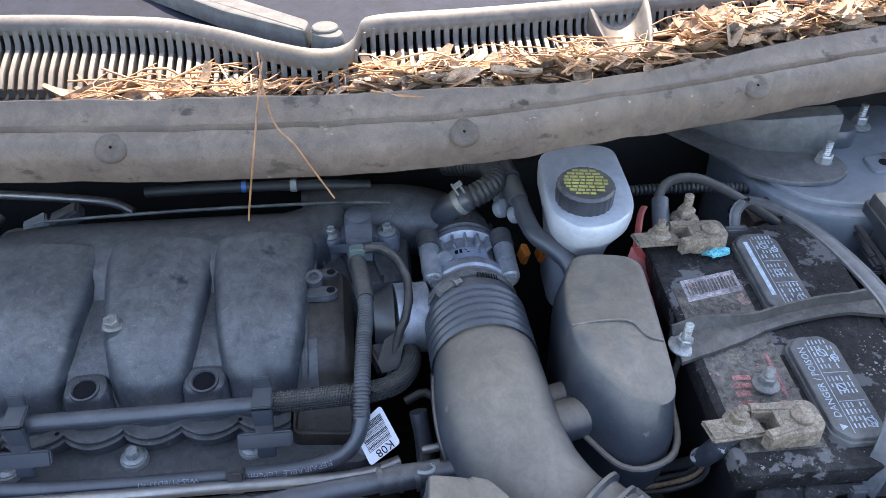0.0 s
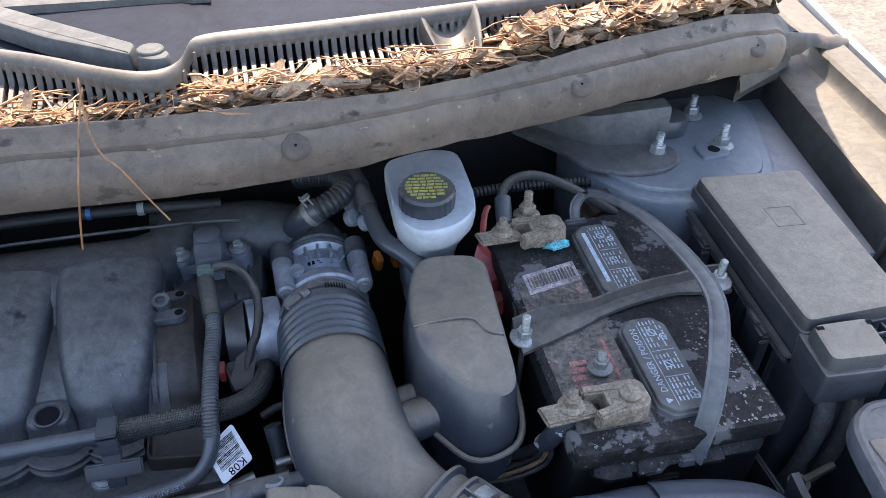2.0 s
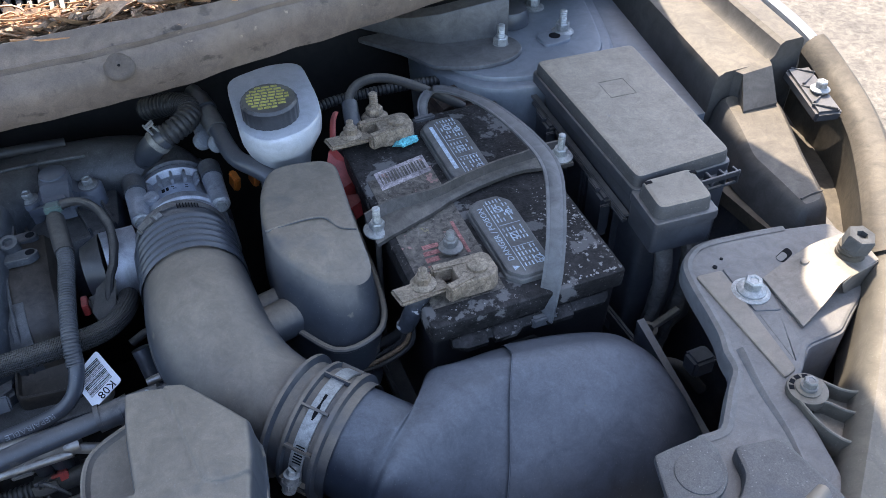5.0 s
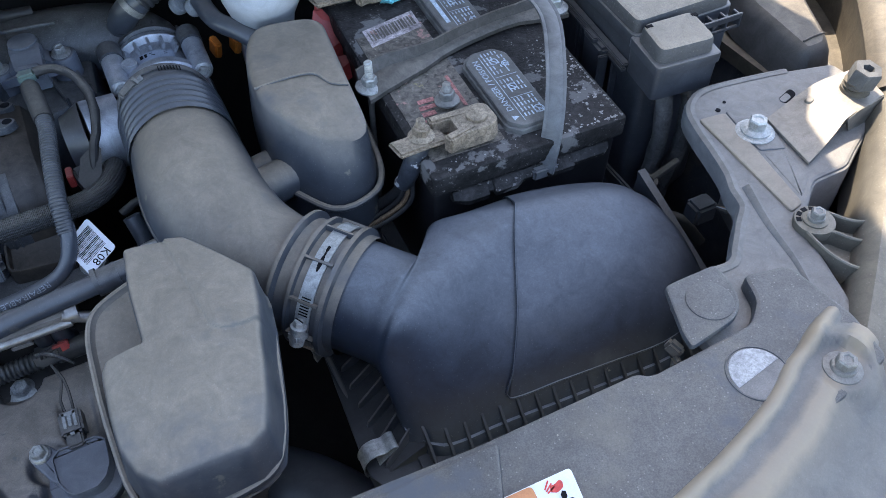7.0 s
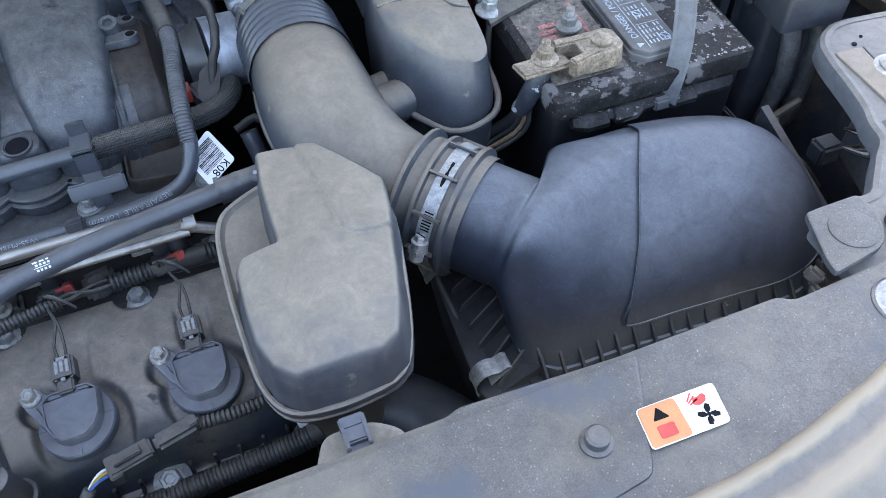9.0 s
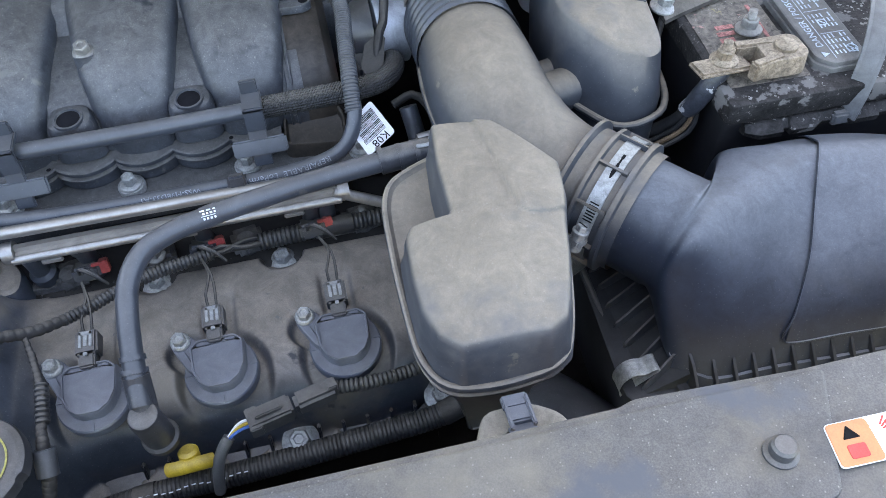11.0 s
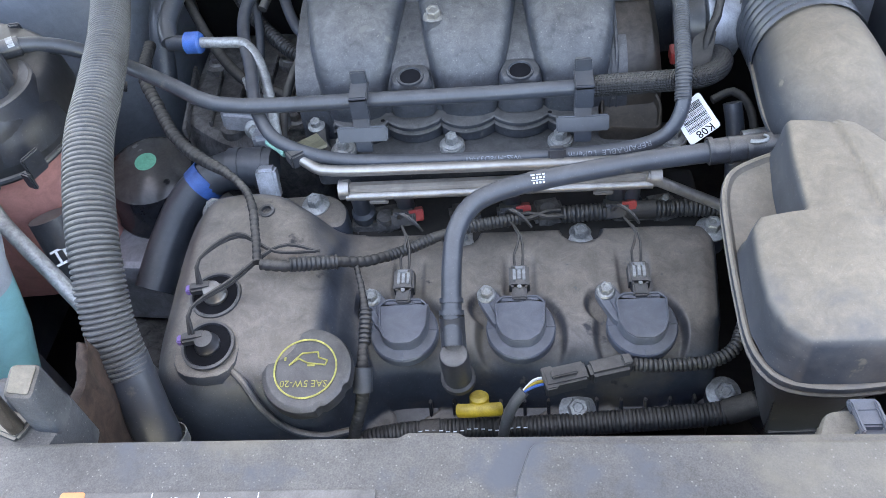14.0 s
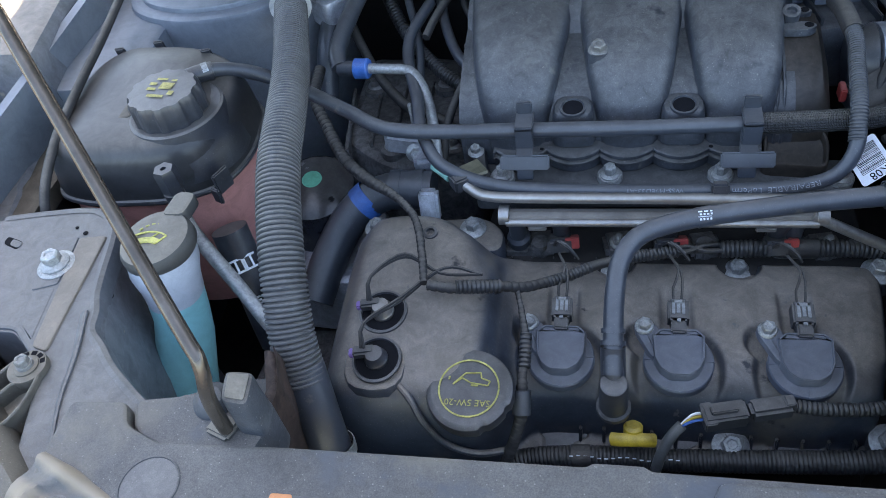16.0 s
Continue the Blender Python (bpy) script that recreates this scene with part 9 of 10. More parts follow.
# sensor lead by the throttle
sl = thing("sensor_lead", "taped grey sensor lead beside the throttle", "wiring lead")
bm = bmesh.new()
tube(bm, [(-0.010, 0.628, 0.974), (0.006, 0.628, 0.974), (0.022, 0.614, 0.969), (0.030, 0.587, 0.962), (0.028, 0.560, 0.950), (0.018, 0.540, 0.935), (0.010, 0.522, 0.915), (0.004, 0.505, 0.900)], lambda s: 0.0048 - 0.001 * s, 10, 0.005)
rough_up(bm, 0.0012, 70)
part("lead", bm, TAPE, sl)
bm = bmesh.new()
loft(bm, [[V((0.004, 0.540, 0.930)), V((0.020, 0.546, 0.938)), V((0.024, 0.540, 0.934)), V((0.008, 0.532, 0.925))], [V((-0.004, 0.520, 0.920)), V((0.014, 0.518, 0.922)), V((0.016, 0.513, 0.918)), V((0.0, 0.512, 0.914))]])
part("loose_tape", bm, TAPE, sl)
bm = bmesh.new()
box(bm, (-0.0175, 0.628, 0.972), (0.016, 0.012, 0.010), 0.002)
part("pale_clip", bm, surface("grey_green_clip", (0.085, 0.135, 0.125), 0.5, dust=0.3), sl, "small grey-green locking clip")

# bar code tag
tg = thing("bar_code_tag", "white bar code tag on a loop, lettered K08", "tag")
c = [V(q) for q in ((-0.029, 0.447, 0.914), (-0.004, 0.464, 0.924), (0.0115, 0.4305, 0.912), (-0.0155, 0.4155, 0.9028))]
nrm = (c[1] - c[0]).cross(c[3] - c[0]).normalized()
nrm = nrm if nrm.z > 0 else -nrm
bm = bmesh.new()
edge = []
for i, q in enumerate(c):
    a, b = (c[i - 1] - q).normalized(), (c[(i + 1) % 4] - q).normalized()
    edge += [q + a * 0.0028, q + a * 0.0008 + b * 0.0008, q + b * 0.0028]
loft(bm, [[q + nrm * h for q in edge] for h in (0, 0.0006)])
part("card", bm, WHITE, tg)
o = c[3]
ex, ey = (c[2] - c[3]), (c[0] - c[3])
bm = bmesh.new()
rnd = random.Random(9)
u = 0.26
while u < 0.93:
    w = rnd.choice((0.008, 0.014, 0.022))
    v0, v1 = 0.12, 0.86
    q = [o + ey * u + ex * v0, o + ey * u + ex * v1, o + ey * (u + w) + ex * v1, o + ey * (u + w) + ex * v0]
    bm.faces.new([bm.verts.new(p + nrm * 0.0009) for p in q])
    u += w + rnd.choice((0.010, 0.016, 0.022))
tagged(part("bar_code", bm, INK_AND_SHADE, tg), kind="stuff")
ux = -ex.normalized()
words("K08", 0.0105, INK_AND_SHADE, tg, o + ey * 0.13 + ex * 0.55 + nrm * 0.0009, Matrix((ux, nrm.cross(ux), nrm)).transposed())

# hoses at the back of the plenum
hb = hose("heater_hose", [(0.078, 0.712, 0.945), (0.083, 0.704, 0.962), (0.095, 0.695, 0.978), (0.115, 0.694, 0.988), (0.134, 0.708, 0.992), (0.138, 0.735, 0.990), (0.122, 0.762, 0.982), (0.09, 0.785, 0.97)], 0.0135, CONDUIT, "black corrugated hose clamped to the plenum", rib=(0.0055, 0.0020), n=18)
bm = bmesh.new()
tube(bm, [(0.077, 0.716, 0.935), (0.079, 0.711, 0.950), (0.084, 0.703, 0.964), (0.095, 0.6945, 0.978), (0.106, 0.693, 0.985)], 0.0142, 18)
part("cuff", bm, RUBBER, hb)
band(hb, (0.097, 0.694, 0.9795), (0.75, -0.1, 0.6), 0.0152, 0.007, ZINC_DULL, "spring_clamp", "bright spring clamp")
bm = bmesh.new()
for z0 in (0, 1):
    box(bm, (0.090 + z0 * 0.008, 0.690, 0.998), (0.002, 0.008, 0.014), 0.0005, rot(0, -30, 10))
box(bm, (0.0925, 0.690, 1.004), (0.010, 0.008, 0.002), 0.0005, rot(0, -30, 10))
part("clamp_ear", bm, ZINC, hb)
vh = hose("brake_vacuum_hose", [(0.148, 0.765, 0.990), (0.154, 0.735, 0.988), (0.161, 0.684, 0.978), (0.168, 0.640, 0.972), (0.184, 0.617, 0.968), (0.198, 0.598, 0.960), (0.200, 0.575, 0.945), (0.194, 0.555, 0.92)], 0.0098, RUBBER, "smooth grey-black vacuum hose into the resonator", n=16)
bm = bmesh.new()
tube(bm, [(0.150, 0.745, 0.990), (0.1550, 0.722, 0.986)], 0.0135, 16)
part("cuff", bm, RUBBER, vh)
bm = bmesh.new()
tube(bm, [(0.156, 0.718, 0.985), (0.160, 0.690, 0.979)], 0.0115, 16)
part("pipe_end", bm, GREY_HOSE, vh)
bm = bmesh.new()
for dx, dy in ((-0.006, 0.02), (-0.010, 0.0), (0.004, -0.012)):
    lathe(bm, [(0.004, -0.006), (0.0095, -0.005), (0.0105, 0), (0.0095, 0.005), (0.004, 0.006)], (0.152 + dx, 0.690 + dy, 0.970), (0.6, -0.5, 0.6), 18)
part("grey_check_valve", bm, surface("pale_grey_plastic", (0.17, 0.19, 0.22), 0.5, dust=0.3), vh)
rh = hose("rear_fuel_line", [(-0.25, 0.762, 0.968), (-0.19, 0.757, 0.972), (-0.147, 0.754, 0.974), (-0.085, 0.750, 0.975), (-0.034, 0.746, 0.975), (0.0, 0.75, 0.97)], 0.0062, TRAY, "black fuel line with white and blue collars behind the plenum")
band(rh, (-0.085, 0.750, 0.975), (1, 0, 0), 0.0074, 0.007, GREYCONN, "white_collar")
band(rh, (-0.140, 0.754, 0.974), (1, 0, 0), 0.0070, 0.005, BLUE, "blue_collar")
hose("heater_pipe", [(-0.50, 0.800, 0.950), (-0.424, 0.797, 0.952), (-0.304, 0.775, 0.950), (-0.27, 0.765, 0.94)], 0.0052, STEEL, "bare metal heater pipe near the firewall", "pipe")
cb = thing("rear_connector", "grey and white wiring connector behind the manifold", "connector")
bm = bmesh.new()
box(bm, (-0.325, 0.722, 0.968), (0.034, 0.022, 0.016), 0.003, rot(0, -20, 12))
part("socket", bm, PLASTIC, cb)
bm = bmesh.new()
box(bm, (-0.358, 0.722, 0.960), (0.026, 0.016, 0.014), 0.002, rot(0, -15, 20))
part("plug", bm, GREYCONN, cb)
bm = bmesh.new()
tube(bm, [(-0.372, 0.718, 0.955), (-0.390, 0.722, 0.950), (-0.405, 0.712, 0.935), (-0.395, 0.695, 0.915), (-0.38, 0.69, 0.90)], 0.004, 8)
part("lead", bm, TAPE, cb)

# hose, pin and leads in the gap beside the duct
hose("bay_hose", [(0.030, 0.470, 0.905), (0.034, 0.455, 0.880), (0.036, 0.440, 0.84), (0.040, 0.425, 0.79)], 0.0085, RUBBER, "black hose dropping down beside the intake duct")
hose("bay_hose", [(0.020, 0.500, 0.885), (0.040, 0.505, 0.890), (0.052, 0.492, 0.885), (0.056, 0.470, 0.870), (0.050, 0.445, 0.85)], 0.0042, TAPE, "thin black lead looping beside the intake duct")
pn = thing("connector_pin", "bare steel pin beside the intake duct", "pin")
bm = bmesh.new()
rod(bm, (0.030, 0.428, 0.902), (0.058, 0.432, 0.903), 0.0040)
part("pin", bm, STEEL, pn)
bm = bmesh.new()
rod(bm, (0.054, 0.4315, 0.903), (0.080, 0.436, 0.904), 0.0085)
part("socket", bm, PLASTIC, pn)

# battery cables
bc = hose("battery_cable", [(0.296, 0.606, 0.975), (0.299, 0.632, 0.990), (0.304, 0.656, 1.000), (0.320, 0.670, 1.008), (0.348, 0.673, 1.008), (0.378, 0.664, 0.998), (0.408, 0.648, 0.984), (0.435, 0.636, 0.968)], 0.0054, TAPE, "black taped battery cable arching behind the battery", "cable")
bm = bmesh.new()
tube(bm, [(0.296, 0.604, 0.972), (0.298, 0.626, 0.988), (0.302, 0.648, 1.000)], 0.0092, 12)
part("boot", bm, RUBBER, bc)
bc2 = hose("battery_cable", [(0.283, 0.376, 0.966), (0.272, 0.372, 0.958), (0.266, 0.374, 0.942), (0.262, 0.384, 0.915), (0.250, 0.398, 0.89), (0.225, 0.41, 0.87), (0.195, 0.41, 0.85)], 0.0055, TAPE, "taped battery cable with loose tan wires at the front post", "cable")
bm = bmesh.new()
tube(bm, [(0.280, 0.374, 0.966), (0.270, 0.371, 0.955), (0.265, 0.375, 0.936), (0.262, 0.382, 0.920)], 0.0085, 12)
rough_up(bm, 0.0015, 90)
part("tape_wrap", bm, TAPE_WORN, bc2)
for k in range(3):
    bm = bmesh.new()
    tube(bm, [(0.262 + 0.003 * k, 0.376, 0.928), (0.256 + 0.004 * k, 0.382 - 0.004 * k, 0.902), (0.236, 0.392 - 0.006 * k, 0.880), (0.20, 0.395, 0.862)], 0.0022, 6)
    part("wire", bm, LEAF if k == 1 else TAPE, bc2)
rt = thing("terminal_cover", "red plastic terminal cover hanging beside the battery", "terminal cover")
bm = bmesh.new()
loft(bm, [[V(q) for q in r] for r in (
    [(0.262, 0.604, 0.975), (0.270, 0.600, 0.977), (0.268, 0.598, 0.966), (0.260, 0.602, 0.965)],
    [(0.256, 0.596, 0.964), (0.281, 0.594, 0.960), (0.279, 0.590, 0.940), (0.256, 0.590, 0.942)],
    [(0.258, 0.572, 0.944), (0.284, 0.580, 0.948), (0.282, 0.576, 0.930), (0.258, 0.568, 0.928)])])
part("cup", bm, RED, rt)
bm = bmesh.new()
tube(bm, [(0.266, 0.602, 0.974), (0.272, 0.618, 0.984), (0.278, 0.634, 0.992), (0.284, 0.642, 0.996)], 0.0045, 8, flat=0.5)
part("strap", bm, RED, rt)
bm = bmesh.new()
loft(bm, [[V(q) for q in r] for r in (
    [(0.260, 0.574, 0.936), (0.279, 0.568, 0.938), (0.278, 0.566, 0.922), (0.260, 0.570, 0.920)],
    [(0.262, 0.552, 0.932), (0.286, 0.560, 0.936), (0.285, 0.556, 0.920), (0.262, 0.548, 0.916)])])
part("lower_cup", bm, RED, rt)
for x, y, z in ((0.163, 0.655, 0.932), (0.186, 0.668, 0.922)):
    oc2 = thing("orange_connector", "small orange lock on a dark connector", "connector")
    bm = bmesh.new()
    box(bm, (x, y, z), (0.008, 0.016, 0.022), 0.002, rot(20, 0, 15))
    part("lock", bm, ORANGE_PLASTIC, oc2)
hose("wiper_conduit", [(0.22, 0.70, 0.955), (0.29, 0.715, 0.965), (0.36, 0.712, 0.968), (0.43, 0.705, 0.968), (0.47, 0.70, 0.96)], 0.0065, CONDUIT, "black corrugated conduit behind the battery", "wiring conduit", rib=(0.005, 0.0014))
ft = thing("foil_bracket", "grimy brown-grey bracket behind the battery", "bracket")
bm = bmesh.new()
box(bm, (0.455, 0.672, 0.955), (0.13, 0.05, 0.03), 0.01, rot(10, 6, 20))
rough_up(bm, 0.006, 30)
part("bracket", bm, RUST, ft)

# pump and wiring deep beside the filter box
for nm, pts, r, mm in (("deep_hose", [(0.06, 0.27, 0.72), (0.10, 0.22, 0.74), (0.13, 0.16, 0.76)], 0.035, RUBBER), ("deep_hose", [(0.47, 0.40, 0.74), (0.49, 0.34, 0.80), (0.52, 0.30, 0.83), (0.545, 0.28, 0.80)], 0.006, TAPE), ("deep_hose", [(0.44, 0.36, 0.78), (0.50, 0.345, 0.80), (0.53, 0.36, 0.84), (0.54, 0.38, 0.92)], 0.007, TAPE)):
    hose(nm, pts, r, mm, "dark hose deep in the engine bay")
dc = thing("washer_pump_plug", "black plug with coloured wires deep beside the filter box", "connector")
bm = bmesh.new()
box(bm, (0.510, 0.262, 0.880), (0.024, 0.020, 0.022), 0.003)
part("plug", bm, PLASTIC, dc)
for k in range(4):
    bm = bmesh.new()
    tube(bm, [(0.518, 0.258, 0.885), (0.535, 0.250 - 0.006 * k, 0.886), (0.552, 0.262 - 0.004 * k, 0.884), (0.556, 0.285, 0.87)], 0.0014, 6)
    part("wire", bm, (TAPE, LEAF, PRINT, TAPE)[k], dc)
gy = thing("grey_loop_clip", "grey loop clip beside the fuse box", "clip")
bm = bmesh.new()
tube(bm, [(0.495, 0.318, 0.878), (0.515, 0.322, 0.880), (0.53, 0.325, 0.882)], 0.004, 8)
lathe(bm, [(0.010, 0), (0.010, 0.004), (0.006, 0.004), (0.006, 0)], (0.490, 0.317, 0.876), n=18, cap=False)
part("loop", bm, TRIM, gy)

# ---- left side: bottles, pump, hoses ----
dg = thing("coolant_reservoir", "coolant reservoir, dusty black shroud over a pink tank", "reservoir")
bm = bmesh.new()
foot = [(-0.780, 0.385), (-0.735, 0.372), (-0.650, 0.376), (-0.606, 0.396), (-0.590, 0.440), (-0.598, 0.520), (-0.660, 0.555), (-0.770, 0.560), (-0.800, 0.48)]
loft(bm, [[V((-0.67 + (x + 0.67) * s, 0.46 + (y - 0.46) * s, z)) for x, y in rounded(foot, 0.045, 6)] for z, s in ((0.76, 0.88), (0.85, 0.96), (0.925, 0.985))])
part("tank", bm, COOLANT, dg, "translucent tank with pink coolant")
bm = bmesh.new()
loft(bm, [[V((-0.67 + (x + 0.67) * s, 0.46 + (y - 0.46) * s, z + 0.10 * max(0, y - 0.47) * (z > 0.95))) for x, y in rounded(foot, 0.045, 6)] for z, s in ((0.924, 1.0), (0.928, 1.02), (0.936, 1.02), (0.954, 0.995), (0.971, 0.965), (0.982, 0.91), (0.988, 0.82), (0.990, 0.5))])
part("shroud", bm, SHROUD, dg, "brown-black shroud, thin tan dust on its top")
bm = bmesh.new()
tube(bm, [V((-0.67 + (x + 0.67) * 1.02, 0.46 + (y - 0.46) * 1.02, 0.928)) for x, y in rounded(foot, 0.045, 4)] , 0.0035, 8)
part("rim", bm, PLASTIC, dg)
cxy = V((-0.650, 0.438, 0.0))
bm = bmesh.new()
lathe(bm, [(0.058, 0.940), (0.055, 0.962), (0.0500, 0.972), (0.0480, 0.985), (0.0470, 0.990), (0.0445, 0.9915), (0.033, 0.9885)], cxy + V((0.004, 0.002, 0)), n=44)
part("neck", bm, PLASTIC, dg, "black collar under the cap")
bm = bmesh.new()
lathe(bm, [(0.0350, 0.986), (0.0355, 0.991), (0.0350, 1.010), (0.0328, 1.0150), (0.0, 1.0160)], cxy, n=144, wob=lambda a: 1 + 0.030 * min(1, max(-1, 2.2 * math.cos(12 * a))))
dcap = part("cap", bm, PLASTIC, dg, "black ribbed pressure cap with faded yellow print")
bars(dcap, PRINT_DULL, [(-0.006, 0.014, 0.012, 0.003), (0.008, 0.013, 0.006, 0.003), (-0.012, 0.006, 0.008, 0.004), (0.004, 0.004, 0.014, 0.010), (-0.010, -0.002, 0.010, 0.004), (0.0, -0.012, 0.018, 0.004), (0.014, -0.006, 0.006, 0.006)], (-0.650, 0.438, 1.0166), rot(0, 0, -8))
bm = bmesh.new()
prism(bm, [(-0.728, 0.425), (-0.692, 0.428), (-0.690, 0.450), (-0.718, 0.455)], 0.975, 0.9905, 0.004, 0.002, tilt=(0.1, 0, -0.7, 0.43))
part("plate", bm, TRIM, dg, "dusty instruction plate")
for x, y in ((-0.752, 0.540), (-0.710, 0.550), (-0.646, 0.530)):
    bm = bmesh.new()
    box(bm, (x, y, 0.992), (0.011, 0.004, 0.016), 0.0015, rot(15, 0, 8))
    box(bm, (x + 0.003, y - 0.005, 0.988), (0.003, 0.010, 0.010), 0.001)
    part("tab", bm, PLASTIC, dg)
bm = bmesh.new()
tube(bm, [(-0.650, 0.472, 1.0), (-0.636, 0.482, 1.0), (-0.622, 0.490, 0.999)], 0.0092, 12)
part("nipple", bm, PLASTIC, dg)
band(dg, (-0.628, 0.487, 1.0), (0.8, 0.5, 0), 0.0090, 0.006, ZINC, "hose_clamp")
bm = bmesh.new()
box(bm, (-0.594, 0.386, 0.945), (0.004, 0.020, 0.024), 0.0015, rot(0, 0, -25))
box(bm, (-0.600, 0.376, 0.934), (0.012, 0.004, 0.018), 0.0015, rot(0, 0, -25))
part("side_bracket", bm, PLASTIC, dg)

ws = thing("washer_bottle", "washer fluid bottle, white neck over blue fluid, grey cap", "washer bottle")
bm = bmesh.new()
loft(bm, [[V((cx + r * math.cos(a) * e, cy + r * math.sin(a), z)) for a in (2 * math.pi * j / 28 for j in range(28))] for cx, cy, z, r, e in ((-0.603, 0.275, 0.968, 0.030, 1.0), (-0.603, 0.272, 0.955, 0.031, 1.0), (-0.603, 0.268, 0.938, 0.027, 1.0), (-0.604, 0.2655, 0.922, 0.0258, 1.0))], cap=False)
part("neck", bm, TANK, ws, "milky white filler neck")
bm = bmesh.new()
loft(bm, [[V((cx + r * math.cos(a) * e, cy + r * math.sin(a), z)) for a in (2 * math.pi * j / 28 for j in range(28))] for cx, cy, z, r, e in ((-0.604, 0.2655, 0.923, 0.0258, 1.0), (-0.606, 0.262, 0.901, 0.0255, 1.0), (-0.613, 0.256, 0.87, 0.027, 1.05), (-0.626, 0.244, 0.83, 0.029, 1.15), (-0.640, 0.230, 0.78, 0.031, 1.2), (-0.655, 0.215, 0.70, 0.034, 1.25))])
part("tank", bm, FLUID, ws, "tank filled with pale blue fluid")
bm = bmesh.new()
lathe(bm, [(0.0315, 0.0), (0.033, 0.003), (0.0325, 0.011), (0.030, 0.015), (0.022, 0.0172), (0, 0.018)], (-0.603, 0.278, 0.965), (-0.05, -0.06, 1), 40)
wcap = part("cap", bm, COVER_DUSTY, ws, "grey snap cap with yellow washer symbol")
bm = bmesh.new()
prism(bm, [(-0.606, 0.300), (-0.584, 0.300), (-0.582, 0.328), (-0.602, 0.330)], 0.974, 0.985, 0.008, 0.003)
part("tab", bm, COVER_DUSTY, ws)
bm = bmesh.new()
sweep = [radians(a) for a in range(50, 131, 16)]
outer = [(-0.605 + 0.0230 * math.cos(a), 0.262 + 0.0190 * math.sin(a)) for a in sweep]
inner = [(-0.605 + 0.0120 * math.cos(a), 0.262 + 0.0075 * math.sin(a)) for a in sweep]
shape = outer + inner[::-1]
for a, b in zip(shape, shape[1:] + shape[:1]):
    rod(bm, (a[0], a[1], 0.9832), (b[0], b[1], 0.9832), 0.0009, None, 6)
bm.faces.new([bm.verts.new((x, y, 0.9838)) for x, y in inner + [(x * 0.55 + u * 0.45, y * 0.55 + v * 0.45) for (x, y), (u, v) in zip(inner[::-1], outer[::-1])]])
rod(bm, (-0.606, 0.271, 0.9834), (-0.598, 0.280, 0.9834), 0.0007, None, 6)
for i in range(6):
    a = radians(40 + 20 * i)
    box(bm, (-0.605 + 0.016 * math.cos(a), 0.273 + 0.0175 * math.sin(a), 0.9828), (0.0032, 0.0013, 0.001), 0, rot(0, 0, 40 + 20 * i + 90))
part("washer_symbol", bm, PRINT_YELLOW, wcap)

vp = thing("service_valve", "hexagonal capped refrigerant service valve on a metal pipe", "service valve")
bm = bmesh.new()
lathe(bm, [(0.0108, 0.962), (0.0108, 0.984), (0.0095, 0.987), (0.003, 0.987), (0.003, 0.984), (0, 0.984)], (-0.626, 0.356, 0), n=6)
lathe(bm, [(0.0095, 0.940), (0.0095, 0.962)], (-0.625, 0.353, 0), n=20)
part("cap", bm, PLASTIC, vp)
bm = bmesh.new()
tube(bm, [(-0.625, 0.352, 0.948), (-0.616, 0.338, 0.940), (-0.599, 0.321, 0.930), (-0.563, 0.294, 0.900), (-0.535, 0.273, 0.870), (-0.50, 0.25, 0.83), (-0.46, 0.22, 0.79)], 0.0068, 12)
part("pipe", bm, ZINC, vp, "bare aluminium pipe")

big = thing("radiator_hose_sleeve", "long grey corrugated sleeve curving down to the radiator", "hose")
line = [(-0.588, 0.640, 0.985), (-0.570, 0.585, 0.988), (-0.544, 0.500, 0.990), (-0.526, 0.425, 0.992), (-0.514, 0.362, 0.990), (-0.503, 0.310, 0.975), (-0.493, 0.265, 0.950), (-0.486, 0.230, 0.915), (-0.477, 0.206, 0.880)]
bm = bmesh.new()
tube(bm, line, lambda s: 0.0186 + 0.0012 * s, 24, rib=(0.0042, 0.0026))
part("sleeve", bm, GREY_HOSE, big)
bm = bmesh.new()
tube(bm, [(-0.479, 0.214, 0.890), (-0.469, 0.192, 0.860), (-0.462, 0.176, 0.830), (-0.458, 0.165, 0.79)], 0.0186, 24)
part("hose_end", bm, RUBBER, big)
band(big, (-0.461, 0.174, 0.826), (0.15, -0.4, -1), 0.0225, 0.010, ZINC, "worm_clamp", "steel worm clamp")
bm = bmesh.new()
tube(bm, [(-0.583, 0.625, 0.987), (-0.593, 0.655, 0.986), (-0.606, 0.690, 0.985)], lambda s: 0.0235 - 0.006 * s, 24)
part("collar", bm, surface("pale_collar", (0.42, 0.43, 0.44), 0.5, dust=0.3), big, "pale plastic collar")
br2 = thing("hose_bracket", "grey cast bracket behind the corrugated sleeve", "bracket")
bm = bmesh.new()
prism(bm, [(-0.68, 0.66), (-0.64, 0.64), (-0.60, 0.70), (-0.56, 0.66), (-0.53, 0.69), (-0.55, 0.76), (-0.66, 0.76)], 0.93, 0.965, 0.01, 0.004)
part("plate", bm, ALLOY, br2)
bm = bmesh.new()
lathe(bm, [(0.030, 0), (0.030, 0.006), (0.024, 0.008), (0.024, 0.03), (0.018, 0.032)], (-0.560, 0.700, 0.955), n=28)
part("fitting", bm, ALLOY, br2)

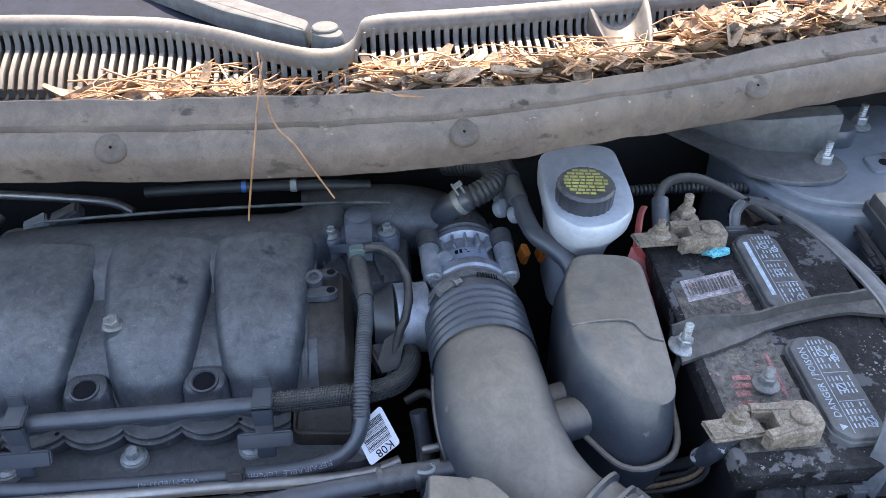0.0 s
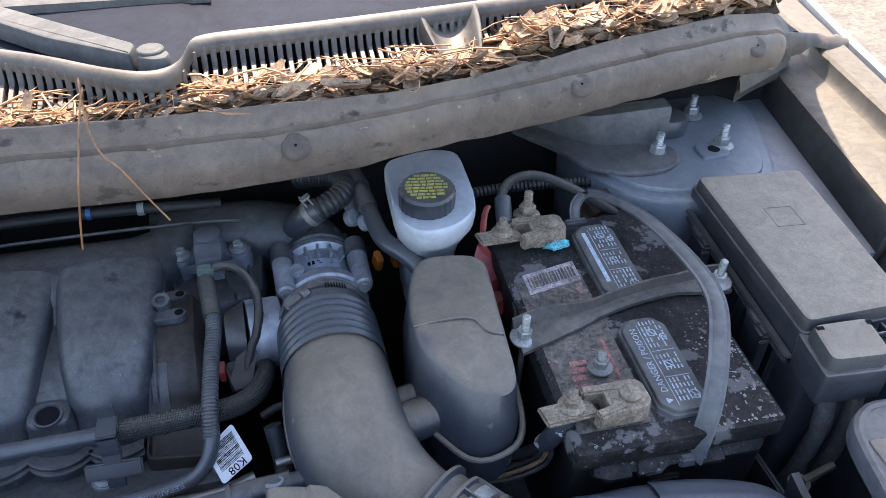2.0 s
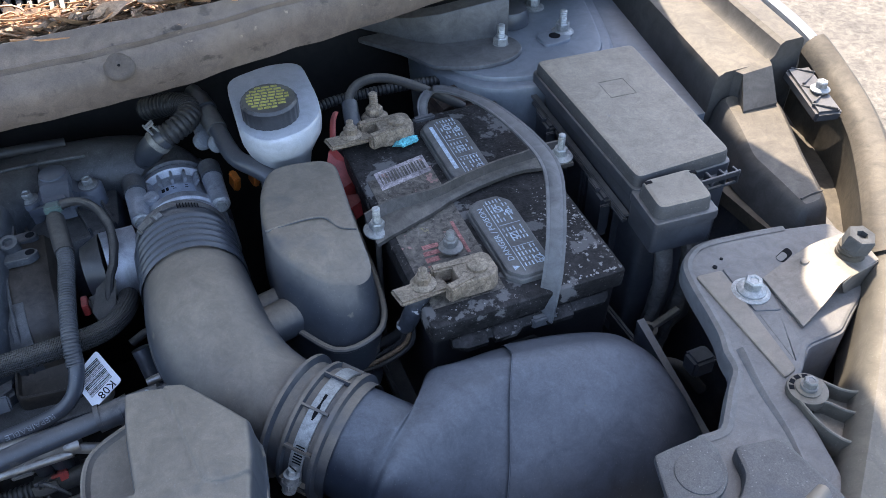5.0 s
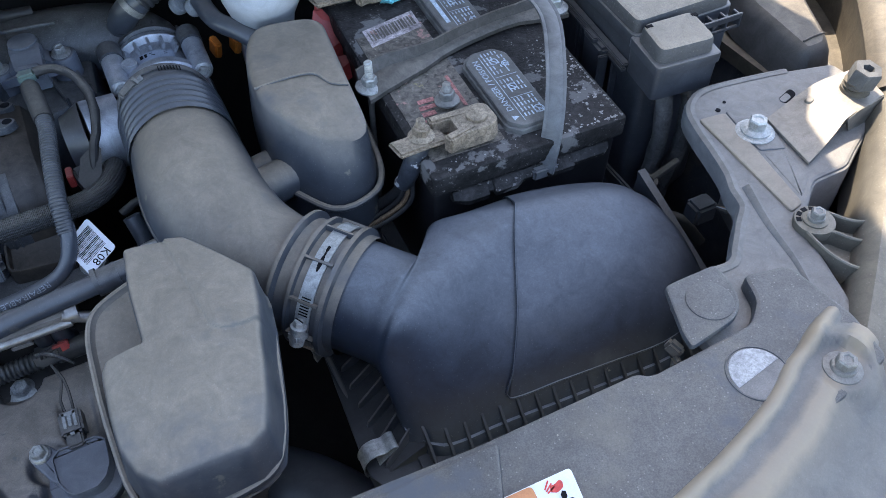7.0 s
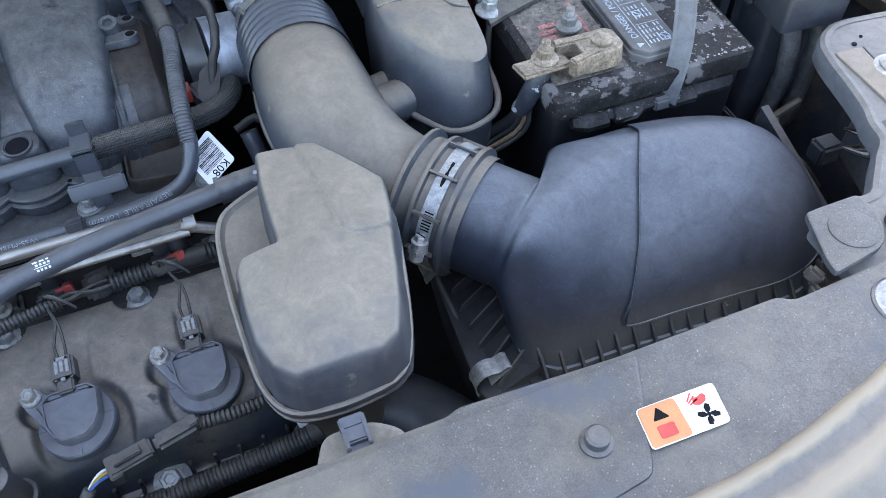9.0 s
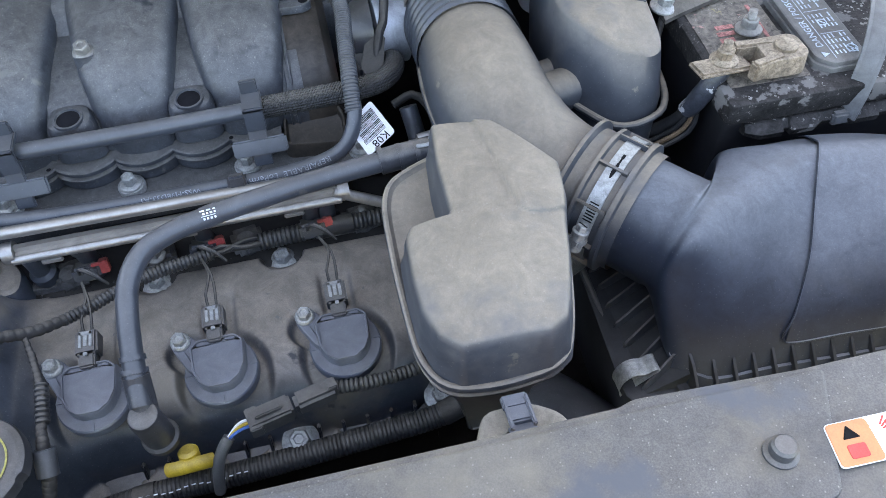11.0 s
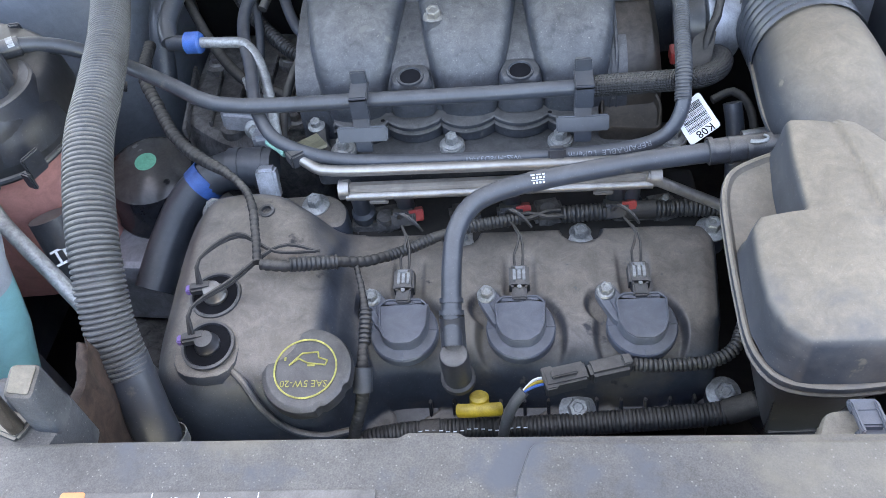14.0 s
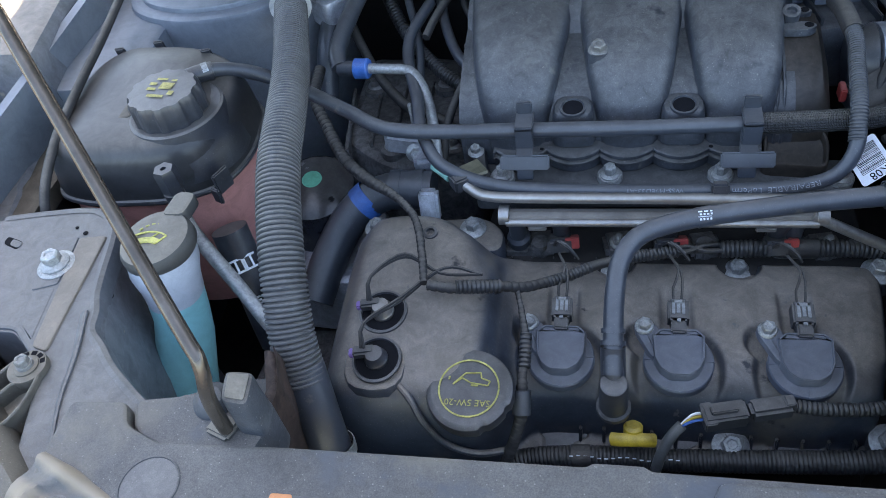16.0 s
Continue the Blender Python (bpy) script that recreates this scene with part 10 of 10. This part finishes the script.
pp = thing("round_black_cap", "shiny black domed cap with green sticker on pump", "pump cap")
bm = bmesh.new()
lathe(bm, [(0.055, -0.065), (0.056, -0.055), (0.053, -0.050), (0.050, -0.022), (0.045, -0.008), (0.034, -0.001), (0.0, 0.0)], (-0.556, 0.482, 0.852), (0.05, -0.18, 1), 48)
part("dome", bm, surface("glossy_black", (0.018, 0.020, 0.026), 0.16, dust=0.25), pp)
bm = bmesh.new()
lathe(bm, [(0.0115, 0), (0.0115, 0.0006), (0, 0.0007)], (-0.558, 0.487, 0.8524), (0.05, -0.18, 1), 24)
part("green_sticker", bm, GREEN, pp)
bm = bmesh.new()
lathe(bm, [(0.0035, 0), (0, 0.0003)], (-0.530, 0.462, 0.846), (0.2, -0.3, 1), 14)
part("hole", bm, INK_AND_SHADE, pp)
pb = thing("engine_mount", "dusty cast engine mount below the round cap", "engine mount")
bm = bmesh.new()
prism(bm, [(-0.63, 0.40), (-0.50, 0.39), (-0.48, 0.50), (-0.56, 0.56), (-0.64, 0.53)], 0.70, 0.786, 0.02, 0.01)
rough_up(bm, 0.003, 25)
part("casting", bm, ALLOY, pb)

hh = hose("upper_coolant_hose", [(-0.545, 0.375, 0.775), (-0.532, 0.415, 0.800), (-0.512, 0.446, 0.826), (-0.488, 0.463, 0.843), (-0.455, 0.470, 0.852), (-0.415, 0.470, 0.852)], 0.0200, RUBBER, "thick black coolant hose with blue band", n=22)
band(hh, (-0.490, 0.463, 0.842), (0.75, 0.45, 0.5), 0.0215, 0.016, BLUE, "blue_band", "bright blue band")
for x in (-0.455, -0.43):
    band(hh, (x, 0.470, 0.852), (1, 0.05, 0), 0.0215, 0.012, RUBBER, "cuff")
ap = thing("refrigerant_pipe", "bent aluminium pipe with bright blue coupling", "pipe")
bm = bmesh.new()
tube(bm, [(-0.500, 0.582, 0.931), (-0.470, 0.579, 0.931), (-0.446, 0.575, 0.930), (-0.428, 0.552, 0.922), (-0.417, 0.523, 0.908), (-0.411, 0.498, 0.892), (-0.408, 0.480, 0.875)], 0.0058, 12)
part("pipe", bm, ZINC, ap)
bm = bmesh.new()
lathe(bm, [(0.010, -0.008), (0.0115, -0.007), (0.0115, 0.007), (0.010, 0.009)], (-0.503, 0.582, 0.931), (1, -0.05, 0), 24)
part("blue_coupling", bm, BLUE, ap)
bm = bmesh.new()
rod(bm, (-0.511, 0.5825, 0.931), (-0.530, 0.584, 0.931), 0.0085)
tube(bm, [(-0.528, 0.584, 0.932), (-0.534, 0.60, 0.94), (-0.530, 0.63, 0.952), (-0.52, 0.69, 0.965), (-0.51, 0.75, 0.97)], 0.0100, 14)
part("elbow_hose", bm, RUBBER, ap)
for nm, pts, r in (("bay_hose", [(-0.57, 0.62, 0.86), (-0.565, 0.66, 0.92), (-0.555, 0.72, 0.95), (-0.55, 0.79, 0.96)], 0.013), ("bay_hose", [(-0.44, 0.76, 0.955), (-0.425, 0.68, 0.93), (-0.40, 0.62, 0.915), (-0.375, 0.60, 0.91)], 0.0062), ("bay_hose", [(-0.40, 0.74, 0.96), (-0.43, 0.67, 0.94), (-0.44, 0.64, 0.93)], 0.0050), ("bay_hose", [(-0.375, 0.590, 0.925), (-0.390, 0.560, 0.915), (-0.402, 0.520, 0.895), (-0.405, 0.480, 0.86)], 0.0046), ("bay_hose", [(-0.58, 0.555, 0.90), (-0.60, 0.545, 0.905), (-0.63, 0.50, 0.88), (-0.64, 0.46, 0.84)], 0.0056)):
    hose(nm, pts, r, TAPE if r < 0.006 else RUBBER, "dark taped hose among the engine parts")
al = thing("coolant_outlet", "small cast aluminium coolant outlet with bolt", "coolant outlet")
bm = bmesh.new()
box(bm, (-0.440, 0.525, 0.872), (0.070, 0.022, 0.026), 0.004, rot(0, 5, -6))
box(bm, (-0.425, 0.505, 0.866), (0.030, 0.030, 0.018), 0.004, rot(0, 0, 10))
part("casting", bm, ALLOY, al)
bolt(al, (-0.440, 0.512, 0.868), (0.3, -1, 0.4), 0.006)
bm = bmesh.new()
box(bm, (-0.412, 0.436, 0.862), (0.020, 0.016, 0.034), 0.003, rot(-20, 0, 5))
part("upright", bm, ALLOY, al)
bm = bmesh.new()
lathe(bm, [(0.0028, 0), (0.0028, 0.030), (0.0016, 0.032)], (-0.442, 0.535, 0.885), n=10)
part("bleed_stud", bm, ZINC, al)
ft2 = thing("foil_tab", "crumpled olive foil tab near the manifold bolt", "tab")
bm = bmesh.new()
loft(bm, [[V((-0.390, 0.468, 0.882)), V((-0.366, 0.482, 0.884)), V((-0.365, 0.482, 0.882)), V((-0.389, 0.466, 0.880))], [V((-0.378, 0.452, 0.884)), V((-0.352, 0.462, 0.886)), V((-0.352, 0.460, 0.884)), V((-0.377, 0.450, 0.882))]])
part("tab", bm, surface("olive_foil", (0.26, 0.24, 0.16), 0.5, metal=0.3), ft2)
# bracket arms left of the manifold
ma = thing("manifold_bracket", "black bracket and sensor at the manifold's end", "bracket")
bm = bmesh.new()
tube(bm, [(-0.372, 0.560, 0.900), (-0.368, 0.520, 0.880), (-0.362, 0.480, 0.866), (-0.345, 0.465, 0.862)], 0.0075, 8)
part("arm", bm, PLASTIC, ma)
bm = bmesh.new()
rod(bm, (-0.378, 0.585, 0.935), (-0.376, 0.550, 0.905), 0.008)
box(bm, (-0.377, 0.592, 0.940), (0.018, 0.022, 0.016), 0.003, rot(20, 0, 10))
part("sensor", bm, PLASTIC, ma)
bolt(ma, (-0.370, 0.500, 0.878), (0, -0.2, 1), 0.005)

# prop rod with its bent foot and moulded socket
so = thing("rod_socket", "pale dusty moulded socket for the hood rod", "rod socket")
bm = bmesh.new()
prism(bm, [(-0.549, 0.108), (-0.530, 0.092), (-0.513, 0.089), (-0.454, 0.0925), (-0.449, 0.112), (-0.452, 0.132), (-0.480, 0.1405), (-0.505, 0.1385), (-0.521, 0.132), (-0.553, 0.127)], 0.930, 0.9742, 0.006, 0.003)
part("base", bm, COVER, so)
bm = bmesh.new()
prism(bm, [(-0.4690, 0.106), (-0.4475, 0.104), (-0.4510, 0.131), (-0.4735, 0.131)], 0.972, 1.0120, 0.003, 0.0022, 0.001)
block = part("stop_block", bm, COVER, so)
bm = bmesh.new()
prism(bm, [(-0.4655, 0.1095), (-0.4515, 0.108), (-0.4538, 0.1275), (-0.4692, 0.1275)], 1.0105, 1.0130, 0.002, 0.0006)
part("raised_panel", bm, COVER_DUSTY, block)
bm = bmesh.new()
lathe(bm, [(0.0, 0.014), (0.008, 0.013), (0.013, 0.008), (0.0155, 0.0)], (-0.494, 0.128, 0.972), (0.1, -0.2, 1), 24, cap=False)
part("rounded_bump", bm, COVER, so)
bm = bmesh.new()
box(bm, (-0.4795, 0.1085, 0.9760), (0.020, 0.016, 0.006), 0.002, rot(0, 0, -20))
part("rod_seat", bm, COVER_DUSTY, so)
pr = thing("hood_prop_rod", "bronze-grey steel hood prop rod with bent foot", "prop rod")
bm = bmesh.new()
d = V((-0.559, 0.619, 0.552)).normalized()
foot0 = V((-0.472, 0.115, 1.044))
tube(bm, [V((-0.4750, 0.1055, 0.979)), V((-0.4752, 0.1060, 0.994)), V((-0.4740, 0.1075, 1.018)), foot0, foot0 + d * 0.03, foot0 + d * 0.2, foot0 + d * 0.5, foot0 + d * 0.8], 0.0050, 14, 0.006)
part("rod", bm, surface("bronze_steel", (0.115, 0.100, 0.086), 0.26, metal=0.7, dust=0.3, dust_color=(0.16, 0.14, 0.115), bump=0.02, fleck_by=0.1), pr)
# splash shield, sensor and grime below the hose
sh = thing("splash_shield", "grey painted inner panel with round holes", "panel")
bm = bmesh.new()
top_line = [(-0.664, 0.310), (-0.648, 0.250), (-0.633, 0.207), (-0.609, 0.174), (-0.560, 0.132)]
loft(bm, [[V((x + d, y, 0.961)) for x, y in top_line] + [V((x + d + 0.012, y + 0.006, 0.62)) for x, y in top_line[::-1]] for d in (0.0, -0.003)])
part("panel", bm, PAINT_DUSTY, sh)
for x, y, z, r in ((-0.6352, 0.214, 0.934, 0.0075), (-0.6435, 0.240, 0.950, 0.0040)):
    bm = bmesh.new()
    lathe(bm, [(r, 0), (0, 0.0002)], (x + 0.0022, y, z), (0.937, 0.349, 0.03), 18)
    part("hole", bm, INK_AND_SHADE, sh)
mc = thing("crash_sensor", "small dark module with tan-eyed bracket", "module")
bm = bmesh.new()
box(bm, (-0.545, 0.225, 0.800), (0.024, 0.050, 0.040), 0.004, rot(20, 0, 10))
part("module", bm, PLASTIC, mc)
bm = bmesh.new()
box(bm, (-0.525, 0.215, 0.805), (0.014, 0.034, 0.003), 0.001, rot(20, 0, 5))
part("eyelet_plate", bm, LEAF, mc)
rg = thing("rusty_panel", "rust-brown grimy panel beside the radiator hose", "panel")
bm = bmesh.new()
patch(bm, [[(x - 0.030, y + 0.004, 0.76), (x - 0.010, y, 0.86), (x - 0.001, y, 0.916), (x + 0.003, y, 0.926), (x + 0.011, y, 0.927), (x + 0.014, y, 0.918), (x + 0.012, y + 0.004, 0.76)] for x, y in ((-0.478, 0.110), (-0.479, 0.130), (-0.486, 0.150), (-0.488, 0.172), (-0.496, 0.192), (-0.500, 0.205))], 6, 5)
rough_up(bm, 0.0030, 70)
part("panel", bm, RUST, rg, "", 80)
hose("fender_wiring", [(-0.79, 0.64, 1.01), (-0.775, 0.55, 1.005), (-0.770, 0.47, 0.995), (-0.760, 0.39, 0.985), (-0.750, 0.33, 0.96), (-0.74, 0.30, 0.90)], 0.0048, TAPE, "black taped wiring along the fender edge", "wiring")
tl = thing("hose_joiner", "black joiner with white printed label on pink hose", "hose joiner")
bm = bmesh.new()
tube(bm, [(-0.604, 0.374, 0.890), (-0.5955, 0.360, 0.853), (-0.584, 0.340, 0.810), (-0.575, 0.325, 0.77)], 0.0185, 22)
part("sleeve", bm, PLASTIC, tl)
face = Matrix((V((0.80, 0.60, 0.0)).normalized(), V((0.447, -0.586, 0.676)).cross(V((0.80, 0.60, 0.0)).normalized()), V((0.447, -0.586, 0.676)))).transposed()
bars(tl, PRINT, [(0, 0.0065, 0.026, 0.0022), (0, -0.0065, 0.026, 0.0022), (0, 0, 0.0040, 0.013), (-0.008, 0, 0.0022, 0.013), (0.008, 0, 0.0022, 0.013)], (-0.5862, 0.3478, 0.8672), face, "clip_print")
bars(tl, WHITE, [(0, 0.0035, 0.0040, 0.0020), (0, 0.0, 0.0040, 0.0020), (0, -0.0035, 0.0040, 0.0020)], (-0.5755, 0.3300, 0.8325), face)

# grimy castings and looms behind the left end of the engine
gb = thing("gearbox_casing", "grimy cast gearbox casing with ribs and bosses", "gearbox")
bm = bmesh.new()
prism(bm, [(-0.56, 0.55), (-0.46, 0.50), (-0.375, 0.505), (-0.365, 0.62), (-0.40, 0.74), (-0.56, 0.76)], 0.66, 0.842, 0.03, 0.016, 0.01)
rough_up(bm, 0.006, 18)
part("casing", bm, CASTING, gb)
for k in range(6):
    bm = bmesh.new()
    box(bm, (-0.54 + 0.030 * k, 0.60 + 0.012 * (k % 2), 0.842), (0.004, 0.12, 0.016), 0.001, rot(0, 0, 8 - 3 * k))
    part("rib", bm, CASTING, gb)
for x, y, z in ((-0.405, 0.545, 0.846), (-0.475, 0.545, 0.845), (-0.52, 0.66, 0.846), (-0.43, 0.66, 0.846)):
    bm = bmesh.new()
    lathe(bm, [(0.017, -0.03), (0.016, 0.004), (0.013, 0.006)], (x, y, z), n=20)
    part("boss", bm, CASTING, gb)
    bolt(gb, (x, y, z + 0.005), (0, -0.1, 1), 0.0062, material=STEEL)
for pts, r, m in (([(-0.52, 0.77, 0.93), (-0.48, 0.70, 0.90), (-0.43, 0.64, 0.885), (-0.385, 0.60, 0.88)], 0.0085, CONDUIT), ([(-0.57, 0.74, 0.93), (-0.52, 0.66, 0.885), (-0.47, 0.60, 0.868), (-0.42, 0.57, 0.866), (-0.38, 0.53, 0.86)], 0.0062, TAPE), ([(-0.49, 0.78, 0.96), (-0.475, 0.72, 0.935), (-0.455, 0.66, 0.905), (-0.45, 0.60, 0.87)], 0.0050, RUBBER)):
    hose("engine_loom", pts, r, m, "dark dusty wiring loom over the gearbox", "wiring", rib=(0.005, 0.0014) if m is CONDUIT else None)

fl = thing("lower_shield", "dirt-covered lower shield below the washer bottle", "panel")
bm = bmesh.new()
prism(bm, [(-0.64, 0.18), (-0.46, 0.15), (-0.455, 0.42), (-0.62, 0.44)], 0.66, 0.69, 0.02, 0.006)
rough_up(bm, 0.008, 14)
part("sheet", bm, CASTING, fl)
bm = bmesh.new()
box(bm, (-0.520, 0.250, 0.700), (0.05, 0.02, 0.014), 0.003, rot(0, 0, 20))
part("bracket", bm, RUST, fl)
hose("bay_hose", [(-0.555, 0.335, 0.86), (-0.545, 0.290, 0.80), (-0.548, 0.240, 0.74)], 0.0085, RUBBER, "black hose running down beside the washer bottle")

# ---- dry leaves and needles on the cowl ----
rnd = random.Random(21)


def seal_y(x):
    for (x0, y0), (x1, y1) in zip(SEAL_LINE, SEAL_LINE[1:]):
        if x0 <= x <= x1:
            return y0 + (y1 - y0) * (x - x0) / (x1 - x0)
    return SEAL_LINE[-1][1]


def leaf(bm, p, m, l, w, curl, fold):
    """A pointed leaf, curled along its length and folded at its rib."""
    rows = []
    for i in range(8):
        t = i / 7
        half = w * (0.30 + 0.70 * max(0.0, math.sin(math.pi * min(0.98, max(0.02, t)))) ** 0.7) * 0.5
        zc = curl * (t - 0.5) ** 2 * l * 4
        rows.append([bm.verts.new(p + m @ V(((t - 0.5) * l, s * half, zc + abs(s) * half * fold + 0.09 * w * math.sin(6 * t + 1.2 * s + 40 * p.x)))) for s in (-1, 0, 1)])
    for a, b in zip(rows, rows[1:]):
        for j in range(2):
            bm.faces.new((a[j], a[j + 1], b[j + 1], b[j]))


def heap(x):
    """Depth of the litter above the tray."""
    if x < -0.28 or x > 0.72:
        return 0.0
    return 0.008 + (0.036 - 0.022 * math.exp(-((x - 0.275) / 0.045) ** 2)) * min(1, max(0, (x + 0.20) / 0.55)) * (0.75 + 0.45 * noise.noise(V((x * 9, 0, 0))))


bm = bmesh.new()
bed = []
x = -0.27
while x < 0.70:
    h, y = heap(x), seal_y(x)
    bed.append([V((x, y + 0.010, 1.128)), V((x, y + 0.020, 1.122 + 0.35 * h)), V((x, y + 0.042, 1.112 + 0.6 * h)), V((x, y + 0.070 + 0.5 * h, 1.106 + 0.4 * h)), V((x, y + 0.11, 1.09))])
    x += 0.010
loft(bm, bed, cap=False, close_u=False)
rough_up(bm, 0.004, 70)
solid("leaf_mulch", bm, MULCH, "broken brown leaf mulch under the litter", "leaf litter", "stuff")
bm = bmesh.new()
for i in range(2600):
    x = -0.275 + (rnd.random() ** 0.8) * 0.97
    if x < -0.20 and rnd.random() < 0.6:
        continue
    h = heap(x)
    f = rnd.random()
    dy = 0.016 + f * (0.042 + 1.6 * h)
    z = 1.124 + h * rnd.uniform(0.1, 0.95) * (1 - 0.45 * f) - 0.010 * f
    l = rnd.choice((0.008, 0.012, 0.016, 0.022, 0.030, 0.040, 0.050)) * rnd.uniform(0.8, 1.2)
    m = Euler((rnd.uniform(-0.45, 0.45), rnd.uniform(-0.22, 0.22), rnd.gauss(0.2, 0.6))).to_matrix()
    leaf(bm, V((x, seal_y(x) + dy, z)), m, l, min(0.018, l * rnd.uniform(0.30, 0.52)), rnd.uniform(-0.18, 0.30), rnd.uniform(0.1, 1.0))
litter = solid("leaf_litter", bm, LEAF, "dry brown leaves heaped along the cowl grille", "leaf litter", "stuff", angle=75)
bm = bmesh.new()
for i in range(300):
    x = -0.25 + rnd.random() * 0.94
    h = heap(x)
    p = V((x, seal_y(x) + rnd.uniform(0.012, 0.075), 1.130 + h * rnd.uniform(0.3, 1.0)))
    a = rnd.uniform(0, 6.28)
    d = V((math.cos(a), math.sin(a) * 0.5, rnd.uniform(-0.15, 0.25)))
    l = rnd.uniform(0.025, 0.090)
    bend = V((rnd.uniform(-1, 1), rnd.uniform(-1, 1), rnd.uniform(-0.3, 0.5))) * 0.22 * l
    tube(bm, [p - d * l / 2, p + bend, p + d * l / 2], rnd.choice((0.0005, 0.0007, 0.0011)), 4, l / 5)
solid("needle_litter", bm, NEEDLE, "brown pine needles and thin twigs in the litter", "pine needles", "stuff")
for pts in ([(-0.090, 0.660, 1.166), (-0.092, 0.630, 1.155), (-0.098, 0.596, 1.120), (-0.104, 0.590, 1.090), (-0.110, 0.591, 1.060), (-0.113, 0.592, 1.043)], [(-0.094, 0.672, 1.170), (-0.088, 0.630, 1.152), (-0.078, 0.600, 1.135), (-0.064, 0.591, 1.122), (-0.050, 0.590, 1.095), (-0.034, 0.592, 1.063)]):
    bm = bmesh.new()
    tube(bm, pts, 0.0009, 6, 0.006)
    solid("pine_needle", bm, NEEDLE, "long dry pine needle hanging over the hood seal", "pine needle")
